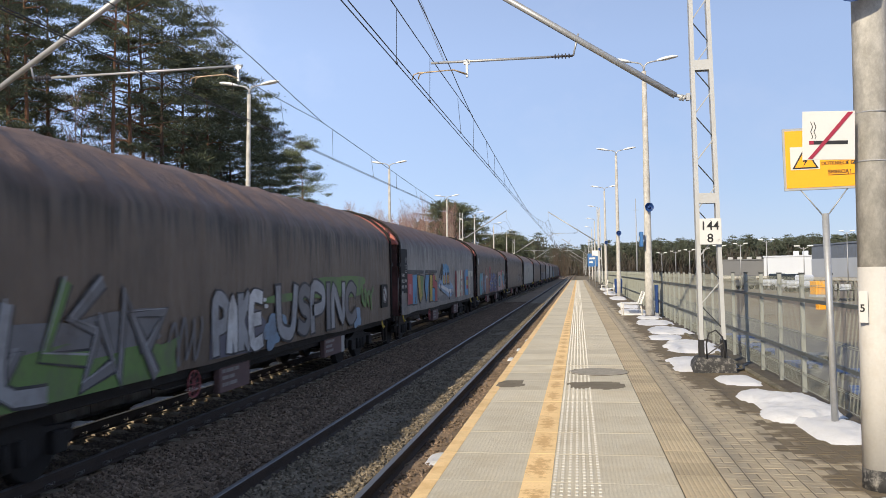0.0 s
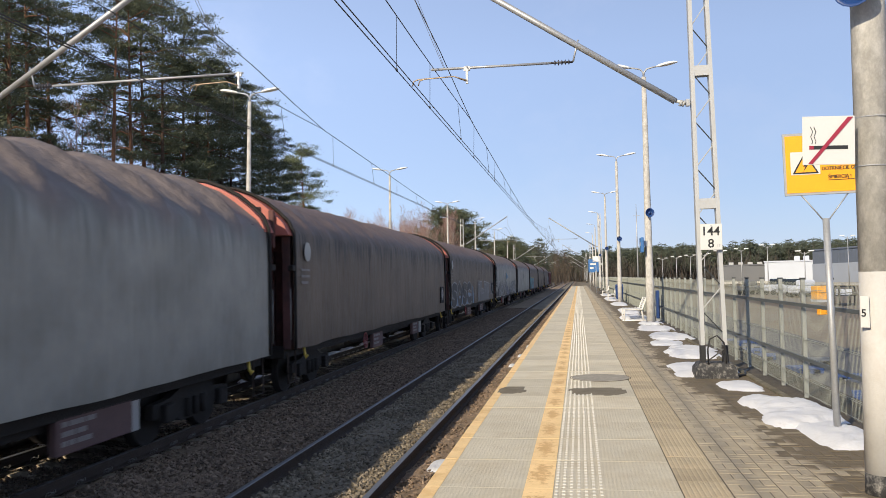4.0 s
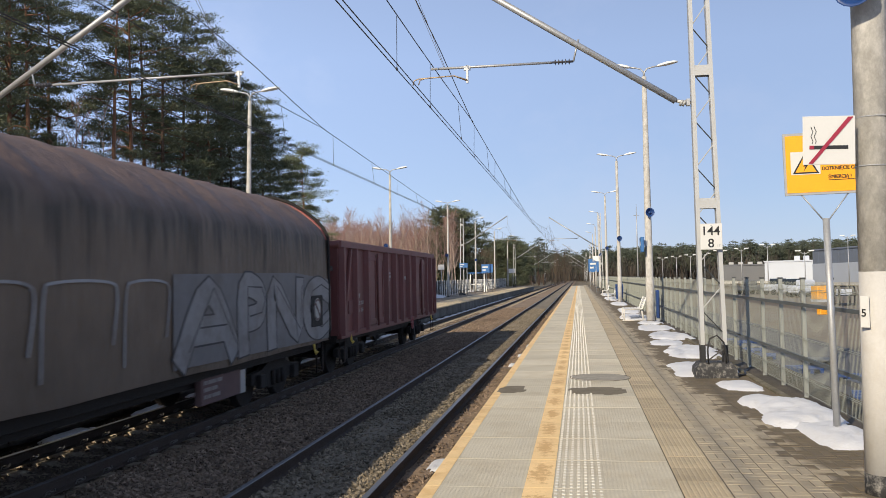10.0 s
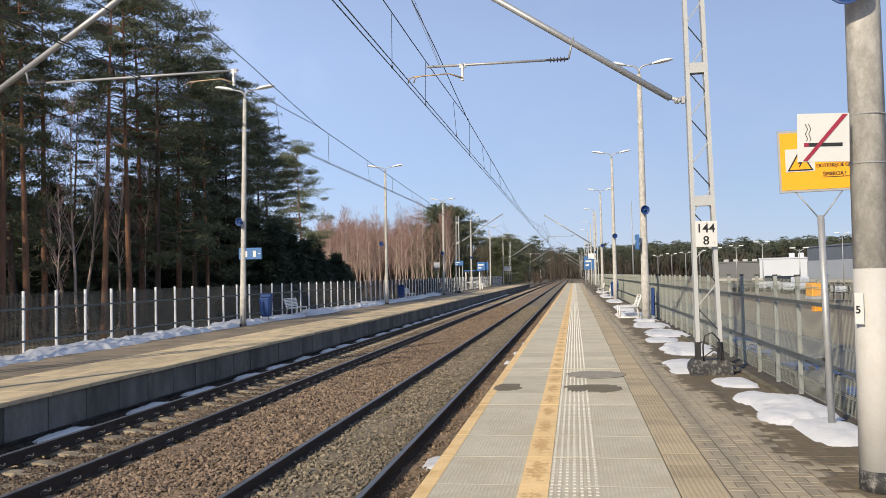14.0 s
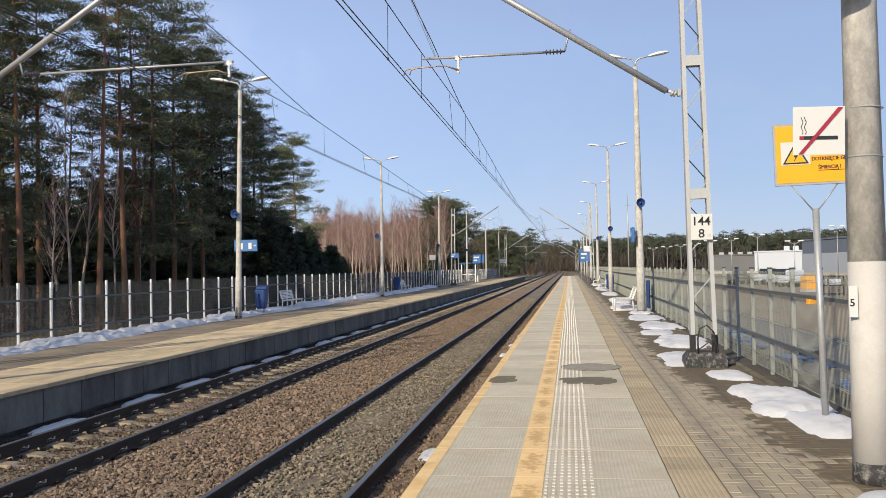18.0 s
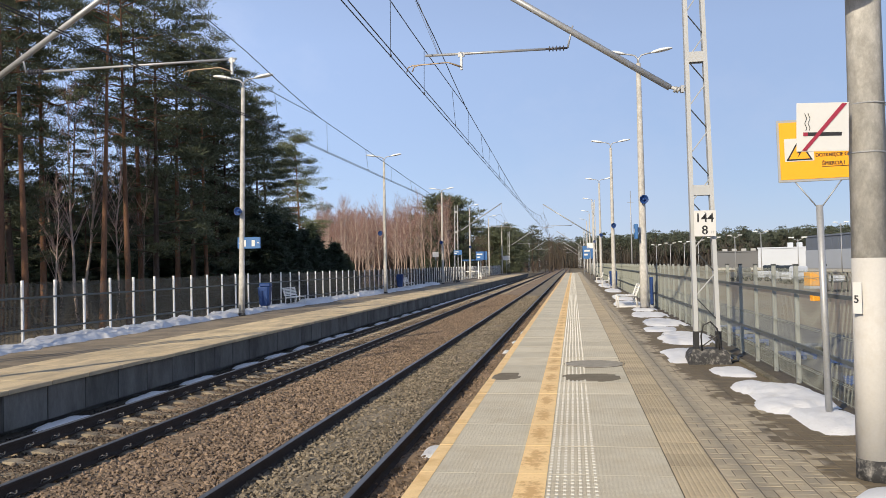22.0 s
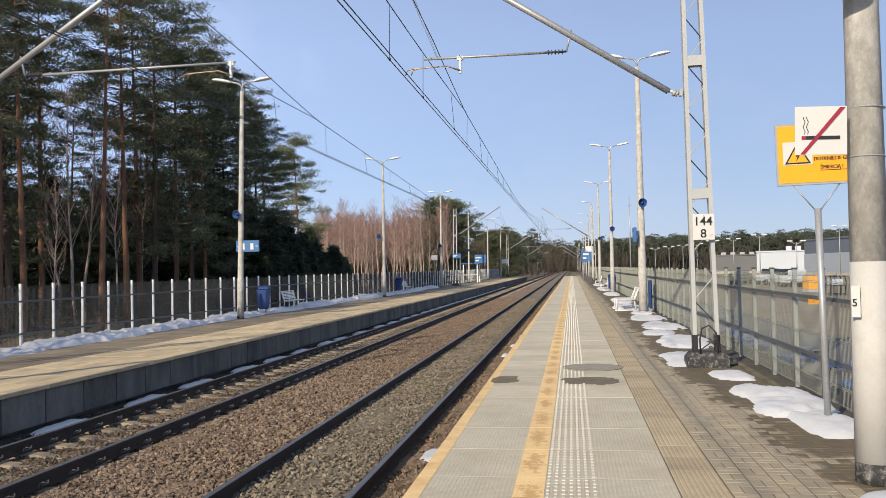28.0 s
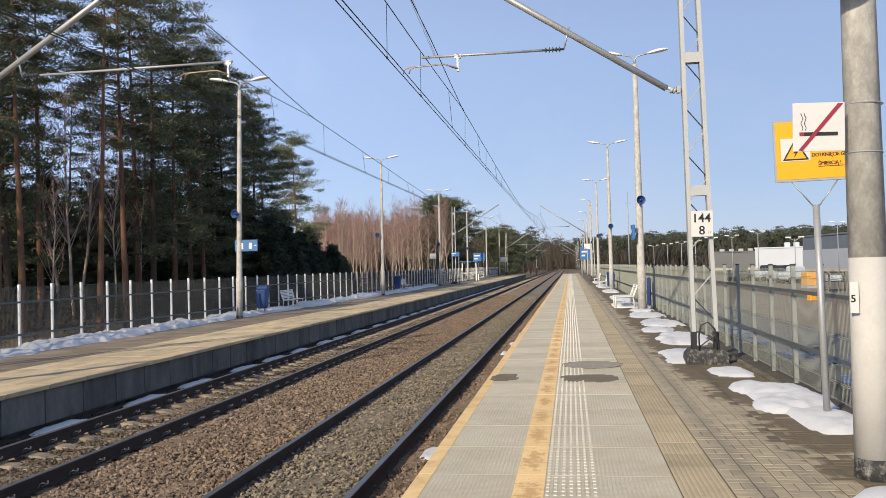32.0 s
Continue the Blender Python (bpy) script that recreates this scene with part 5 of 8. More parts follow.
def covered_wagon(k):
    grey = k in (4, 5, 8, 11)
    w = thing("covered_wagon", "long grey tarpaulin-covered freight wagon with red ends" if grey else "long brown tarpaulin-covered freight wagon with red ends",
              "freight wagon", group="freight train wagons")
    part("tarpaulin", TARPS[2 if k in (4, 5, 8) else k % 2][M_TARPDARK if k == 11 else M_TARPGREY if grey else M_TARPBROWN], None, w, "sagging tarpaulin hood with a reddish roof")
    for s in (-1, 1):
        part("end_wall", END_WALL, None, w, "red steel end wall in a shaded tone", pose(0, 8.80 * s, 0))
        part("end_arch", END_ARCH, None, w, "orange-red arched cap over the end wall", pose(0, 9.37 * s, 0))
        part("end_hoop", END_HOOP, None, w, at=pose(0, 9.28 * s, 0))
        part("end_rib", END_RIBS, None, w, at=pose(0, 8.90 * s, 0))
        part("corner_post", box(B(), 1.28, 1.44, 9.26 * s - 0.08, 9.26 * s + 0.08, 1.0, 3.32, 0.01), M_ENDDARK, w)
        part("handrail", tube(B(), [(1.50, s * 9.47, 1.2), (1.50, s * 9.47, 2.2)], 0.012, 6), M_CLIP, w)
        part("lock_lever", box(B(), 1.46, 1.56, 9.40 * s - 0.10, 9.40 * s + 0.10, 2.55, 2.66, 0.01), M_UNDER, w)
        part("end_latch", box(B(), 1.12, 1.24, 9.60 * s - 0.04, 9.60 * s + 0.04, 3.0, 3.75, 0.02), M_ENDDARK, w)
    running_gear(w, 9.35, 7.1, True)
    r = random.Random(k)
    for y in (-2.2, 3.4):
        part("equipment_box", box(B(), 1.18, 1.30, y, y + r.uniform(0.9, 1.6), 0.42, 0.86, 0.015), M_PANELPINK, w, "faded pinkish plate under the floor")
        bars(w, y + 0.08, 0.80, [(0, 0.06, [0.12, 0.3, 0.18]), (0.11, 0.06, [0.25, 0.2]), (0.22, 0.06, [0.1, 0.12, 0.3])], 1.302, M_MARKDULL)
    part("relay_plate", box(B(), 1.18, 1.22, 5.0, 5.28, 0.40, 0.84), M_SIGNBACK, w)
    part("brake_handwheel", HANDWHEEL, None, w, at=pose(1.34, -3.2, 0.72))
    if grey:
        part("info_panel", box(B(), 1.522, 1.534, -9.22, -8.2, 1.70, 3.12, 0.004), M_INFO, w, "black panel with white markings")
        lettered(w, -9.1, 2.33, 1.5345)
        bm = B()
        for z, h in ((2.70, 0.13), (2.50, 0.09), (2.36, 0.07)):
            ribbon(bm, [(-8.52, z), (-8.34, z), (-8.30, z + h / 2), (-8.34, z + h), (-8.52, z + h), (-8.56, z + h / 2)], 0.014, 1.5345, True)
        ribbon(bm, [(-8.52, 2.77), (-8.34, 2.77)], 0.012, 1.5347)
        part("pictogram", bm, M_MARK, w)
        dk, bl = (P_VIOLET, P_MIDGREY) if k in (4, 8) else (P_DARK, P_SKY)
        field(w, dk, [(-1.34, 2.71), (-0.97, 2.71), (-0.97, 2.56), (-1.14, 2.56), (-1.14, 2.40), (-0.97, 2.40), (-0.97, 2.24), (-1.26, 2.24), (-1.26, 2.60), (-1.34, 2.60)], 0.002, name="marking")
        field(w, bl, [(-0.94, 2.71), (-0.58, 2.70), (-0.58, 2.25), (-0.94, 2.24), (-0.94, 2.40), (-0.76, 2.41), (-0.76, 2.55), (-0.94, 2.55)], 0.002, name="marking")
        bars(w, -0.44, 2.61, [(0, 0.27, [0.20, 0.0]), (0.08, 0.19, [0.0, 0.0, 0.18, 0.10, 0.17, 0.17])], 1.535, bl)
    else:
        part("document_box", box(B(), 1.515, 1.55, 8.0, 8.75, 1.36, 2.02, 0.01), M_UNDER, w)
        bm = B()
        blob(bm, [(8.38 + 0.24 * math.cos(2 * math.pi * j / 24), 1.72 + 0.24 * math.sin(2 * math.pi * j / 24)) for j in range(24)], 1.551)
        dsc = part("warning_disc", bm, M_MARK, w, "pale round warning disc with a dark slash")
        bm = B()
        ribbon(bm, [(8.38 - 0.14, 1.86), (8.38 + 0.14, 1.58)], 0.05, 1.556)
        ribbon(bm, [(8.38 + 0.21 * math.cos(2 * math.pi * j / 20), 1.72 + 0.21 * math.sin(2 * math.pi * j / 20)) for j in range(20)], 0.035, 1.5562, True)
        part("slash", bm, M_PANELPINK, dsc)
        if k == 9:
            part("info_panel", box(B(), 1.518, 1.526, -9.2, -8.2, 1.56, 3.16, 0.003), M_PANELPINK, w, "dark brown panel with white markings")
        if k == 9:
            lettered(w, -9.1, 2.38, 1.5275)
        else:
            bars(w, -8.9, 2.6, [(0, 0.05, [0.3, 0.2]), (0.13, 0.05, [0.2, 0.3]), (0.26, 0.05, [0.4])], 1.53, M_MARKDULL)
        bm = B()
        blob(bm, [(-8.5 + 0.2 * math.cos(2 * math.pi * j / 24), 2.95 + 0.2 * math.sin(2 * math.pi * j / 24)) for j in range(24)], 1.53)
        part("warning_disc", bm, M_MARK, w, "pale round warning disc")
    r = random.Random(100 + k)
    if k == 12:
        field(w, P_GREEN, [(-8.4, 1.02), (-4.1, 1.0), (-4.15, 1.30), (-3.98, 1.5), (-4.5, 1.42), (-4.9, 1.5), (-5.3, 1.66), (-5.9, 1.5), (-6.6, 1.62), (-7.4, 1.55), (-8.4, 1.7)], -0.003, "green graffiti ground")
        haze(w, -8.4, -4.8, 1.5, 1.85, P_MIDGREY, 13, "grey overspray", 6)
        strokes(w, -8.2, -4.6, 1.15, 2.1, 6, (P_MIDGREY, P_SILVER, P_MIDGREY, P_GREEN), P_DARK, 0.17, 2, "green and silver graffiti", shine=P_SILVER)
        scribble(w, -4.25, -3.3, 1.1, 1.75, P_MIDGREY, 0.05, 17, "thin grey tag", 4)
        field(w, P_VIOLET, [(-3.05, 1.06), (-0.95, 1.02), (-0.75, 1.5), (-1.2, 1.75), (-3.0, 1.55)], -0.003, "dull violet graffiti ground")
        sprayed(w, (("P", -2.95, -2.32), ("A", -2.45, -1.95), ("K", -2.0, -1.45), ("E", -1.52, -0.92)), 1.08, 2.05, (P_SILVER, P_WHITE), P_DARK, 0.23, "white bubble graffiti letters", edge=0.03, bend=True)
        for y, z in ((-0.82, 1.9), (-0.74, 1.78)):
            field(w, P_WHITE, oval(y, z, 0.09, 0.035, r), 0.002)
        haze(w, -0.7, 0.1, 1.05, 1.5, P_PALEBLUE, 4, "pale blue overspray")
        haze(w, 0.2, 5.2, 1.9, 2.2, P_GREEN, 5, "green overspray", 9)
        sprayed(w, (("U", -0.25, 0.95), ("S", 0.95, 1.75), ("P", 1.75, 2.75), ("I", 2.75, 3.2), ("N", 3.2, 4.3), ("C", 4.3, 5.3)), 1.1, 2.15, (P_SILVER, P_MIDGREY), P_DARK, 0.24, "pale grey graffiti with a dark outline", bend=True)
        haze(w, 5.3, 6.1, 1.1, 1.5, P_PALEBLUE, 7, "pale blue overspray", 4)
        scribble(w, 5.85, 7.05, 1.35, 1.98, P_GREEN, 0.13, 8, "green graffiti tag", 4)
    if k == 11:
        for c, pts in ((P_RED, ((-8.2, 1.3), (-7.32, 1.3), (-7.34, 2.3), (-8.2, 2.32))), (P_SKY, ((-7.32, 1.28), (-6.58, 1.27), (-6.55, 2.28), (-7.34, 2.28))),
                       (P_YELLOW, ((-6.5, 2.26), (-5.98, 2.24), (-5.7, 1.5), (-5.9, 1.28), (-6.12, 1.45))), (P_GREEN, ((-5.98, 2.24), (-5.85, 1.75), (-5.6, 1.42), (-5.3, 2.2))),
                       (P_SKY, ((-4.86, 2.26), (-4.12, 2.26), (-4.76, 1.28), (-5.08, 1.85))), (P_YELLOW, ((-4.02, 2.25), (-3.48, 2.24), (-3.55, 1.27), (-4.12, 1.26))),
                       (P_SKY, ((-3.50, 1.74), (-3.02, 1.72), (-3.0, 1.24), (-3.54, 1.28))),
                       (P_RED, ((-3.36, 2.26), (-2.98, 2.25), (-2.96, 2.02), (-2.42, 1.97), (-2.43, 1.22), (-2.96, 1.24), (-2.98, 1.76), (-3.38, 1.78)))):
            st = field(w, P_DARK, grown(pts, 0.06), 0.0, "bright block graffiti with a dark outline", "graffiti_outline")
            field(st, c, pts, 0.001, name="graffiti_fill")
        field(w, P_PINK, [(-7.95, 1.65), (-7.55, 1.6), (-7.55, 1.95), (-7.9, 1.98)], 0.002)
        field(w, P_DARK, [(-7.0, 1.3), (-6.85, 1.3), (-6.9, 1.62)], 0.002)
        field(w, P_YELLOW, [(-2.9, 2.22), (-2.68, 2.22), (-2.68, 2.04), (-2.9, 2.06)], 0.002)
        for a, b in ((-8.15, -5.3), (-4.9, -2.5)):
            field(w, P_DARK, [(a, 2.33), (b, 2.31), (b + 0.04, 2.43), (a + 0.06, 2.45)], 0.0002)
        haze(w, -2.3, 1.9, 1.2, 1.45, P_TARPMARK, 12, "grey overspray", 6)
        body = field(w, P_CARBLUE, [(-2.16, 1.92), (-1.75, 2.06), (-1.3, 2.0), (-1.0, 2.44), (0.3, 2.52), (0.75, 2.38), (0.98, 1.98), (1.98, 1.64), (1.78, 1.36), (0.7, 1.26), (-0.8, 1.5), (-2.12, 1.74)], 0.0, "pale blue car-like graffiti")
        field(body, P_WHITE, [(-2.1, 1.80), (-0.7, 1.62), (0.8, 1.42), (1.8, 1.50), (1.7, 1.60), (0.6, 1.62), (-0.8, 1.78), (-2.1, 1.90)], 0.001)
        field(body, P_SKY, [(-1.0, 2.44), (-0.3, 2.72), (0.55, 2.62), (0.75, 2.38), (0.3, 2.50)], 0.001)
        for y, t, c in ((-0.92, 0.34, P_YELLOW), (-0.42, 0.30, P_ORANGE), (0.12, 0.28, P_YELLOW), (0.44, 0.34, P_ORANGE)):
            field(body, P_DARK, [(y - 0.05, 1.84), (y + t + 0.03, 1.80), (y + t, 2.34), (y, 2.36)], 0.0012)
            field(body, c, [(y, 1.90), (y + t - 0.02, 1.86), (y + t - 0.05, 2.20), (y + 0.03, 2.24)], 0.0020)
        for y, z in ((-1.55, 1.74), (0.72, 1.34), (1.45, 1.48)):
            field(body, P_DARK, oval(y, z, 0.14, 0.17, r, 0.03), 0.0022)
            field(body, P_SILVER, oval(y + 0.02, z, 0.06, 0.09, r, 0.03), 0.0030)
        field(w, P_DARK, [(-1.95, 2.12), (-1.75, 2.12), (-1.2, 2.50), (-1.4, 2.52)], 0.001)
        field(w, P_RED, [(2.55, 1.2), (2.95, 1.2), (2.9, 2.4), (2.6, 2.4)], 0.001)
        for c, pts, up in ((P_CREAM, ((3.05, 1.2), (4.85, 1.22), (4.88, 2.44), (3.1, 2.42)), 0.0), (P_RED, ((4.0, 1.21), (4.36, 1.21), (4.2, 1.5)), 0.001), (P_RED, ((4.04, 2.43), (4.3, 2.43), (4.28, 2.18), (4.06, 2.16)), 0.001),
                           (P_TARPMARK, ((4.1, 1.5), (4.28, 1.5), (4.28, 2.15), (4.1, 2.15)), 0.0012), (P_SKY, ((5.36, 2.46), (6.9, 2.48), (6.88, 1.18), (5.82, 1.22), (5.62, 1.9)), 0.0), (P_RED, ((5.62, 2.47), (5.85, 2.47), (5.86, 1.95)), 0.001),
                           (P_RED, ((6.24, 1.52), (6.9, 1.5), (6.9, 2.13), (6.26, 2.13)), 0.001), (P_YELLOW, ((6.25, 1.7), (6.9, 1.69), (6.9, 1.95), (6.26, 1.96)), 0.0018),
                           (P_CREAM, ((7.02, 2.1), (7.4, 2.12), (7.36, 1.2), (7.72, 1.2), (7.75, 2.12), (8.75, 2.12), (8.75, 2.42), (7.0, 2.41)), 0.0)):
            field(w, c, pts, up, "faded block graffiti on the tarpaulin")
        for n in range(13):
            field(w, P_RED, [(4.98, 1.24 + 0.095 * n), (5.26, 1.24 + 0.095 * n), (5.26, 1.28 + 0.095 * n), (4.98, 1.28 + 0.095 * n)], 0.0, name="graffiti_bar")
        for z0, z1 in ((1.8, 2.05), (1.55, 1.72)):
            scribble(w, 4.5, 4.78, z0, z1, P_RED, 0.025, 9, "small red tag", 2)
    if k == 10:
        field(w, P_TEAL, oval(-7.35, 1.66, 0.62, 0.62, r, 0.04), 0.0, "round teal graffiti")
        field(w, P_TARPMARK, oval(-7.0, 1.66, 0.3, 0.2, r, 0.05), 0.0008)
        shapes(w, -6.75, -4.95, 1.1, 2.25, 3, (P_MAROON, P_PALEBLUE, P_SILVER), P_DARK, 21, "maroon and pale graffiti")
        field(w, P_RUST, [(-4.9, 1.0), (-3.45, 0.98), (-3.3, 1.6), (-3.7, 2.3), (-4.5, 2.6), (-4.95, 2.4)], 0.004, "rust-brown figure in the graffiti")
        field(w, P_WHITE, oval(-4.2, 2.05, 0.28, 0.1, r), 0.005)
        haze(w, -3.0, 2.4, 1.2, 1.9, P_MAROON, 25, "maroon graffiti ground", 9)
        for y, z, a, b, c in ((-2.3, 1.5, 0.35, 0.3, P_RUST), (-1.55, 1.9, 0.3, 0.25, P_ORANGE), (-0.9, 1.4, 0.3, 0.28, P_RED), (0.0, 1.75, 0.3, 0.25, P_GREENDARK), (0.75, 1.35, 0.3, 0.2, P_RUST), (1.3, 1.8, 0.25, 0.3, P_MAROON)):
            field(w, c, oval(y, z, a, b, r, 0.1), 0.001)
        bm = B()
        ribbon(bm, smooth_line([(-2.75, 1.1), (-2.78, 1.8), (-2.66, 2.35), (-2.3, 2.62), (-1.85, 2.52), (-1.75, 2.32), (-1.95, 2.25)], 5), 0.16, BASE + 0.002)
        part("graffiti_line", bm, P_RED, w, "red swirl of paint")
        sprayed(w, (("H", -2.55, -1.32), ("A", -1.28, -0.40), ("T", -0.48, 0.38), ("D", 0.36, 1.22), ("N", 1.28, 2.25)), 1.08, 2.25, (P_BLUE,), P_VIOLET, 0.32, "blue graffiti letters with white edges", edge=0.02, shine=P_WHITE)
        for n in range(12):
            field(w, P_YELLOW, oval(-3.0 + 0.47 * n, 1.2 + 0.75 * r.random(), 0.07, 0.06, r), 0.0185)
        field(w, P_BLUSH, [(2.75, 1.02), (5.6, 1.02), (5.7, 2.2), (4.6, 2.35), (3.0, 2.3), (2.7, 1.7)], 0.006, "pale pink graffiti ground with dark spots")
        for y, z in ((2.9, 1.3), (3.0, 2.0), (3.5, 1.12), (4.5, 1.1), (4.9, 2.2), (5.2, 1.3), (3.9, 2.25)):
            field(w, P_MAROON, oval(y, z, 0.09, 0.08, r), 0.007)
        st = field(w, P_DARK, oval(4.0, 1.68, 0.78, 0.42, r, 0.03), 0.0078, "teal shield-like graffiti", "graffiti_outline")
        field(st, P_TEAL, oval(4.0, 1.68, 0.72, 0.37, r, 0.03), 0.0086, name="graffiti_fill")
        field(st, P_TEALDEEP, oval(4.1, 1.66, 0.45, 0.2, r, 0.05), 0.0094, name="graffiti_fill")
        field(w, P_RED, oval(5.5, 2.28, 0.45, 0.2, r, 0.06), 0.0125, "red cap-like graffiti")
        field(w, P_BLUSH, [(5.6, 1.02), (6.3, 1.04), (7.3, 1.1), (8.1, 1.25), (8.1, 1.55), (7.9, 1.75), (8.0, 2.15), (7.8, 2.33), (7.5, 2.28), (7.2, 2.4), (6.6, 2.42), (5.7, 2.3)], 0.008, "pale pink graffiti ground with dark spots")
        for y, z in ((6.55, 1.2), (7.1, 1.22), (7.6, 1.3), (7.95, 1.5), (7.9, 2.0), (7.65, 2.25), (7.2, 2.33), (6.75, 2.38), (6.0, 1.15), (5.8, 2.2)):
            field(w, P_MAROON, oval(y, z, r.uniform(0.06, 0.11), r.uniform(0.06, 0.1), r), 0.009)
        st = field(w, P_DARK, [(6.2, 1.5), (6.9, 1.28), (7.4, 1.38), (7.8, 1.75), (7.78, 2.1), (7.5, 2.22), (6.3, 2.08)], 0.0095, "teal shield-like graffiti", "graffiti_outline")
        field(st, P_TEAL, [(6.25, 1.52), (6.9, 1.32), (7.38, 1.42), (7.74, 1.77), (7.72, 2.07), (7.48, 2.18), (6.34, 2.05)], 0.0103, name="graffiti_fill")
        for y in (6.6, 6.95, 7.35):
            field(st, P_BLUE, [(y, 1.5), (y + 0.16, 1.5), (y + 0.2, 2.05), (y + 0.02, 2.08)], 0.011)
        field(w, P_GREENDARK, [(5.9, 2.05), (6.68, 2.1), (6.74, 2.38), (5.95, 2.3)], 0.0112, "green graffiti box")
        field(w, P_ORANGE, oval(6.15, 1.42, 0.28, 0.3, r, 0.03), 0.0112, "orange graffiti blob")
    if k == 9:
        scribble(w, 2.3, 6.2, 1.3, 1.95, P_SILVER, 0.04, 31, "thin white graffiti tag", 9)
        scribble(w, 2.6, 5.2, 1.5, 2.1, P_MIDGREY, 0.03, 36, "thin pale graffiti tag", 6)
        scribble(w, 7.05, 7.95, 1.08, 1.45, P_SILVER, 0.04, 32, "thin white tag", 4)
        scribble(w, -8.9, -8.0, 1.35, 1.55, P_SILVER, 0.02, 33, "thin white tag", 3)
    if k == 6:
        haze(w, -8.2, -3.2, 1.2, 1.6, P_PALEBLUE, 44, "blue overspray", 9)
        sprayed(w, (("S", -8.9, -7.3), ("O", -7.2, -5.6), ("S", -5.5, -4.0), ("C", -3.9, -2.2)), 1.05, 2.15, (P_DARK,), P_SILVER, 0.34, "black graffiti with a white edge and blue glow", edge=0.045, bend=True)
        field(w, P_PALEBLUE, [(-1.75, 1.04), (-1.25, 1.04), (-1.05, 1.6), (-1.3, 1.55), (-1.45, 2.0), (-1.7, 1.9)], 0.001, "blue graffiti blot")
        field(w, P_MIDGREY, [(0.62, 1.06), (6.3, 1.04), (6.65, 1.95), (3.8, 2.12), (3.7, 1.70), (2.55, 1.76), (2.5, 2.12), (0.8, 2.15)], -0.002, "dull grey graffiti ground")
        bm = B()
        for path in ([(0.55, 1.08), (0.78, 2.2), (2.55, 2.16), (2.56, 1.76), (3.72, 1.68), (3.76, 2.17), (6.7, 2.0), (6.2, 1.5), (6.5, 1.05)], [(0.9, 1.1), (1.0, 2.0), (1.55, 2.0), (1.66, 1.3)], [(1.8, 1.3), (2.0, 1.8), (2.3, 1.3)],
                     [(2.5, 1.5), (2.9, 1.45), (3.3, 1.5)], [(4.1, 1.2), (4.2, 2.05), (4.9, 1.85), (4.3, 1.5)], [(5.2, 1.15), (5.3, 1.95), (5.9, 1.5), (6.0, 1.1)]):
            ribbon(bm, path, 0.05, BASE + 0.001)
        part("graffiti_line", bm, P_SILVER, w, "thin pale outline of angular graffiti")
        bm = B()
        for yc, zc in ((0.3, 1.9), (0.05, 1.3), (7.26, 1.85)):
            for a in (0, 0.79, 1.57, 2.36):
                ribbon(bm, [(yc - 0.13 * math.cos(a), zc - 0.13 * math.sin(a)), (yc + 0.13 * math.cos(a), zc + 0.13 * math.sin(a))], 0.02, BASE + 0.001 + 0.0003 * a)
        part("graffiti_line", bm, P_SILVER, w, "small white stars")
        field(w, P_PALEBLUE, [(7.6, 1.5), (7.78, 1.48), (7.76, 2.3), (7.62, 2.28)], 0.0, "pale run of paint")
        scribble(w, 7.3, 8.4, 1.3, 1.5, P_SILVER, 0.035, 43, "thin white tag", 4)
    if k == 5:
        field(w, P_DARK, [(-9.1, 1.1), (-6.9, 1.08), (-6.7, 1.9), (-7.3, 1.6), (-8.4, 1.3), (-9.1, 1.6)], -0.002, "black smear of paint")
        sprayed(w, (("D", -6.75, -5.35), ("A", -5.3, -3.95), ("M", -3.95, -2.5), ("N", -2.5, -0.88)), 1.02, 2.12, (P_TARPMARK, P_MIDGREY), P_WHITE, 0.36, "white outlined graffiti letters", edge=0.045)
        haze(w, -0.9, 1.0, 1.05, 1.55, P_VIOLET, 53, "violet-black overspray", 8)
        bm = B()
        ribbon(bm, smooth_line([(-0.8, 1.9), (-0.6, 1.55), (-0.2, 1.25), (0.2, 1.15), (0.6, 1.02)], 4), 0.03, BASE + 0.002)
        part("graffiti_line", bm, P_WHITE, w, "thin white run of paint")
        sprayed(w, (("A", 1.75, 3.05), ("A", 3.1, 4.2), ("S", 4.2, 5.0), ("A", 5.0, 6.0), ("K", 6.1, 7.3)), 1.02, 2.05, (P_SILVER,), P_DARK, 0.26, "silver graffiti letters with a black outline", bend=True)
        scribble(w, 7.3, 8.7, 1.15, 1.8, P_MIDGREY, 0.06, 54, "dark scribble", 4)
    if k == 3:
        shapes(w, -9.2, -7.25, 1.0, 2.4, 2, (P_TEAL,), P_TEALDEEP, 61, "large teal block graffiti", "block", 0.05, False)
        for c, pts in ((P_TEAL, ((-6.66, 1.1), (-6.2, 1.1), (-6.1, 1.66), (-5.75, 1.1), (-4.52, 1.02), (-4.5, 2.28), (-5.0, 2.26), (-5.15, 1.85), (-5.4, 2.28), (-6.62, 2.27))),
                       (P_TEALDEEP, ((-4.42, 1.0), (-2.95, 1.0), (-2.9, 2.28), (-4.4, 2.3))), (P_TEAL, ((-2.78, 1.02), (-1.74, 1.02), (-1.72, 2.28), (-2.76, 2.28)))):
            st = field(w, P_DARK, grown(pts, 0.07), 0.0, "large teal block graffiti", "graffiti_outline")
            field(st, c, pts, 0.001, name="graffiti_fill")
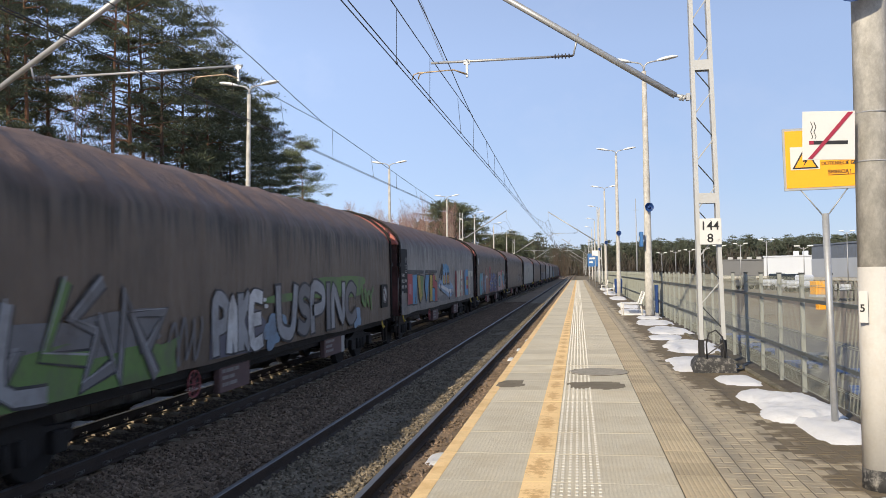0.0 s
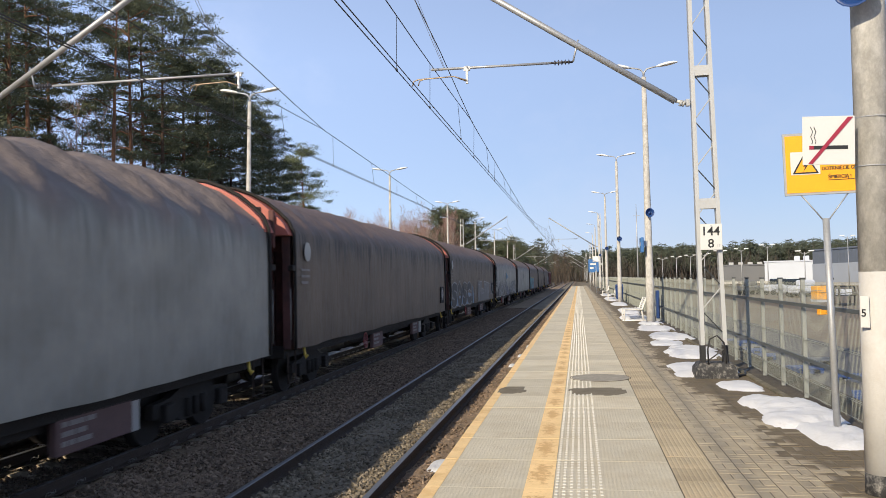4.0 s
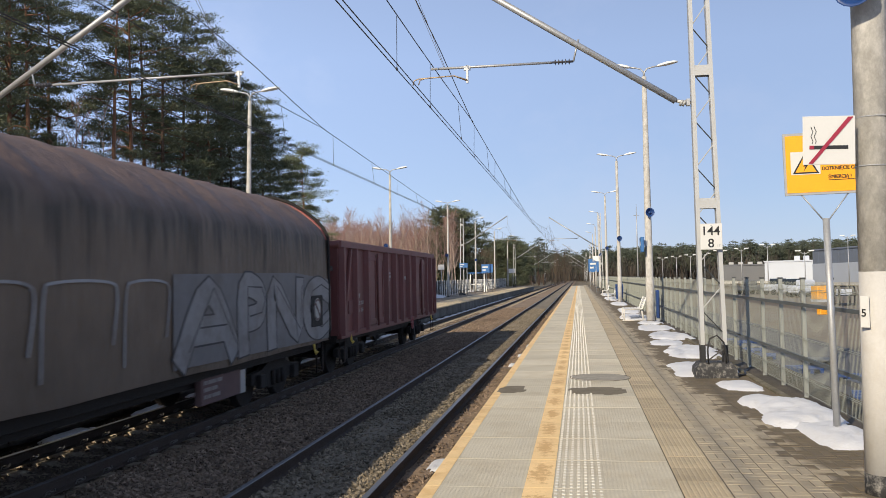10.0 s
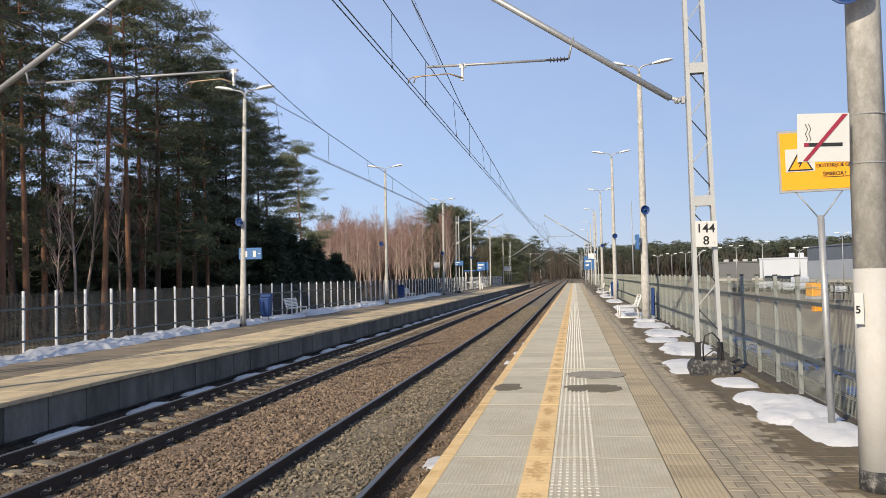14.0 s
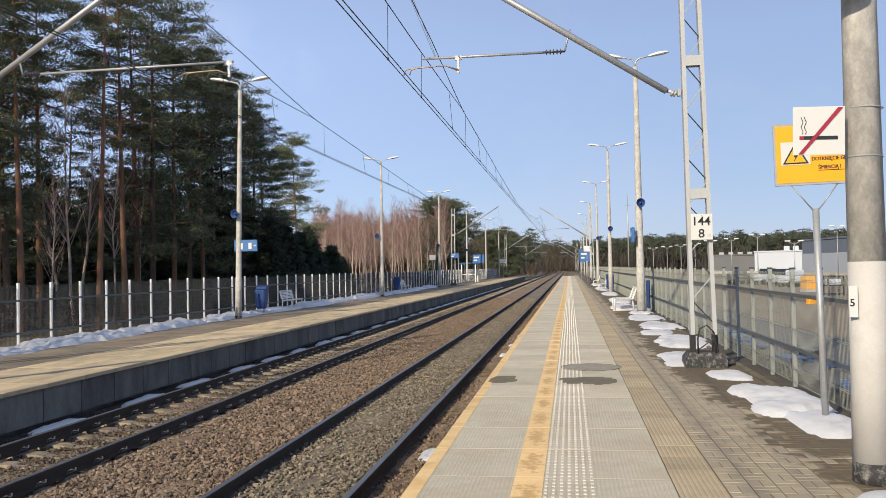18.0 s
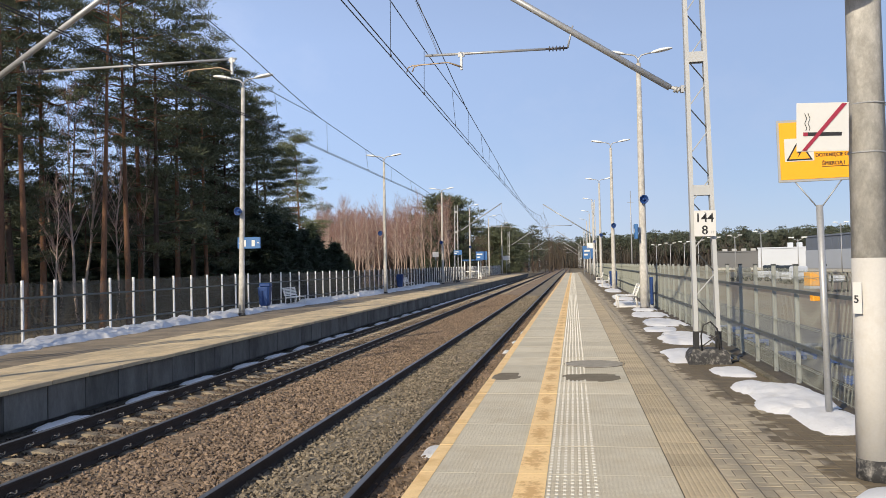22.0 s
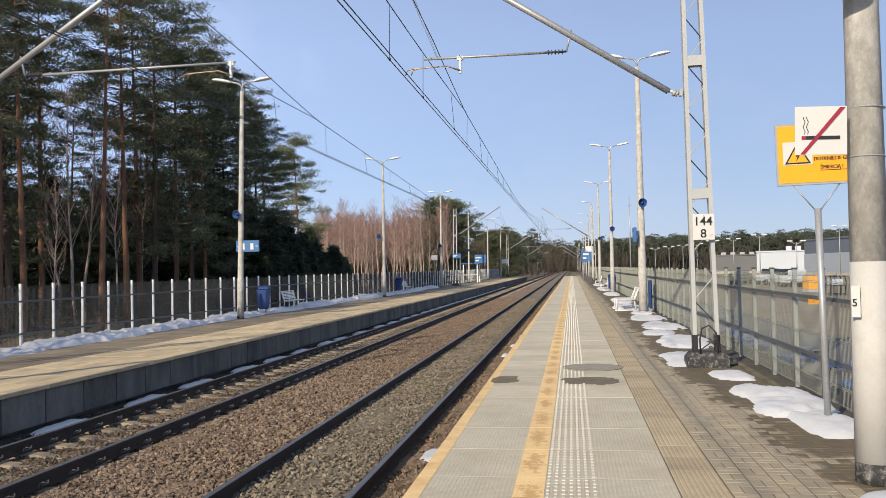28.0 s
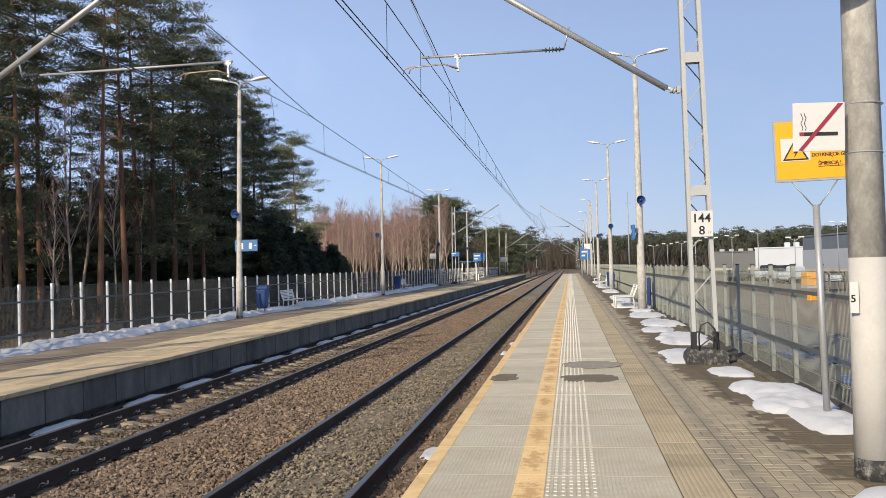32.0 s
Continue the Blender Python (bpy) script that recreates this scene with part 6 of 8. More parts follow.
        for c, pts in ((P_PINK, ((-5.3, 2.27), (-4.98, 2.27), (-5.14, 1.88))), (P_PINK, ((-6.1, 1.1), (-5.8, 1.1), (-6.05, 1.45))), (P_MAROON, ((-4.07, 1.4), (-3.6, 1.38), (-3.6, 1.78), (-4.07, 1.78))),
                       (P_PINK, ((-3.1, 1.85), (-2.9, 1.85), (-2.92, 2.2))), (P_TEALDEEP, ((-2.35, 1.35), (-2.1, 1.35), (-2.2, 1.95))), (P_PALEBLUE, oval(-4.3, 1.45, 0.05, 0.06, r)), (P_PALEBLUE, oval(-3.3, 2.0, 0.05, 0.05, r)),
                       (P_TEAL, ((-4.05, 1.85), (-3.05, 1.87), (-3.05, 2.2), (-4.1, 2.2)))):
            field(w, c, pts, 0.002)
        st = field(w, P_RED, [(-1.66, 1.02), (-0.52, 1.02), (-0.6, 1.5), (-0.9, 1.76), (-1.3, 1.7), (-1.45, 2.05), (-1.66, 2.05)], 0.0, "pink and red edge of the graffiti")
        field(st, P_PINK, [(-1.62, 1.04), (-0.62, 1.04), (-0.7, 1.4), (-1.1, 1.5), (-1.5, 1.62)], 0.001)
        scribble(w, -6.6, -1.8, 2.3, 2.36, P_YELLOW, 0.018, 62, "thin yellow outline above the graffiti", 9)
    if k == 1:
        field(w, P_MIDGREY, [(2.1, 1.12), (9.3, 1.06), (9.4, 2.35), (7, 2.5), (2.1, 2.46)], -0.003, "grey graffiti ground")
        sprayed(w, (("A", 2.15, 4.25), ("P", 4.3, 5.5), ("N", 5.6, 7.5), ("C", 7.5, 9.3)), 1.08, 2.42, (P_PALEGREY,), P_DARK, 0.42, "dull silver graffiti letters with dark lines", edge=0.03, shine=P_DARK, bend=True)
        for y0, y1 in ((-1.9, -0.85), (-0.75, 0.7), (0.85, 2.0)):
            bm = B()
            ribbon(bm, smooth_line([(y0, 1.3), (y0 + 0.05, 2.2), (y0 + 0.25, 2.36), (y1 - 0.2, 2.36), (y1, 2.2), (y1 - 0.1, 1.6)], 5), 0.035, BASE)
            part("graffiti_line", bm, P_SILVER, w, "thin white graffiti line")
        scribble(w, -7.8, -2.0, 1.4, 2.3, P_MIDGREY, 0.04, 73, "thin grey graffiti lines", 6)
    if k == 2:
        haze(w, -1.2, 0.6, 1.2, 2.1, P_TARPDARK, 81, "dark overpainted patch", 7)
        field(w, P_MIDGREY, [(-1.15, 2.25), (-0.7, 2.25), (-0.7, 2.55), (-1.15, 2.55)], 0.0, "faded mark", "marking")
        field(w, P_WHITE, [(-1.3, 1.13), (-1.0, 1.13), (-1.0, 1.22), (-1.3, 1.22)], 0.0, "white patch", "marking")
    return w


def open_wagon():
    w = thing("open_wagon", "dark red steel open-top freight wagon with ribbed sides", "freight wagon", group="freight train wagons")
    half = 6.45
    running_gear(w, half, 4.45, True)
    bm = B()
    box(bm, -1.30, 1.30, -half, half, 1.02, 1.14)
    part("floor", bm, M_OXIDE, w)
    for s in (-1, 1):
        bm = B()
        box(bm, s * 1.36 - 0.025, s * 1.36 + 0.025, -half, half, 1.0, 3.14)
        side = part("side_wall", bm, M_OXIDE, w)
        part("top_rail", box(B(), s * 1.38 - 0.08, s * 1.38 + 0.08, -half - 0.02, half + 0.02, 3.12, 3.30, 0.02), M_OXIDE, side)
        part("bottom_sill", box(B(), s * 1.38 - 0.06, s * 1.38 + 0.06, -half, half, 0.92, 1.06, 0.01), M_OXIDE, side)
        for y in (-6.35, -5.2, -4.05, -1.75, -0.7, 0.35, 1.4, 2.45, 4.55, 5.5, 6.35):
            bm = B()
            o = [(s * 1.385, -0.10), (s * 1.52, -0.055), (s * 1.52, 0.055), (s * 1.385, 0.10)]
            for z0, z1 in ((1.0, 3.13),):
                a = [bm.verts.new((x, y + d, z0)) for x, d in o]
                b = [bm.verts.new((x, y + d, z1)) for x, d in o]
                for j in range(4):
                    bm.faces.new((a[j], a[(j + 1) % 4], b[(j + 1) % 4], b[j]))
                bm.faces.new(a); bm.faces.new(b[::-1])
            part("rib", bm, M_OXIDE, side)
        for y in (-3.85, 2.65):
            for d in (0.0, 0.86):
                dr = part("door", box(B(), s * 1.40, s * 1.45, y + d, y + d + 0.82, 1.10, 3.02, 0.015), M_OXIDE, side)
                bm = B()
                for zz in (1.22, 2.9):
                    box(bm, s * 1.45, s * 1.475, y + d + 0.06, y + d + 0.76, zz - 0.04, zz + 0.04, 0.005)
                for yy in (0.08, 0.72):
                    box(bm, s * 1.45, s * 1.475, y + d + yy - 0.03, y + d + yy + 0.03, 1.2, 2.92, 0.005)
                part("door_rib", bm, M_OXIDE, side)
            part("lock_bar", tube(B(), [(s * 1.50, y + 0.84, 1.05), (s * 1.50, y + 0.84, 3.05)], 0.03, 8), M_OXIDE, side)
        bm = B()
        box(bm, -1.36, 1.36, s * half - 0.03, s * half + 0.03, 1.0, 3.2)
        ew = part("end_wall", bm, M_OXIDE, w)
        for x in (-1.1, -0.4, 0.4, 1.1):
            part("end_rib", box(B(), x - 0.07, x + 0.07, s * half, s * half + s * 0.12, 1.0, 3.1, 0.01) if s > 0 else
                 box(B(), x - 0.07, x + 0.07, s * half - 0.12, s * half, 1.0, 3.1, 0.01), M_OXIDE, ew)
        part("end_top_rail", tube(B(), [(-1.42, s * (half + 0.02), 3.2), (1.42, s * (half + 0.02), 3.2)], 0.09, 8), M_OXIDE, ew)
    lettered(w, -4.98, 1.98, 1.393)
    part("label_holder", box(B(), 1.385, 1.42, -5.72, -5.33, 1.5, 1.82, 0.01), M_OXIDE, w)
    bars(w, -1.5, 2.55, [(0, 0.06, [0.12, 0.2, 0.12]), (0.1, 0.06, [0.3, 0.2]), (0.2, 0.06, [0.4])], 1.393)
    bars(w, 0.55, 2.5, [(0, 0.22, [0.2]), (0.06, 0.12, [0.0, 0.14, 0.1, 0.1, 0.12])], 1.393)
    bars(w, 1.6, 1.75, [(0, 0.06, [0.12, 0.2]), (0.1, 0.06, [0.3]), (0.2, 0.06, [0.25])], 1.393)
    bm = B()
    blob(bm, [(5.0 + 0.17 * math.cos(2 * math.pi * j / 20), 1.85 + 0.24 * math.sin(2 * math.pi * j / 20)) for j in range(20)], 1.392)
    dsc = part("warning_disc", bm, M_PANELGREY, w, "pale worn disc with a red slash")
    bm = B()
    ribbon(bm, [(5.0 + 0.16 * math.cos(2 * math.pi * j / 20), 1.85 + 0.23 * math.sin(2 * math.pi * j / 20)) for j in range(20)], 0.035, 1.397, True)
    ribbon(bm, [(4.9, 2.02), (5.1, 1.68)], 0.04, 1.398)
    part("red_ring", bm, M_SIGNRED, dsc)
    for e in (-1, 1):
        part("end_brace", box(B(), 1.39, 1.47, -0.05, 0.05, -1.12, 1.12, 0.01), M_OXIDE, w, at=pose(0, e * 5.93, 2.06, e * 20, 0, 0))
    part("brake_handwheel", HANDWHEEL, None, w, "red handwheel", pose(1.46, 1.9, 0.86))
    bm = tube(B(), [(1.36, 3.4, 1.0), (1.36, 3.4, 0.45), (1.36, 3.8, 0.45), (1.36, 3.8, 1.0)], 0.02, 6)
    tube(bm, [(1.36, 3.4, 0.72), (1.36, 3.8, 0.72)], 0.016, 6)
    part("side_step", bm, M_UNDER, w)
    return w


TRAIN = [(covered_wagon(k), -19.9 * (k - 0.5)) for k in range(1, 14)] + [(open_wagon(), 7.05)]


def motions():
    """The train rolls by towards -y; each row gives where the coupling before the open wagon is."""
    way = [(0, 243.7), (1, 221.2), (2, 198.8), (3, 176.6), (4.5, 143.0), (6, 109.3), (7, 87.0), (8, 64.4), (9, 41.6), (9.5, 30.1), (10, 18.5),
           (10.4, 9.6), (10.8, 0.6), (12, -26.8), (20, -209.5), (32, -483.5)]
    for w, off in TRAIN:
        walk(w, [(t, pose(C2, y + off, RAIL)) for t, y in way])


# ---- signs on posts ----
def plate(name, w, h, mat, parent, at, t=0.006, label=""):
    return part(name, box(B(), 0, w, -t, 0, 0, h, 0.002), mat, parent, label, at)


post = thing("warning_sign", "orange-yellow high voltage warning sign on a grey steel post", "warning sign", pose(2.81, 9.85, 0.018, 0, -0.9, 0))
part("post", tube(B(), [(0, 0, -0.05), (0, 0, 2.39)], 0.038, 14), M_GALV, post)
for s in (-1, 1):
    part("brace", tube(B(), [(0.02 * s, 0, 2.36), (0.26 * s, 0.0, 2.68)], 0.008, 6), M_GALV, post)
board = part("board", box(B(), -0.43, 0.43, -0.02, 0.0, 2.66, 3.37, 0.004), M_SIGNBACK, post, at=pose(0.0, 0, 0))
part("face", box(B(), -0.405, 0.405, -0.024, -0.020, 2.69, 3.34), M_SIGNYELLOW, board, "orange-yellow sign face")
part("symbol_field", box(B(), -0.355, -0.04, -0.028, -0.024, 2.895, 3.155), M_SIGNWHITE, board)


def tri_ring(name, parent, x, z, s, inner, y, mat):
    bm = B()
    o = [(x - s, z), (x + s, z), (x, z + s * 1.73)]
    c = (x, z + s * 0.577)
    i = [(c[0] + (p[0] - c[0]) * inner, c[1] + (p[1] - c[1]) * inner) for p in o]
    a = [bm.verts.new((p[0], y, p[1])) for p in o]
    b = [bm.verts.new((p[0], y, p[1])) for p in i]
    for k in range(3):
        bm.faces.new((a[k], a[(k + 1) % 3], b[(k + 1) % 3], b[k]))
    part(name, bm, mat, parent)


tri_ring("symbol", board, -0.197, 2.905, 0.142, 0.80, -0.0302, M_SIGNBLACK)
bm = B()
bm.faces.new([bm.verts.new((x, -0.0296, z)) for x, z in ((-0.318, 2.918), (-0.076, 2.918), (-0.197, 3.125))])
part("symbol_ground", bm, M_SIGNYELLOW, board)
bm = B()
bm.faces.new([bm.verts.new((x, -0.031, z)) for x, z in ((-0.178, 3.065), (-0.225, 2.982), (-0.199, 2.988), (-0.222, 2.925), (-0.163, 3.012), (-0.190, 3.006))])
part("symbol_bolt", bm, M_SIGNBLACK, board)
for words, x, z, sz in (("NAPIĘCIEM", 0.0, 3.035, 0.056), ("DOTKNIĘCIE GROZI", -0.02, 2.935, 0.058), ("ŚMIERCIĄ !", 0.045, 2.838, 0.058)):
    part("lettering", text_mesh("lettering", words, sz, M_SIGNBLACK, 0.86, 0.03), None, board, at=pose(x - 0.005, -0.0262, z))
part("underline", box(B(), 0.04, 0.35, -0.0275, -0.0245, 2.818, 2.825), M_SIGNBLACK, board)

ns = thing("no_smoking_sign", "white no smoking sign strapped to the concrete pole", "sign", pose(1.815, 7.03, 2.674, 0, 1.5, 0))
part("plate", box(B(), 0, 0.40, -0.006, 0, 0, 0.395, 0.003), M_SIGNWHITE, ns)
part("cigarette", box(B(), 0.055, 0.345, -0.0085, -0.006, 0.125, 0.155), M_SIGNBLACK, ns)
part("filter", box(B(), 0.05, 0.085, -0.0105, -0.0085, 0.125, 0.155), M_SIGNRED, ns)
for o in (0, 0.025):
    part("smoke", tube(B(), [(0.07 + o + 0.008 * math.sin(k * 1.6), -0.008, 0.17 + 0.02 * k) for k in range(8)], 0.003, 4), M_SIGNBLACK, ns)
bm = B()
bm.faces.new([bm.verts.new((x, -0.0125, z)) for x, z in ((0.04, 0.008), (0.075, 0.008), (0.385, 0.385), (0.345, 0.385))])
part("bar", bm, M_SIGNRED, ns)
for z in (0.40, 0.0):
    part("strap", tube(B(), [(0.60 + 0.143 * math.cos(a), 0.18 + 0.143 * math.sin(a), z + 0.0) for a in (2 * math.pi * j / 20 for j in range(21))], 0.006, 5, cap=False), M_GALV, ns)

km = thing("kilometre_plate", "white kilometre plate with black numerals on the mast", "sign", pose(2.115, 14.93, 2.21, 0, 0.6, 0))
part("plate", box(B(), 0, 0.37, -0.008, 0, 0.02, 0.475, 0.003), M_SIGNWHITE, km)
part("lettering", text_mesh("lettering", "144", 0.215, M_SIGNBLACK), None, km, at=pose(0.012, -0.0105, 0.275))
part("lettering", text_mesh("lettering", "8", 0.215, M_SIGNBLACK), None, km, at=pose(0.125, -0.0105, 0.06))
part("lettering", text_mesh("lettering", "17", 0.06, M_SIGNBACK), None, km, at=pose(0.275, -0.0105, 0.07))
for z in (0.06, 0.44):
    part("bolt", tube(B(), [(0.185, -0.014, z), (0.185, 0.0, z)], 0.012, 6), M_GALV, km)

pl = thing("pole_plate", "small white number plate on the concrete pole", "sign", pose(2.268, 7.10, 1.35, 0, 0, -40))
part("plate", box(B(), -0.035, 0.035, -0.006, 0.0, 0, 0.255, 0.002), M_SIGNWHITE, pl)
part("lettering", text_mesh("lettering", "5", 0.085, M_SIGNBLACK), None, pl, at=pose(-0.028, -0.0085, 0.09))


def hanging_sign(x, y, z0, z1, w, label, yaw=0, rows=((0.25, 0.5), (0.6, 0.3))):
    th = thing("blue_sign", label, "platform sign", pose(x, y, 0, 0, 0, yaw), "blue platform signs")
    part("board", box(B(), -w / 2, w / 2, -0.04, 0.04, z0, z1, 0.01), M_SIGNBLUE, th)
    h = z1 - z0
    for k, (a, l) in enumerate(rows):
        part("writing", box(B(), -w * 0.42, -w * 0.42 + w * l, -0.043, -0.04, z1 - h * (a + 0.16), z1 - h * a), M_SIGNWHITE, th)
    return th


s1 = hanging_sign(LX + 0.28, 31.205, 2.66, 3.12, 0.95, "blue direction sign with white symbols on a lamp post", 0, ())
for x in (-0.25, 0.12):
    part("pictogram", box(B(), x, x + 0.13, -0.043, -0.04, 2.75, 3.0), M_SIGNWHITE, s1)
for x in (-0.42, 0.34):
    part("arrow", box(B(), x, x + 0.09, -0.043, -0.04, 2.87, 2.90), M_SIGNWHITE, s1)
bs = thing("blue_box_sign", "blue box sign on a concrete lamp post", "platform sign", pose(RX - 0.30, 31.6, 0))
part("box", box(B(), -0.02, 0.10, -0.30, 0.30, 2.66, 3.22, 0.02), M_SIGNBLUE, bs)
part("writing", box(B(), -0.024, -0.02, -0.18, 0.10, 2.9, 3.05), M_SIGNWHITE, bs)
part("bracket", box(B(), 0.10, 0.25, -0.03, 0.03, 2.9, 3.1), M_GALV, bs)
for x, y, z0, z1, w in ((2.0, 103.5, 2.4, 3.75, 1.4), (-12.2, 87.6, 2.95, 3.45, 0.9), (-11.9, 108, 2.5, 3.6, 1.5), (2.3, 128, 2.4, 4.4, 1.6)):
    sg = hanging_sign(x, y, z0, z1, w, "blue platform sign with white writing")
    for s in (-1, 1):
        part("post", tube(B(), [(s * w * 0.4, 0.05, 0), (s * w * 0.4, 0.05, z0 + 0.1)], 0.04, 8), M_GALV, sg)
for x, y, z0, w, h in ((-13.3, 79.6, 2.7, 0.6, 0.5), (-12.0, 150, 2.6, 1.2, 0.8), (1.9, 92, 3.4, 0.7, 0.6)):
    th = thing("notice_board", "pale platform notice on a post", "sign", pose(x, y, 0))
    part("board", box(B(), -w / 2, w / 2, -0.03, 0.03, z0, z0 + h, 0.01), M_WHITE, th)
    part("post", tube(B(), [(0, 0.06, 0), (0, 0.06, z0 + h)], 0.03, 8), M_GALV, th)


# ---- benches, bins, cable ----
def bench(x, y, yaw, label):
    th = thing("bench", label, "bench", pose(x, y, 0, 0, 0, yaw), "platform benches")
    for s in (-0.75, 0.75):
        bm = B()
        tube(bm, [(s, -0.25, 0), (s, -0.25, 0.45), (s, 0.2, 0.43)], 0.025, 6)
        tube(bm, [(s, 0.25, 0), (s, 0.2, 0.43), (s, 0.32, 0.9)], 0.025, 6)
        tube(bm, [(s, -0.3, 0.02), (s, 0.3, 0.02)], 0.022, 6)
        part("leg_frame", bm, M_WHITE, th)
    for k in range(6):
        part("seat_slat", box(B(), -0.9, 0.9, -0.25 + 0.08 * k, -0.19 + 0.08 * k, 0.45, 0.475, 0.005), M_WHITE, th)
    for k in range(6):
        z = 0.52 + 0.07 * k
        yy = 0.22 + 0.018 * k
        part("back_slat", box(B(), -0.9, 0.9, yy, yy + 0.022, z, z + 0.05, 0.005), M_WHITE, th)
    return th


bench(2.12, 34.2, -90, "white slatted metal bench on the paving").scale = (1, 1.5, 1)
bench(2.35, 62.0, -90, "white slatted metal bench on the paving")
bench(2.35, 76.0, -90, "white slatted metal bench on the paving")
bench(-13.45, 38.6, 90, "white slatted metal bench by the far fence")
bench(-13.4, 66.5, 90, "white slatted metal bench by the far fence")


def bin_of(x, y, label):
    th = thing("litter_bin", label, "litter bin", pose(x, y, 0), "blue litter bins")
    bm = B()
    prev = None
    for z, w, d in ((0.22, 0.17, 0.14), (0.28, 0.21, 0.17), (1.0, 0.27, 0.22), (1.05, 0.27, 0.22)):
        ring = [bm.verts.new((w * sx, d * sy, z)) for sx, sy in ((-1, -0.7), (-0.7, -1), (0.7, -1), (1, -0.7), (1, 0.7), (0.7, 1), (-0.7, 1), (-1, 0.7))]
        if prev:
            for j in range(8):
                bm.faces.new((prev[j], prev[(j + 1) % 8], ring[(j + 1) % 8], ring[j]))
        else:
            bm.faces.new(ring[::-1])
        prev = ring
    bm.faces.new(prev)
    part("bin", bm, M_BLUE, th)
    part("hood", box(B(), -0.26, 0.26, -0.05, 0.25, 1.05, 1.22, 0.04), M_BLUE, th)
    part("post", tube(B(), [(0, 0.26, 0), (0, 0.26, 1.2)], 0.03, 8), M_GALV, th)
    return th


bin_of(-13.45, 34.6, "dark blue litter bin by the far fence")
bin_of(-13.6, 64.0, "dark blue litter bin by the far fence")
bin_of(2.70, 57.3, "dark blue litter bin by the fence")
bd = thing("blue_box", "tall narrow blue box behind the lamp post", "cabinet", pose(3.02, 33.2, 0))
part("body", box(B(), -0.06, 0.06, -0.22, 0.22, 0.12, 1.2, 0.02), M_BLUE, bd)
part("foot", box(B(), -0.07, 0.07, -0.15, 0.15, 0, 0.13), M_GALV, bd)
cb = thing("earthing_cable", "black cable loop between the mast's feet", "cable", pose(2.31, 14.98, 0))
part("cable", tube(B(), [(-0.13, -0.12, 0.24), (-0.14, -0.14, 0.5), (-0.10, -0.14, 0.68), (0.02, -0.14, 0.74), (0.13, -0.14, 0.62), (0.17, -0.12, 0.4), (0.17, -0.10, 0.25)], 0.014, 6), M_BLACK, cb)
part("cable_tail", tube(B(), [(0.32, 0, 0.02), (0.55, 0.25, 0.02), (0.62, 0.7, 0.03), (0.75, 1.0, 0.02)], 0.022, 6), M_BLACK, cb)
part("diagonal_strap", tube(B(), [(-0.14, -0.1, 0.30), (0.16, -0.1, 0.52)], 0.012, 5), M_BLACK, cb)
mc = thing("manhole_cover", "dark grey round manhole cover in the slabs", "manhole cover", pose(0.33, 14.95, 0.004))
part("lid", tube(B(), [(0, 0, -0.02), (0, 0, 0.004)], 0.50, 36), surf("worn_cast_lid", (0.33, 0.305, 0.26), 0.95, var=0.25, scale=6, bump=0.2, spec=0.15), mc)
part("rim", tube(B(), [(0.53 * math.cos(a), 0.53 * math.sin(a), 0.0) for a in (2 * math.pi * j / 36 for j in range(37))], 0.004, 5, cap=False), M_JOINT, mc)


# ---- snow and dark patches ----
def snow(x0, x1, y0, y1, h, seed, name="snow_patch", z=0.0, mat=None, label="patch of old melting snow on the paving", n=30, flat=0.45, smooth=True):
    """A melting heap: a rounded sheet with a ragged outline, thin at its rim."""
    ly, lx = y1 - y0, x1 - x0
    ny, nx = max(12, min(90, int(ly / 0.09))), max(10, min(40, int(lx / 0.06)))
    v, f, idx = [], [], {}
    val = {}
    for j in range(ny + 1):
        for i in range(nx + 1):
            u, w = 2 * i / nx - 1, 2 * j / ny - 1
            x, y = x0 + lx * i / nx, y0 + ly * j / ny
            p = Vector((x * 1.3 + seed * 7.7, y * 1.3, seed))
            e = 1 - max(abs(u) ** 3, 0) * 1.0 - abs(w) ** 4 * 1.0 - 0.25 * (u * u + w * w) + 0.55 * noise.noise(p) + 0.28 * noise.noise(p * 2.7)
            if abs(u) == 1 or abs(w) == 1:
                e = min(e, -0.01)
            val[i, j] = e - 0.25
    for (i, j), e in val.items():
        x, y = x0 + lx * i / nx, y0 + ly * j / ny
        q = Vector((x * 5, y * 5, seed))
        zz = h * max(e, 0) ** flat * (0.75 + 0.35 * noise.noise(q) + 0.2 * noise.noise(q * 2.3)) if e > 0 else -0.012
        idx[i, j] = len(v)
        v.append((x, y, z + zz))
    for j in range(ny):
        for i in range(nx):
            c = ((i, j), (i + 1, j), (i + 1, j + 1), (i, j + 1))
            if any(val[k] > 0 for k in c):
                f.append([idx[k] for k in c])
    if not f:
        return None
    return solo(name, quick_mesh(name, v, f, mat or M_SNOW, smooth), None, label, "damp patch" if name == "dark_stain" else "snow")


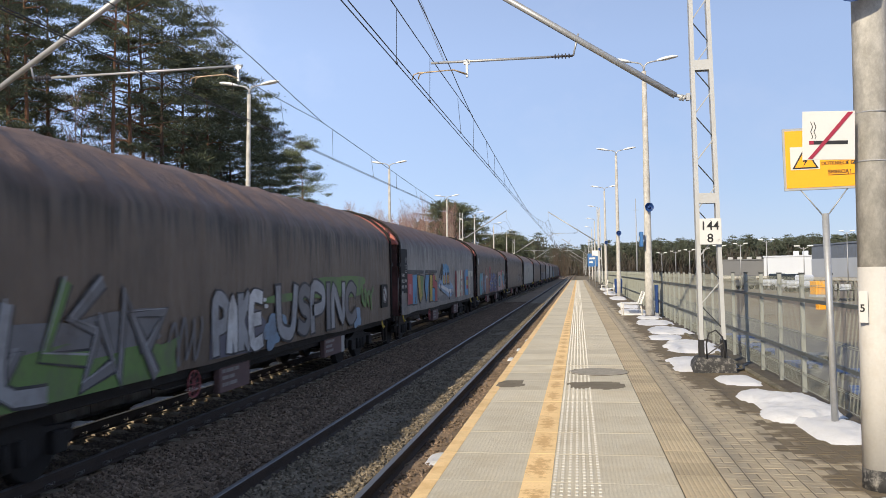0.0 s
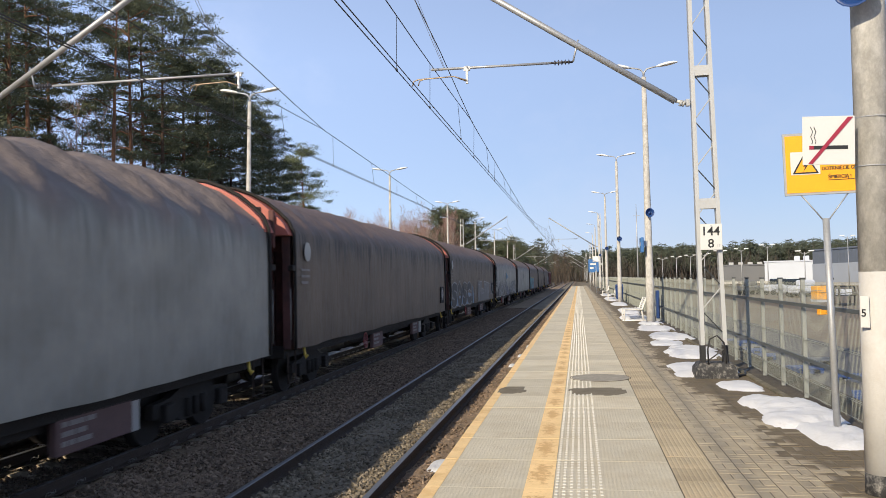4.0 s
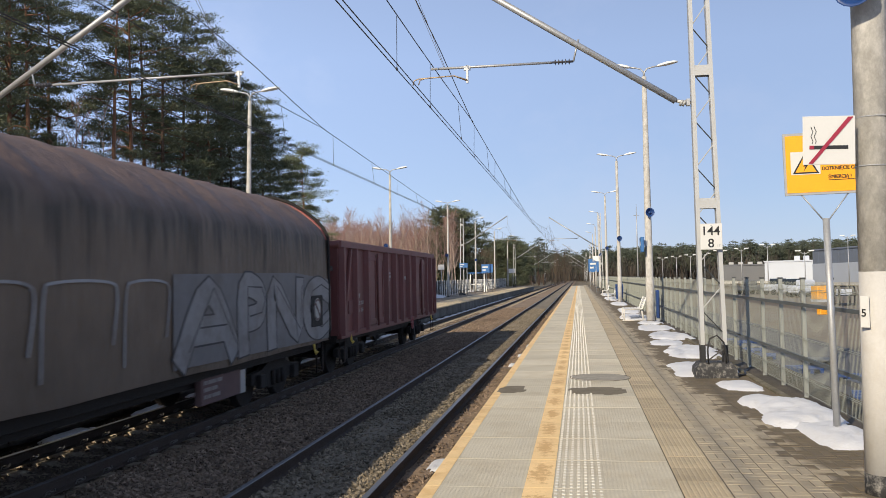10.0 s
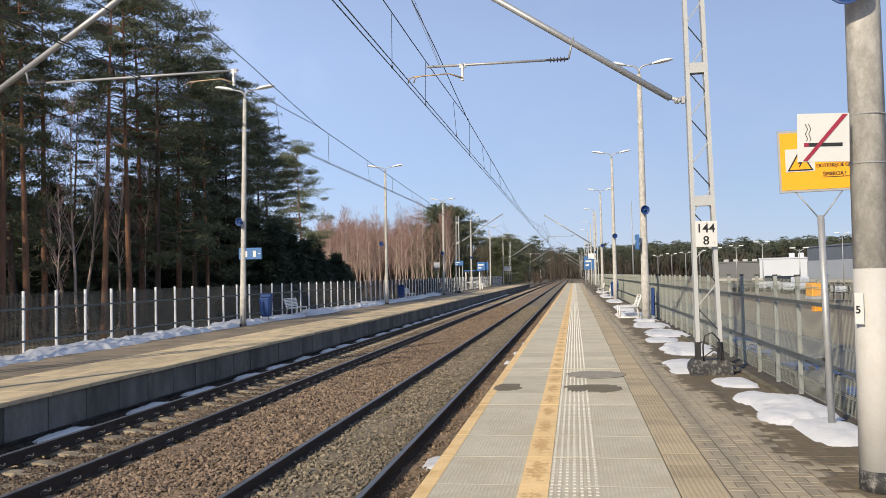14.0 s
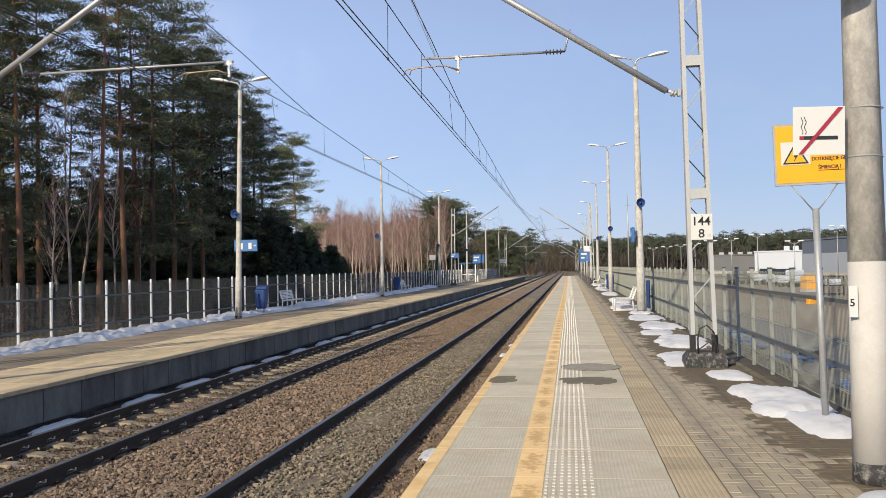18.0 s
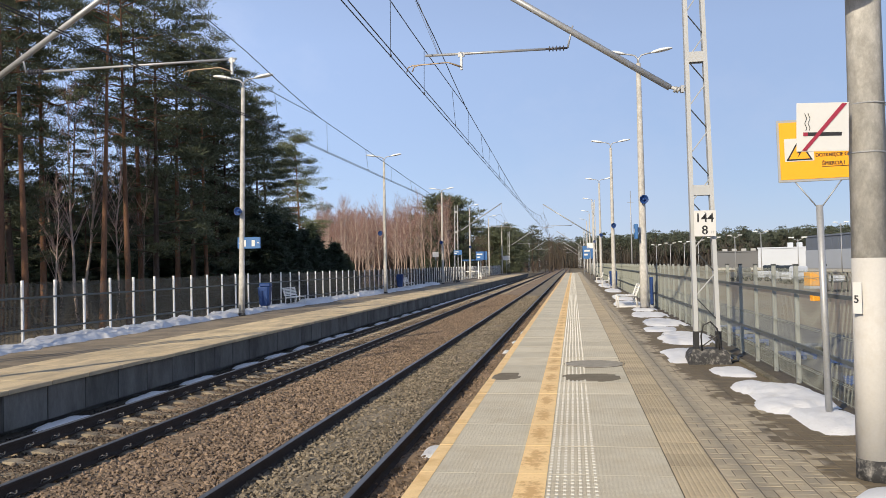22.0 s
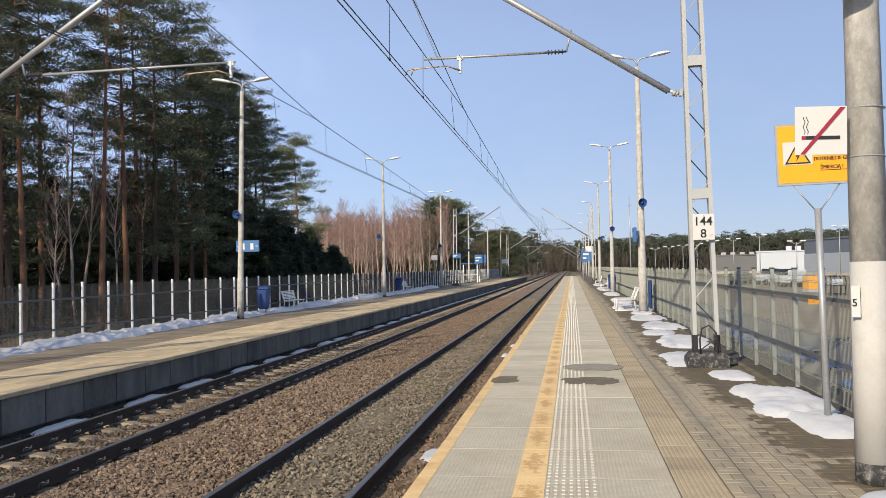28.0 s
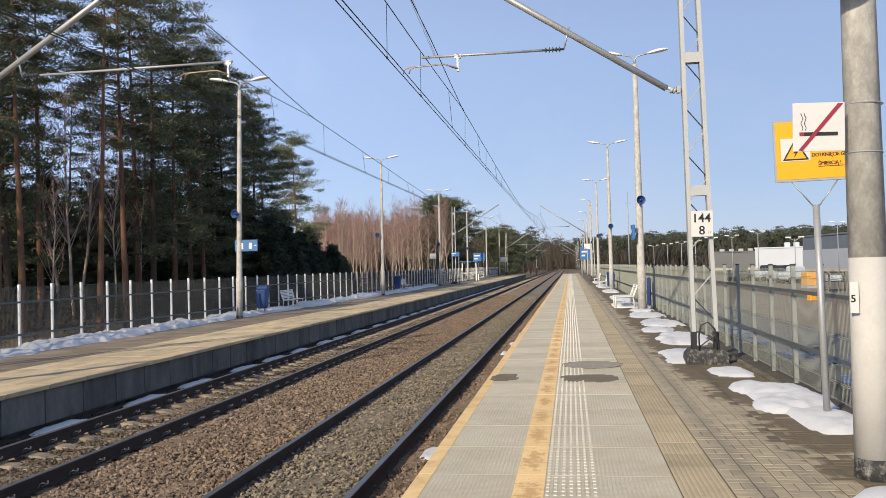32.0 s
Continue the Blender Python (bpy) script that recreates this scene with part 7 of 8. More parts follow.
for k, (x0, x1, y0, y1, h) in enumerate(((2.14, 3.22, 9.8, 12.75, 0.13), (2.15, 2.85, 13.1, 14.5, 0.07), (1.52, 3.0, 14.8, 17.5, 0.11), (1.9, 3.2, 17.9, 21.6, 0.12), (1.95, 3.2, 23.3, 26.5, 0.12),
                                         (1.85, 3.15, 27.2, 29.8, 0.12), (2.1, 3.1, 30.6, 32.8, 0.12), (1.6, 3.0, 33.5, 38.2, 0.14), (1.9, 3.0, 39, 46, 0.14), (1.9, 3.0, 50, 56.0, 0.14), (1.9, 3.0, 60, 70, 0.15),
                                         (2.0, 3.0, 74, 84, 0.15), (1.95, 2.95, 5.6, 6.95, 0.09), (2.36, 3.15, 8.8, 10.6, 0.12), (1.75, 2.7, 21.6, 23.2, 0.08))):
    snow(x0, x1, y0, y1, h, k + 1)
# two thin dark sheets laid on the slabs
M_DARKPATCH = surf("dark_patch_tone", (0.19, 0.165, 0.125), 0.95, var=0.25, scale=3, bump=0.1, spec=0.15)
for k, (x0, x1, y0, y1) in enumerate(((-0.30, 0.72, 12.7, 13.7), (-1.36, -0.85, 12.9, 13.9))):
    snow(x0, x1, y0, y1, 0.0008, 55 + k, "dark_stain", 0.0048, M_DARKPATCH, "dark patch on the platform slabs", flat=0.05)
for k in range(14):
    y0 = 8.5 + 5.2 * k
    snow(-14.25, -12.8 + rng.uniform(-0.25, 0.25), y0 - 0.8, y0 + 5.6, rng.uniform(0.22, 0.36), 60 + k, label="bank of old snow along the far fence", flat=0.6)
for k in range(34):
    y0 = (12.35, 15.0, 17.45, 20.2, 22.5, 24.8, 27.5, 29.4, 32.2, 35.6)[k] if k < 10 else 38.4 + 2.9 * (k - 10)
    snow(-8.82, -8.28, y0 - 0.25, y0 + rng.uniform(1.1, 1.5), 0.085, 90 + k, z=-0.725, mat=M_SNOWBRIGHT, label="thin strip of old snow beside the rail", flat=0.3)
for k, (x0, x1, y0, l, h) in enumerate(((-2.05, -1.70, 10.6, 0.7, 0.04), (-2.02, -1.80, 22.9, 0.75, 0.08), (-1.98, -1.80, 25.8, 0.8, 0.08), (-1.95, -1.72, 29.4, 0.9, 0.08))):
    snow(x0, x1, y0, y0 + l, h, 120 + k, z=-0.68, label="small lump of snow under the platform edge")
sh = thing("platform_shelter", "small white-framed glass shelter on the far platform", "shelter", pose(-13.0, 106, 0))
for x in (-0.9, 0.9):
    for y in (0, 2.6):
        part("post", box(B(), x - 0.06, x + 0.06, y - 0.06, y + 0.06, 0, 2.4), M_WHITE, sh)
part("roof", box(B(), -1.15, 1.15, -0.3, 2.9, 2.4, 2.55, 0.03), M_SIGNBLUE, sh)
part("glass_panel", box(B(), -0.88, -0.85, 0.06, 2.54, 0.3, 2.2), M_GLASS, sh, "dark glass panel")
part("crossbar", box(B(), -0.9, 0.9, -0.04, 0.04, 0.95, 1.05), M_WHITE, sh)


# ---- trees ----
def rods(paths, sides=5):
    """Tapered limbs as arrays: paths of (points, radii)."""
    V, F, n = [], [], 0
    ang = np.arange(sides) * 2 * np.pi / sides
    for pts, rad in paths:
        P = np.asarray(pts, float)
        D = np.gradient(P, axis=0)
        D /= np.linalg.norm(D, axis=1, keepdims=True) + 1e-9
        ref = np.array([0.3, 0.2, 1.0]) if abs(D[0, 2]) < 0.8 else np.array([1.0, 0.1, 0])
        A = np.cross(D, ref)
        A /= np.linalg.norm(A, axis=1, keepdims=True) + 1e-9
        Bv = np.cross(D, A)
        r = np.asarray(rad, float)[:, None, None]
        ring = P[:, None] + r * (np.cos(ang)[None, :, None] * A[:, None] + np.sin(ang)[None, :, None] * Bv[:, None])
        V.append(ring.reshape(-1, 3))
        m = len(P)
        i = np.arange(m - 1)[:, None] * sides
        j = np.arange(sides)[None]
        k = (j + 1) % sides
        F.append(np.stack([i + j, i + k, i + k + sides, i + j + sides], -1).reshape(-1, 4) + n)
        n += m * sides
    return np.concatenate(V), np.concatenate(F)


def blades(centres, per, length, width, g, droop=0.15, flat=0.6):
    """Tufts of narrow needles or leaves round each centre."""
    c = np.repeat(np.asarray(centres, float), per, 0)
    n = len(c)
    d = g.standard_normal((n, 3))
    d[:, 2] = d[:, 2] * flat - droop
    d /= np.linalg.norm(d, axis=1, keepdims=True)
    s = np.cross(d, g.standard_normal((n, 3)))
    s /= np.linalg.norm(s, axis=1, keepdims=True) + 1e-9
    L = length * g.uniform(0.6, 1.3, (n, 1))
    W = width * g.uniform(0.6, 1.3, (n, 1))
    root = c + g.normal(0, length * 0.35, (n, 3))
    v = np.stack([root - s * W * 0.4, root + s * W * 0.4, root + d * L + s * W * 0.7, root + d * L * 1.15 - s * W * 0.2], 1).reshape(-1, 3)
    f = np.arange(4 * n).reshape(-1, 4)
    return v, f


def sprays(centres, per, radius, length, width, g):
    """Flat cushions of short needles round each centre, that point up and outwards."""
    c = np.repeat(np.asarray(centres, float), per, 0)
    n = len(c)
    size = np.repeat(g.uniform(0.6, 1.35, (len(centres), 1)), per, 0) * radius
    off = g.normal(0, 1, (n, 3)) * np.array([1, 1, 0.30]) * size
    d = off / (radius + 1e-9) * 0.8 + g.standard_normal((n, 3)) * 0.55 + np.array([0, 0, 0.55])
    d /= np.linalg.norm(d, axis=1, keepdims=True)
    t = np.cross(d, g.standard_normal((n, 3)))
    t /= np.linalg.norm(t, axis=1, keepdims=True) + 1e-9
    L, W = length * g.uniform(0.6, 1.4, (n, 1)), width * g.uniform(0.6, 1.4, (n, 1))
    root = c + off
    v = np.stack([root - t * W * 0.5, root + t * W * 0.5, root + d * L + t * W * 0.35, root + d * L - t * W * 0.35], 1).reshape(-1, 3)
    return v, np.arange(4 * n).reshape(-1, 4)


def pine_arrays(seed, H, bare, spread, clumps, per, blade=0.30, width=0.055, lean=0.02, radius=0.0):
    g = np.random.default_rng(seed)
    k = 9
    zs = np.linspace(0, H, k)
    bend = np.cumsum(g.normal(0, lean * H / 40, (k, 2)), 0)
    trunk = np.column_stack([bend, zs])
    r0 = 0.0085 * H + 0.03
    paths = [(trunk, r0 * (1 - zs / H * 0.88))]
    cent = []
    nb = int(clumps)
    for b in range(nb):
        u = (b + g.uniform(0, 1)) / nb
        z = H * (bare + (1 - bare) * u ** 0.9) * 0.985
        p0 = np.array([np.interp(z, zs, trunk[:, 0]), np.interp(z, zs, trunk[:, 1]), z])
        a = g.uniform(0, 2 * np.pi)
        L = spread * (0.30 + 0.75 * math.sin(math.pi * (0.16 + 0.74 * u)) if radius else 1.15 - 0.85 * u) * g.uniform(0.55, 1.15)
        rise = g.uniform(-0.05, 0.35) + 0.35 * u
        t = np.linspace(0, 1, 5)
        pts = p0 + np.column_stack([np.cos(a) * L * t, np.sin(a) * L * t, L * (rise * t - 0.25 * t * t)])
        pts[1:] += g.normal(0, 0.06 * L, (4, 3))
        paths.append((pts, r0 * 0.28 * (1 - 0.8 * t) * (1.1 - 0.6 * u)))
        for q in (0.55, 0.8, 1.0) if radius else (0.45, 0.62, 0.8, 0.95, 1.05):
            m = 2 if q > 0.6 else 1
            for _ in range(m):
                base = pts[0] + (pts[-1] - pts[0]) * q
                cent.append(base + g.normal(0, 0.16 * L * (0.4 + q), 3) * np.array([1, 1, 0.45]))
    for b in range(int(10 * bare * 2)):
        z = H * g.uniform(0.12, bare + 0.05)
        p0 = np.array([np.interp(z, zs, trunk[:, 0]), np.interp(z, zs, trunk[:, 1]), z])
        a, L = g.uniform(0, 2 * np.pi), g.uniform(0.4, 1.6)
        t = np.linspace(0, 1, 3)
        paths.append((p0 + np.column_stack([np.cos(a) * L * t, np.sin(a) * L * t, L * (0.15 * t - 0.3 * t * t)]), 0.02 * (1 - 0.7 * t)))
    tv, tf = rods(paths)
    cv, cf = sprays(cent, per, radius, blade, width, g) if radius else blades(cent, per, blade, width, g)
    return tv, tf, cv, cf


def spruce_arrays(seed, H, W, tiers, per):
    g = np.random.default_rng(seed)
    zs = np.linspace(0, H, 6)
    paths = [(np.column_stack([zs * 0, zs * 0, zs]), 0.012 * H * (1 - 0.92 * zs / H))]
    cent = []
    for i in range(tiers):
        u = i / tiers
        z = H * (0.04 + 0.95 * u)
        for _ in range(7 if u < 0.7 else 4):
            a = g.uniform(0, 2 * np.pi)
            L = W * (1 - u) ** 0.8 * g.uniform(0.7, 1.15) + 0.15
            t = np.linspace(0, 1, 3)
            pts = np.array([0, 0, z]) + np.column_stack([np.cos(a) * L * t, np.sin(a) * L * t, L * (0.1 * t - 0.35 * t * t)])
            paths.append((pts, 0.02 * (1 - 0.7 * t)))
            for q in (0.35, 0.55, 0.75, 0.95):
                cent.append(pts[0] + (pts[-1] - pts[0]) * q + g.normal(0, 0.1, 3))
    tv, tf = rods(paths, 4)
    cv, cf = blades(cent, per, 0.34, 0.07, g, 0.35, 0.4)
    return tv, tf, cv, cf


def birch_arrays(seed, H, twigs):
    """A slim bare tree: pale stem, steep limbs, a haze of fine twigs."""
    g = np.random.default_rng(seed)
    k = 8
    zs = np.linspace(0, H, k)
    bend = np.cumsum(g.normal(0, 0.12, (k, 2)), 0)
    trunk = np.column_stack([bend, zs])
    paths = [(trunk, (0.0065 * H + 0.012) * (1 - 0.93 * zs / H))]
    tw = []
    for b in range(twigs):
        z = H * g.uniform(0.28, 0.97)
        p0 = np.array([np.interp(z, zs, trunk[:, 0]), np.interp(z, zs, trunk[:, 1]), z])
        a, L = g.uniform(0, 2 * np.pi), (H - z) * 0.30 * g.uniform(0.6, 1.3) + 0.6
        t = np.linspace(0, 1, 4)
        pts = p0 + np.column_stack([np.cos(a) * L * 0.55 * t, np.sin(a) * L * 0.55 * t, L * t * 0.95])
        pts[1:] += g.normal(0, 0.06, (3, 3))
        paths.append((pts, 0.022 * (1 - 0.8 * t)))
        for _ in range(7):
            q = pts[0] + (pts[-1] - pts[0]) * g.uniform(0.25, 1)
            l = g.uniform(0.4, 1.2)
            d = np.array([math.cos(a), math.sin(a), 0]) * 0.3 + g.normal(0, 0.45, 3) + np.array([0, 0, 0.75])
            tw.append((np.array([q, q + d / np.linalg.norm(d) * l * 0.5 + g.normal(0, 0.04, 3), q + d / np.linalg.norm(d) * l]), [0.011, 0.008, 0.004]))
    tv, tf = rods(paths, 4)
    cv, cf = rods(tw, 3)
    return tv, tf, cv, cf


def tree(name, arrays, barkmat, crownmat, label, m, group=""):
    tv, tf, cv, cf = arrays
    th = thing(name, label, "tree", m, group)
    part("trunk", quick_mesh("trunk", tv, tf, barkmat, True), None, th)
    part("crown", quick_mesh("crown", cv, cf, crownmat), None, th)
    return th


def grove(protos, places, seed):
    """Plants trees: each prototype stands at the first places, copies at the others."""
    g = random.Random(seed)
    used = set()
    for n, (k, x, y, s) in enumerate(places):
        m = pose(x, y, -0.95, g.uniform(-2, 2), g.uniform(-2, 2), g.uniform(0, 360))
        p = protos[k]
        if k not in used:
            used.add(k)
            p.matrix_basis = m
            p.scale = (s, s, s)
        else:
            c = copy_thing(p, m)
            c.scale = (s, s, s)


PINES = [tree("pine_tree", pine_arrays(11, 21, 0.52, 3.3, 27, 130, 0.13, 0.040, radius=0.27), M_BARK, M_NEEDLE, "tall pine with a reddish trunk and dark green crown", pose(-900, 0, 0), "forest pines"),
         tree("pine_tree", pine_arrays(12, 23, 0.50, 3.5, 28, 130, 0.13, 0.040, radius=0.28), M_BARK, M_NEEDLE, "tall pine with a reddish trunk and dark green crown", pose(-900, 0, 0), "forest pines"),
         tree("pine_tree", pine_arrays(13, 18, 0.18, 3.2, 44, 130, 0.14, 0.043, radius=0.31), M_BARKDARK, M_NEEDLE, "bushy pine with a dark trunk and low branches", pose(-900, 0, 0), "forest pines"),
         tree("pine_tree", pine_arrays(14, 17, 0.24, 3.0, 56, 130, 0.15, 0.045, radius=0.36), M_BARK, M_NEEDLESUNLIT, "free-standing pine with an airy crown in a sunlit tone", pose(-900, 0, 0), "forest pines"),
         tree("pine_tree", pine_arrays(15, 22, 0.68, 2.4, 14, 120, 0.13, 0.040, radius=0.27), M_BARK, M_NEEDLE, "slender pine with a long bare orange trunk", pose(-900, 0, 0), "forest pines")]
PINE_H = (21, 23, 18, 17, 22)
SPRUCES = [tree("spruce_tree", spruce_arrays(21, 9, 2.6, 22, 22), M_BARKDARK, M_SPRUCE, "dense dark green young spruce", pose(-900, 0, 0), "spruces"),
           tree("spruce_tree", spruce_arrays(22, 6, 2.2, 20, 26), M_BARKDARK, M_SPRUCE, "dense dark green young spruce", pose(-900, 0, 0), "spruces")]
BIRCHES = [tree("birch_tree", birch_arrays(30 + k, H, 34), M_BIRCH, M_TWIG, "bare birch with a pale stem and reddish twigs", pose(-900, 0, 0), "bare birches") for k, H in enumerate((12.3, 13.2, 11.2))]


def at_angle(deg, dist):
    """A place at so many degrees left of the line, that far from the camera."""
    return -dist * math.sin(radians(deg)), dist * math.cos(radians(deg))


g = random.Random(5)


def skyline(deg):
    """How steeply the wood's tops rise above the eye, by direction: it falls off towards its far end."""
    for (d0, e0), (d1, e1) in zip(((20.0, 0.168), (22.0, 0.215), (24.0, 0.25), (26.0, 0.285), (27.6, 0.34)), ((22.0, 0.215), (24.0, 0.25), (26.0, 0.285), (27.6, 0.34), (60, 0.5))):
        if d0 <= deg <= d1:
            return e0 + (e1 - e0) * (deg - d0) / (d1 - d0)
    return 0.15


spots = []
# the edge of the wood, tree by tree from its near end, then the depth behind it
for deg, dist, k, s in ((39.4, 42, 0, 1.05), (37.3, 43, 1, 1.05), (35.9, 46, 4, 1.05), (36.6, 50, 2, 1.25), (34.9, 53, 1, 0.95), (31.5, 44, 4, 1.12), (29.9, 47, 1, 1.05),
                        (29.1, 55, 0, 1.05), (28.2, 53, 2, 1.25), (26.9, 57, 1, 1.0), (25.9, 60, 2, 1.2), (25.0, 61, 0, 1.0), (24.3, 65, 2, 1.1), (23.4, 66, 2, 1.1), (22.6, 70, 2, 1.1), (21.7, 72, 2, 1.0),
                        (20.9, 76, 2, 1.0), (25.6, 68, 2, 0.8), (27.0, 66, 2, 0.85)):
    spots.append((k, *at_angle(deg, dist), min(s, (skyline(deg) * dist + 2.4) / PINE_H[k])))
spots.append((3, *at_angle(18.7, 92), 1.03))
for deg, dist, k, s in ((38.6, 56, 2, 1.2), (37.4, 62, 2, 0.9), (33.4, 66, 4, 0.75), (32.5, 60, 2, 0.55), (30.8, 64, 2, 0.6), (28.8, 66, 2, 0.9), (40, 62, 2, 1.3), (41.5, 55, 1, 1.1),
                        (33.8, 72, 2, 0.6), (32.0, 76, 2, 0.6)):
    spots.append((k, *at_angle(deg, dist), s))
# the wood goes on along the line towards the sun, out of view; its shade falls on the wood's edge and the far platform
for x, y, k, s in ((-33, 29, 2, 1.1), (-42, 33, 2, 1.2), (-30, 20, 1, 1.0), (-38, 23, 2, 1.2), (-28, 10, 0, 1.0), (-36, 13, 2, 1.1), (-46, 20, 2, 1.2), (-31, 1, 1, 1.0), (-52, 30, 2, 1.2)):
    spots.append((k, x, y, s))
grove(PINES, spots, 3)
spots = []
for deg, dist, k, s in ((19.6, 72, 1, 1.15), (18.6, 78, 1, 1.1), (17.6, 80, 1, 0.95), (18.0, 88, 0, 0.85), (16.9, 84, 1, 0.8), (16.2, 92, 1, 0.8), (16.5, 82, 1, 0.9), (15.8, 86, 1, 0.72), (15.4, 90, 1, 0.55), (20.6, 72, 1, 1.2), (22, 70, 0, 1.0), (26, 64, 1, 1.0), (30, 60, 1, 0.8), (24, 70, 0, 1.0)):
    spots.append((k, *at_angle(deg, dist), s))
for _ in range(40):
    spots.append((g.choice((0, 0, 1)), *at_angle(g.uniform(20.5, 42), g.uniform(60, 90)), g.uniform(0.7, 1.15)))
for n in range(34):
    spots.append((0, *at_angle(20.5 + 0.68 * n + g.uniform(-0.3, 0.3), g.uniform(68, 98)), g.uniform(1.0, 1.45) if n > 10 else g.uniform(0.7, 1.0)))
grove(SPRUCES, spots, 4)
spots = []
for _ in range(120):
    deg = g.uniform(8.3, 17.6)
    dist = g.uniform(125, 175)
    spots.append((g.choice((0, 1, 2)), *at_angle(deg, dist), g.uniform(0.85, 1.12)))
thicket = [birch_arrays(40 + k, 12, 22) for k in range(3)]
for deg, dist, s in ((34.2, 42, 0.55), (33.2, 50, 1.1), (32.6, 54, 1.2), (33.8, 60, 1.3), (29, 55, 0.8), (30.6, 52, 1.1)):
    spots.append((g.choice((0, 1, 2)), *at_angle(deg, dist), s))
grove(BIRCHES, spots, 5)
FARPINE = tree("pine_tree", pine_arrays(16, 14, 0.08, 4.9, 120, 70, 0.34, 0.09, radius=0.5), M_BARK, M_NEEDLE, "broad green pine beside the far platform", pose(*at_angle(8.5, 140), -0.95))
later = [(*at_angle(g.uniform(8.0, 18.0), g.uniform(172, 215)), g.uniform(0.95, 1.3), g.randrange(3)) for _ in range(150)]
for deg, dist, s in ((5.0, 205, 0.85), (4.2, 225, 0.8), (9.2, 150, 0.72)):
    c = copy_thing(FARPINE, pose(*at_angle(deg, dist), -0.95, 0, 0, deg * 40))
    c.scale = (s, s, s)


def wood(name, places, kinds, mats, label):
    """Far trees joined: many small copies of a few simple trees."""
    T, C = ([], []), ([], [])
    nt = nc = 0
    g2 = np.random.default_rng(9)
    for x, y, s, k in places:
        tv, tf, cv, cf = kinds[k]
        a = g2.uniform(0, 6.28)
        R = np.array([[math.cos(a), -math.sin(a), 0], [math.sin(a), math.cos(a), 0], [0, 0, 1]]) * s
        T[0].append(tv @ R.T + (x, y, -0.95)); T[1].append(tf + nt); nt += len(tv)
        C[0].append(cv @ R.T + (x, y, -0.95)); C[1].append(cf + nc); nc += len(cv)
    th = thing(name, label, "forest", kind="stuff")
    part("trunks", quick_mesh("trunks", np.concatenate(T[0]), np.concatenate(T[1]), mats[0], True), None, th)
    part("crowns", quick_mesh("crowns", np.concatenate(C[0]), np.concatenate(C[1]), mats[1]), None, th)
    return th


far_kinds = [pine_arrays(50 + k, 16 + k, 0.30 + 0.05 * k, 2.8, 18, 9, 0.6, 0.24, radius=0.6) for k in range(4)]
places = []
for _ in range(700):
    deg = g.uniform(-17.5, 1.8)
    places.append((*at_angle(deg, g.uniform(430, 560)), g.uniform(0.82, 1.02) * (1.0 if deg < -1 else 0.9), g.randrange(4)))
wood("far_pine_wood", places, far_kinds, (M_BARKDARK, M_NEEDLEFAR), "distant belt of pine forest with bare trunks")
wood("bare_birch_wood", later, thicket, (M_BIRCH, M_TWIG), "dense bare birch wood with reddish twigs")
far_birch = [birch_arrays(60 + k, 11, 12) for k in range(3)]
places = []
for _ in range(150):
    deg = g.uniform(0.5, 8.6)
    places.append((*at_angle(deg, g.uniform(230, 420)), g.uniform(0.8, 1.25), g.randrange(3)))
for _ in range(46):
    places.append((*at_angle(g.uniform(5.6, 8.4), g.uniform(165, 215)), g.uniform(0.75, 1.0), g.randrange(3)))
wood("far_bare_wood", places, far_birch, (M_SHRUB, M_SHRUB), "distant bare brown trees beside the line")
places = []
for _ in range(80):
    deg = g.uniform(-4.0, 3.6)
    places.append((*at_angle(deg, g.uniform(330, 480)), g.uniform(0.6, 1.0), g.randrange(3)))
wood("far_bare_wood", places, far_birch, (M_SHRUB, M_SHRUB), "distant bare brown trees at the end of the line")
places = []
for _ in range(90):
    deg = g.uniform(2.2, 7.5)
    places.append((*at_angle(deg, g.uniform(260, 460)), g.uniform(0.55, 0.85), g.randrange(4)))
wood("far_pine_wood", places, far_kinds, (M_BARKDARK, M_NEEDLEFAR), "distant pines behind the far platform")
ug = np.random.default_rng(77)
cents = []
for _ in range(5200):
    x, y = at_angle(ug.uniform(-19, 17), ug.uniform(420, 620))
    cents.append((x, y, -0.9 + 9.5 * ug.uniform(0, 1) ** 1.6))
for _ in range(1500):
    x, y = at_angle(ug.uniform(7.6, 19), ug.uniform(165, 230))
    cents.append((x, y, -0.9 + ug.uniform(0, 4)))
v, f = blades(cents, 10, 3.4, 0.2, ug, -3.5, 0.4)
solo("far_undergrowth", quick_mesh("far_undergrowth", v, f, M_SHRUBFAR), None, "distant brown thicket under the trees", "undergrowth", kind="stuff")
cents = []
for _ in range(2600):
    x, y = at_angle(ug.uniform(8.2, 18.2), ug.uniform(160, 225))
    cents.append((x, y, ug.uniform(1.5, 10.0)))
v, f = blades(cents, 12, 2.2, 0.05, ug, -2.0, 0.5)
solo("birch_twigs", quick_mesh("birch_twigs", v, f, M_TWIG), None, "fine reddish twigs of the bare birch wood", "undergrowth", kind="stuff")
cents = []
for _ in range(900):
    x, y = at_angle(ug.uniform(15, 44), ug.uniform(36, 95))
    if x < -21:
        cents.append((x, y, -0.9 + ug.uniform(0.1, 1.4)))
v, f = blades(cents, 26, 0.9, 0.022, ug, -0.5, 0.8)
solo("undergrowth", quick_mesh("undergrowth", v, f, M_SHRUBDARK), None, "bare brown undergrowth at the edge of the wood", "undergrowth", kind="stuff")


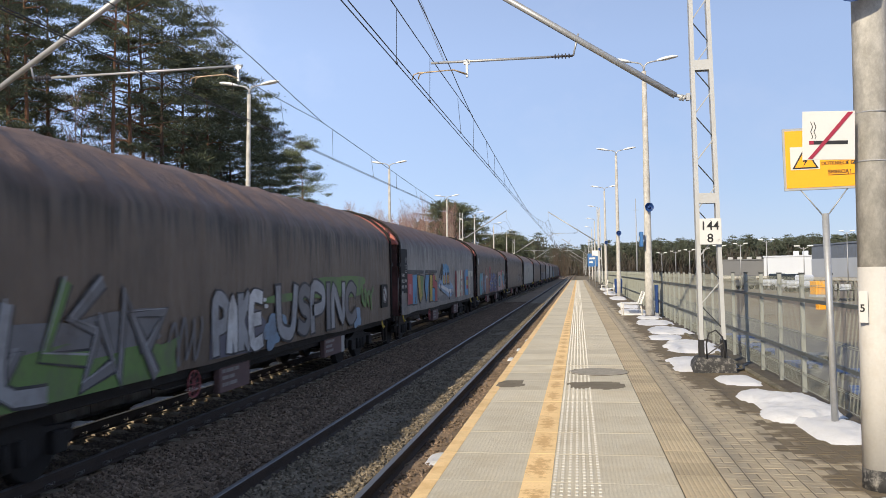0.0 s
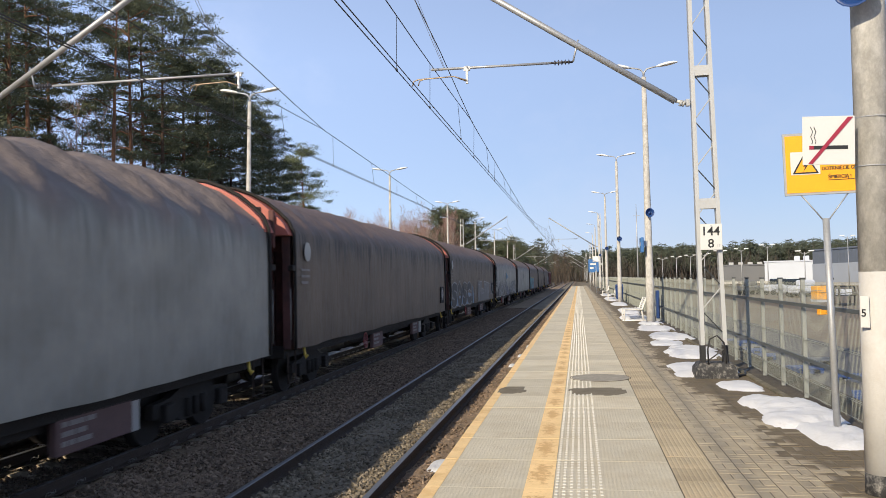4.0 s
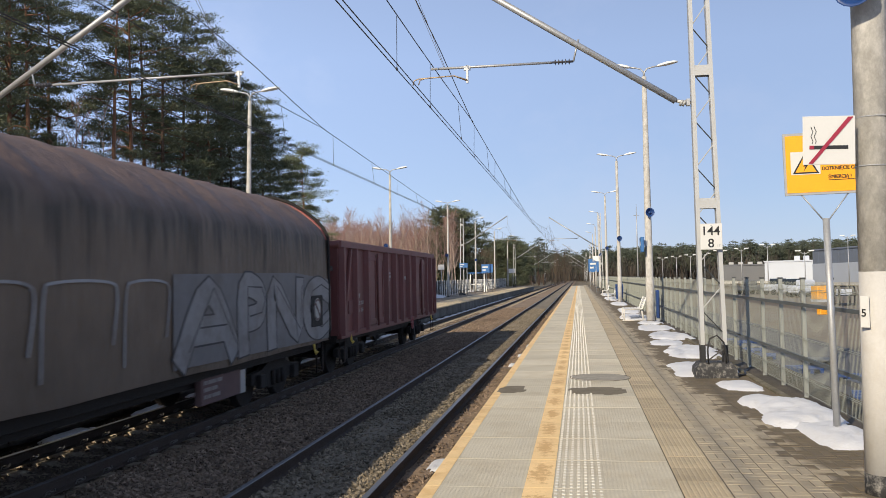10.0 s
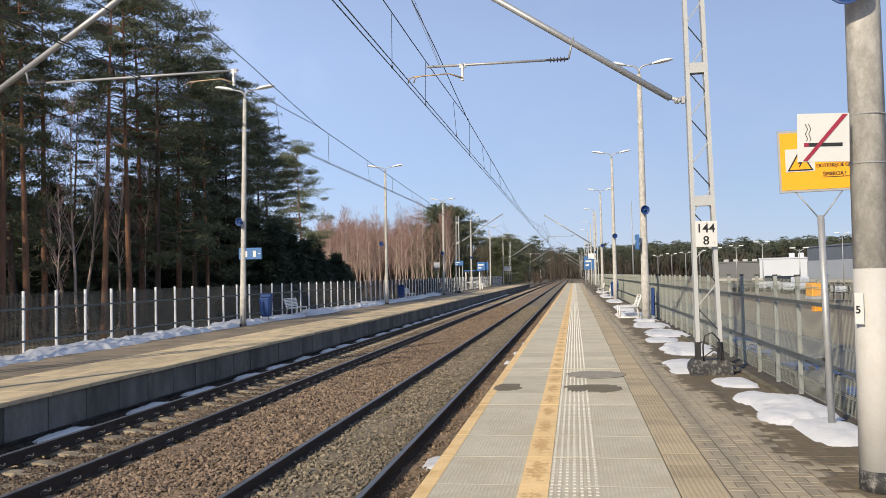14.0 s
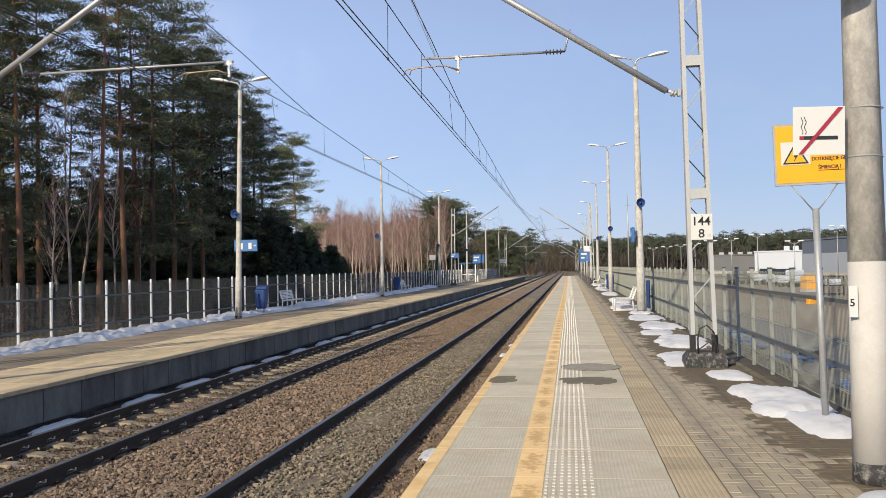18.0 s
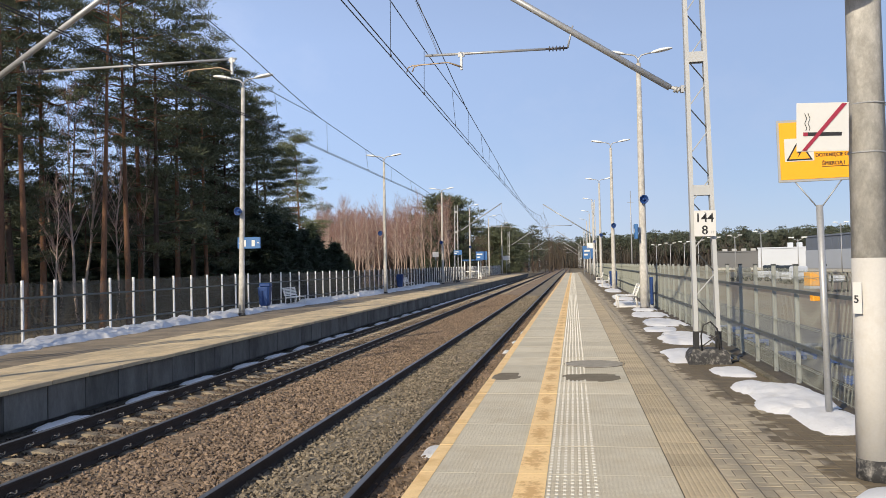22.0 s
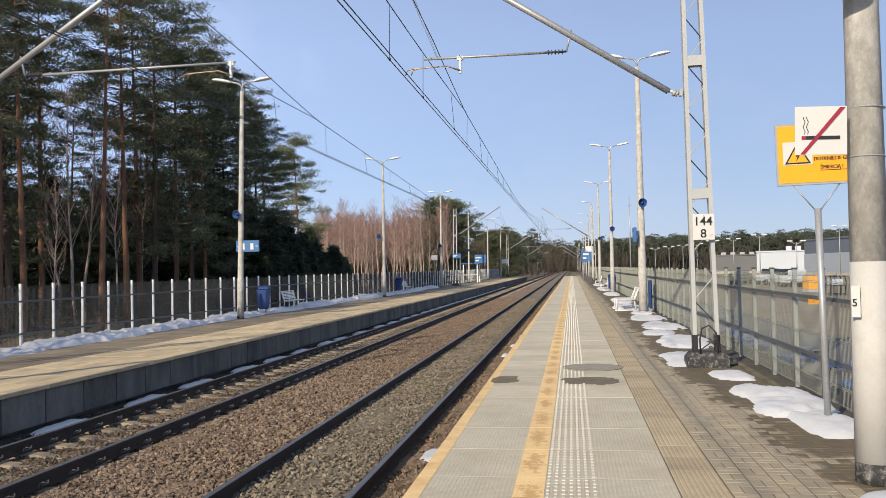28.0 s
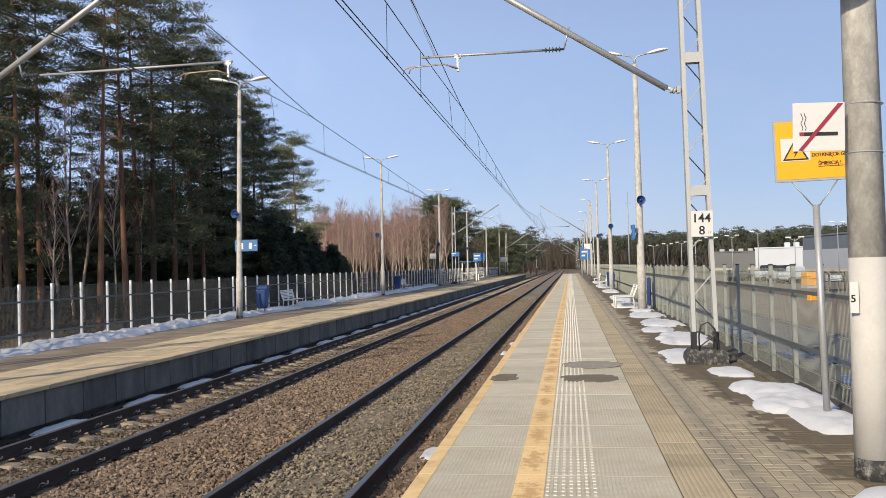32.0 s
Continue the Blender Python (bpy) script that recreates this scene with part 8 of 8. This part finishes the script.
# ---- yard and buildings behind the fence ----
def hall(name, deg0, deg1, dist, top, mat, label, depth=40, parapet=None, dist1=None):
    a, b = Vector(at_angle(deg0, dist)), Vector(at_angle(deg1, dist1 or dist))
    th = thing(name, label, "industrial building", pose(a.x, a.y, -0.95, 0, 0, math.degrees(math.atan2(b.y - a.y, b.x - a.x))), "industrial halls")
    L = (b - a).length
    part("wall", box(B(), 0, L, 0, depth, 0, top, 0.05), mat, th)
    part("roof", box(B(), -0.2, L + 0.2, -0.2, depth + 0.2, top, top + 0.35, 0.05), parapet or M_CLADGREY, th)
    n = max(3, int(L / 3))
    for k in range(1, n):
        part("cladding_joint", box(B(), L * k / n - 0.04, L * k / n + 0.04, -0.03, 0.0, 0.3, top - 0.1), mat, th)
    part("plinth", box(B(), -0.05, L + 0.05, -0.06, 0, 0, 0.6), M_CONCRETE, th)
    return th, L


hl, L = hall("grey_hall", -9.3, -12.02, 232, 4.7, M_CLADGREY, "long low grey industrial hall")
for k in range(4):
    part("roof_unit", box(B(), 2 + k * 2.4, 3.3 + k * 2.4, 3, 5, 5.0, 5.7, 0.1), M_SIGNBACK, hl)
hl, L = hall("white_hall", -12.0, -15.2, 225, 5.35, M_CLADWHITE, "white clad industrial hall with dark gates", parapet=M_CLADWHITE)
for k in range(2):
    part("roof_unit", box(B(), 7 + k * 2.2, 8.4 + k * 2.2, 6, 9, 5.6, 6.9, 0.1), M_CLADWHITE, hl)
hl, L = hall("dark_hall", -14.86, -31.0, 192, 7.1, M_CLAD, "large blue-grey industrial hall", 60, M_CLAD, 118)
# added pale sheet: the haze over the hall's lower wall is in its colour
part("lower_cladding", box(B(), 0.02, L - 0.02, -0.12, -0.02, 0.6, 4.4, 0.02), M_CLADPALE, hl, "pale grey sheet with haze painted over the lower wall")


def yard_lamp(deg, dist, h):
    x, y = at_angle(deg, dist)
    th = thing("yard_lamp", "slim grey twin-arm lamp in the yard", "street lamp", pose(x, y, -0.95), "yard lamps")
    part("pole", tube(B(), [(0, 0, 0), (0, 0, h)], [0.09, 0.05], 6), M_GALV, th)
    for s in (-1, 1):
        part("arm", tube(B(), [(0, 0, h - 0.3), (0.9 * s, 0, h + 0.15)], 0.04, 5), M_GALV, th)
        part("lamp_head", box(B(), 0.85 * s - 0.35, 0.85 * s + 0.35, -0.15, 0.15, h + 0.1, h + 0.25, 0.03), M_LAMP, th)


for deg, dist, h in ((-5.6, 205, 6.6), (-6.5, 190, 6.6), (-7.4, 180, 6.6), (-8.3, 170, 6.6), (-9.3, 160, 6.8), (-10.6, 150, 6.8), (-12.2, 140, 7), (-14.4, 120, 5.4), (-16.9, 150, 8.4)):
    yard_lamp(deg, dist, h)


def machine(deg, dist, mat, label, s=1.0, name="yard_machine"):
    x, y = at_angle(deg, dist)
    th = thing(name, label, "vehicle", pose(x, y, -0.9, 0, 0, 25), "parked yard vehicles")
    part("body", box(B(), -1.6 * s, 1.6 * s, -0.8 * s, 0.8 * s, 0.45, 1.25 * s, 0.12), mat, th)
    part("cab", box(B(), -0.6 * s, 1.0 * s, -0.72 * s, 0.72 * s, 1.25 * s, 1.95 * s, 0.15), mat if s < 1 else M_GLASS, th)
    for xx in (-1.05 * s, 1.05 * s):
        for yy in (-0.8 * s, 0.62 * s):
            part("wheel", tube(B(), [(xx, yy, 0.36), (xx, yy + 0.2, 0.36)], 0.36, 14), M_RUBBER, th)


sk = thing("yard_container", "orange steel container with a pale base in the yard", "container", pose(*at_angle(-15.35, 80), -0.9, 0, 0, 12), "yard containers")
part("body", box(B(), -0.75, 0.75, -0.6, 0.6, 0.25, 1.45, 0.05), M_ORANGE, sk)
part("base", box(B(), -0.8, 0.8, -0.62, 0.62, 0.0, 0.25, 0.03), M_CLADPALE, sk)
for k in range(5):
    part("rib", box(B(), -0.62 + 0.31 * k - 0.03, -0.62 + 0.31 * k + 0.03, -0.64, -0.6, 0.3, 1.4), M_ORANGE, sk)
yb = thing("yard_box", "small yellow plastic box on the yard", "box", pose(*at_angle(-15.3, 57), -0.9, 0, 0, 20))
part("body", box(B(), -0.26, 0.26, -0.2, 0.2, 0.0, 0.42, 0.03), M_SIGNYELLOW, yb)
part("lid", box(B(), -0.28, 0.28, -0.22, 0.22, 0.42, 0.48, 0.02), M_SIGNYELLOW, yb)
fr = thing("yard_rack", "black steel rack with pale goods in the yard", "rack", pose(*at_angle(-16.6, 72), -0.9, 0, 0, 10))
for x in (-0.6, 0.6):
    for y in (-0.4, 0.4):
        part("post", box(B(), x - 0.05, x + 0.05, y - 0.05, y + 0.05, 0, 1.5), M_BLACK, fr)
for z in (0.1, 0.75, 1.45):
    part("shelf", box(B(), -0.65, 0.65, -0.45, 0.45, z, z + 0.07), M_BLACK, fr)
part("goods", box(B(), -0.5, 0.45, -0.35, 0.35, 0.82, 1.30, 0.04), M_CLADWHITE, fr)
machine(-12.7, 108, M_CLADWHITE, "white van parked in the yard", 1.0, "parked_car")
machine(-13.6, 100, M_CLADPALE, "silver van parked in the yard", 1.0, "parked_car")
machine(-14.3, 96, M_CLADWHITE, "white van parked in the yard", 0.95, "parked_car")
machine(-11.0, 110, M_CLADGREY, "grey car parked in the yard", 0.9, "parked_car")
gy = random.Random(31)
for n in range(16):
    x, y, w, l = 5.45 + gy.uniform(0, 1.5), 8.5 + 1.7 * n + gy.uniform(-0.4, 0.4), gy.uniform(0.5, 0.8), gy.uniform(0.7, 1.2)
    blue = n % 3 != 1
    pa = thing("pallet", "blue wooden pallet lying behind the fence" if blue else "weathered grey pallet lying behind the fence", "pallet", pose(x, y, -0.888, 0, 0, gy.uniform(-15, 15)), "pallets in the yard")
    for c in (-1, 0, 1):
        part("bearer", box(B(), c * w * 0.42 - 0.05, c * w * 0.42 + 0.05, -l / 2, l / 2, 0, 0.10), M_BLUE if blue else M_CLADGREY, pa)
    for c in range(5):
        part("board", box(B(), -w / 2, w / 2, -l / 2 + l * c / 5, -l / 2 + l * (c + 0.72) / 5, 0.10, 0.125), M_BLUE if blue else M_CLADGREY, pa)
sm = thing("slim_mast", "very slim grey mast beyond the fence", "mast", pose(*at_angle(-3.97, 125), -0.95))
part("pole", tube(B(), [(0, 0, 0), (0, 0, 7.5), (0, 0, 13.3)], [0.12, 0.09, 0.04], 8), M_GALV, sm)
part("cross_bar", tube(B(), [(-0.45, 0, 11.6), (0.45, 0, 11.6)], 0.03, 5), M_GALV, sm)


# ---- paving pieces ----
SLAB_L, SLAB_0 = 1.10, 7.15 - 1.10 * 13
bm = B()
x0, x1 = EDGE1, 0.797
g0 = 0.006
prism(bm, [(x0 + 0.012, 0.0), (x1, 0.0), (x1, -0.155), (x0 + 0.03, -0.155), (x0, -0.14), (x0, -0.012)], g0, SLAB_L - g0)
SLAB = mesh_of("slab", bm, M_SLAB)
bm = B()
box(bm, EDGE1 - 0.003, -1.245, g0, SLAB_L - g0, -0.10, 0.003)
STRIP = mesh_of("yellow_edge_strip", bm, M_YELLOW)
bm = B()
box(bm, -0.51, -0.262, g0, SLAB_L - g0, -0.01, 0.004)
YELLOW = mesh_of("yellow_guide_tile", bm, M_GUIDE)
bm = B()
for i in range(7):
    for j in range(10):
        x, y = -0.235 + 0.063 * i, 0.06 + 0.108 * j
        a = [bm.verts.new((x + dx, y + dy, 0.0)) for dx, dy in ((-0.013, -0.022), (0.013, -0.022), (0.013, 0.022), (-0.013, 0.022))]
        b = [bm.verts.new((x + dx, y + dy, 0.005)) for dx, dy in ((-0.010, -0.018), (0.010, -0.018), (0.010, 0.018), (-0.010, 0.018))]
        for k in range(4):
            bm.faces.new((a[k], a[(k + 1) % 4], b[(k + 1) % 4], b[k]))
        bm.faces.new(b)
STUDS = mesh_of("tactile_studs", bm, M_STUD)
for k in range(150):
    y = SLAB_0 + SLAB_L * k
    if y > END - SLAB_L:
        break
    sl = part("slab", SLAB, None, p1, at=pose(0, y, rng.uniform(-0.0015, 0.0015)))
    part("yellow_edge_strip", STRIP, None, sl)
    part("yellow_guide_tile", YELLOW, None, sl)
    st = part("tactile_studs", STUDS, None, sl)
bm = B()
box(bm, EDGE1 + 0.02, 0.80, SLAB_0, END - 0.5, -0.16, -0.02)
part("joint_bed", bm, M_JOINT, p1)
bm = B()
prism(bm, [(-0.194, -0.06)] + [(-0.194 + 0.388 * (i + d) / 9, z) for i in range(9) for d, z in ((0.0, -0.002), (0.22, 0.0015), (0.72, 0.0015), (0.92, -0.002))] + [(0.194, -0.06)], 0.003, 0.497)
RIB = mesh_of("ribbed_paver", bm, M_RIB)
for k in range(300):
    part("ribbed_paver", RIB, None, p1, at=pose(1.003, -7.0 + 0.5 * k, rng.uniform(-0.002, 0.001)))
bm = B()
box(bm, 0.802, 1.199, -8, END, -0.155, -0.0075)
part("paving_bed", bm, M_JOINT, p1)
bm = B()
box(bm, 1.1995, 2.85, -8, END, -0.155, -0.0034)
part("paving_bed", bm, surf("damp_joint_sand", (0.125, 0.105, 0.08), 0.95, var=0.3, bump=0.4), p1)


def block(w, l):
    """A paving brick with a slight arris, its top at z = 0."""
    bm = B()
    q = ((-1, -1), (1, -1), (1, 1), (-1, 1))
    a = [bm.verts.new((sx * w / 2, sy * l / 2, -0.06)) for sx, sy in q]
    b = [bm.verts.new((sx * w / 2, sy * l / 2, -0.003)) for sx, sy in q]
    c = [bm.verts.new((sx * (w / 2 - 0.003), sy * (l / 2 - 0.003), 0)) for sx, sy in q]
    for p, r in ((a, b), (b, c)):
        for j in range(4):
            bm.faces.new((p[j], p[(j + 1) % 4], r[(j + 1) % 4], r[j]))
    bm.faces.new(c)
    return bm


# basket weave: pairs of bricks, turned from square to square
CELL, GAP = (2.855 - 1.20) / 8, 0.009
PAVERS = (mesh_of("paver", block(CELL / 2 - GAP, CELL - GAP), M_PAVER), mesh_of("paver", block(CELL - GAP, CELL / 2 - GAP), M_PAVER))
gp = random.Random(12)
count = 0
rest_v, rest_f = [], []
for row in range(-62, 310):
    for c in range(8):
        turn = (row + c) % 2
        for h in (-0.25, 0.25):
            x = 1.20 + CELL * (c + 0.5 + (0 if turn else h))
            y = 5.55 + CELL * (row + 0.5 + (h if turn else 0))
            zt = gp.uniform(-0.0015, 0.001)
            if row >= 0 and count < 300:
                part("paver", PAVERS[turn], None, p1, at=pose(x, y, zt, gp.uniform(-0.4, 0.4), gp.uniform(-0.4, 0.4), 0))
                count += 1
                continue
            w2, l2 = ((CELL - GAP) / 2, (CELL / 2 - GAP) / 2) if turn else ((CELL / 2 - GAP) / 2, (CELL - GAP) / 2)
            n = len(rest_v)
            for dz in (-0.05, zt):
                rest_v += [(x - w2, y - l2, dz), (x + w2, y - l2, dz), (x + w2, y + l2, dz), (x - w2, y + l2, dz)]
            rest_f += [(n + 4, n + 5, n + 6, n + 7)] + [(n + j, n + (j + 1) % 4, n + 4 + (j + 1) % 4, n + 4 + j) for j in range(4)]
part("pavers", quick_mesh("pavers", rest_v, rest_f, M_PAVER_REST), None, p1)["kind"] = "stuff"
bm = B()
box(bm, 1.20, 2.855, 5.55 + CELL * 310, END, -0.05, -0.002)
part("far_paving", bm, M_PAVER_REST, p1)
bm = B()
box(bm, 0.83, 1.19, 143, END, -0.05, -0.002)
part("far_paving", bm, M_RIB, p1)

# far platform: edge slabs and wall panels
bm = B()
box(bm, EDGE2 - 2.2, EDGE2, 0.006, 1.094, -0.075, 0.0, 0.008)
SLAB2 = mesh_of("slab", bm, M_SLAB_FAR)
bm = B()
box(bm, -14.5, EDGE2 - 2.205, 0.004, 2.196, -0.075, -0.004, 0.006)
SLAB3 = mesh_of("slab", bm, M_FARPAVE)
bm = B()
box(bm, EDGE2 - 0.26, EDGE2 - 0.085, 0.012, 1.088, -0.66, -0.078, 0.006)
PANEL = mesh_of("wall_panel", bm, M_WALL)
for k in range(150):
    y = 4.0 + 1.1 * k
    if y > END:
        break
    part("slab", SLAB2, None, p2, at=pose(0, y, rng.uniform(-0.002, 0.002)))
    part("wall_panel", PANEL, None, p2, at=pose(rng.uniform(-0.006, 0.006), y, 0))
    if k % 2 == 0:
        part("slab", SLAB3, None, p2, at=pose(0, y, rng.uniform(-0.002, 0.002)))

# sleepers and clips of the far track
for k in range(290):
    y = 8.34 - 0.6 * 6 + 0.6 * k
    sl = part("sleeper", SLEEPER, None, far_track, at=pose(0, y, -0.372))
    if k < 48:
        for s in (-1, 1):
            part("rail_clip", CLIP, None, sl, at=pose(s * 0.7535 + 0.045, 0, 0.225))
            part("rail_clip", CLIP, None, sl, at=pose(s * 0.7535 - 0.045, 0, 0.225, 0, 0, 180))

motions()
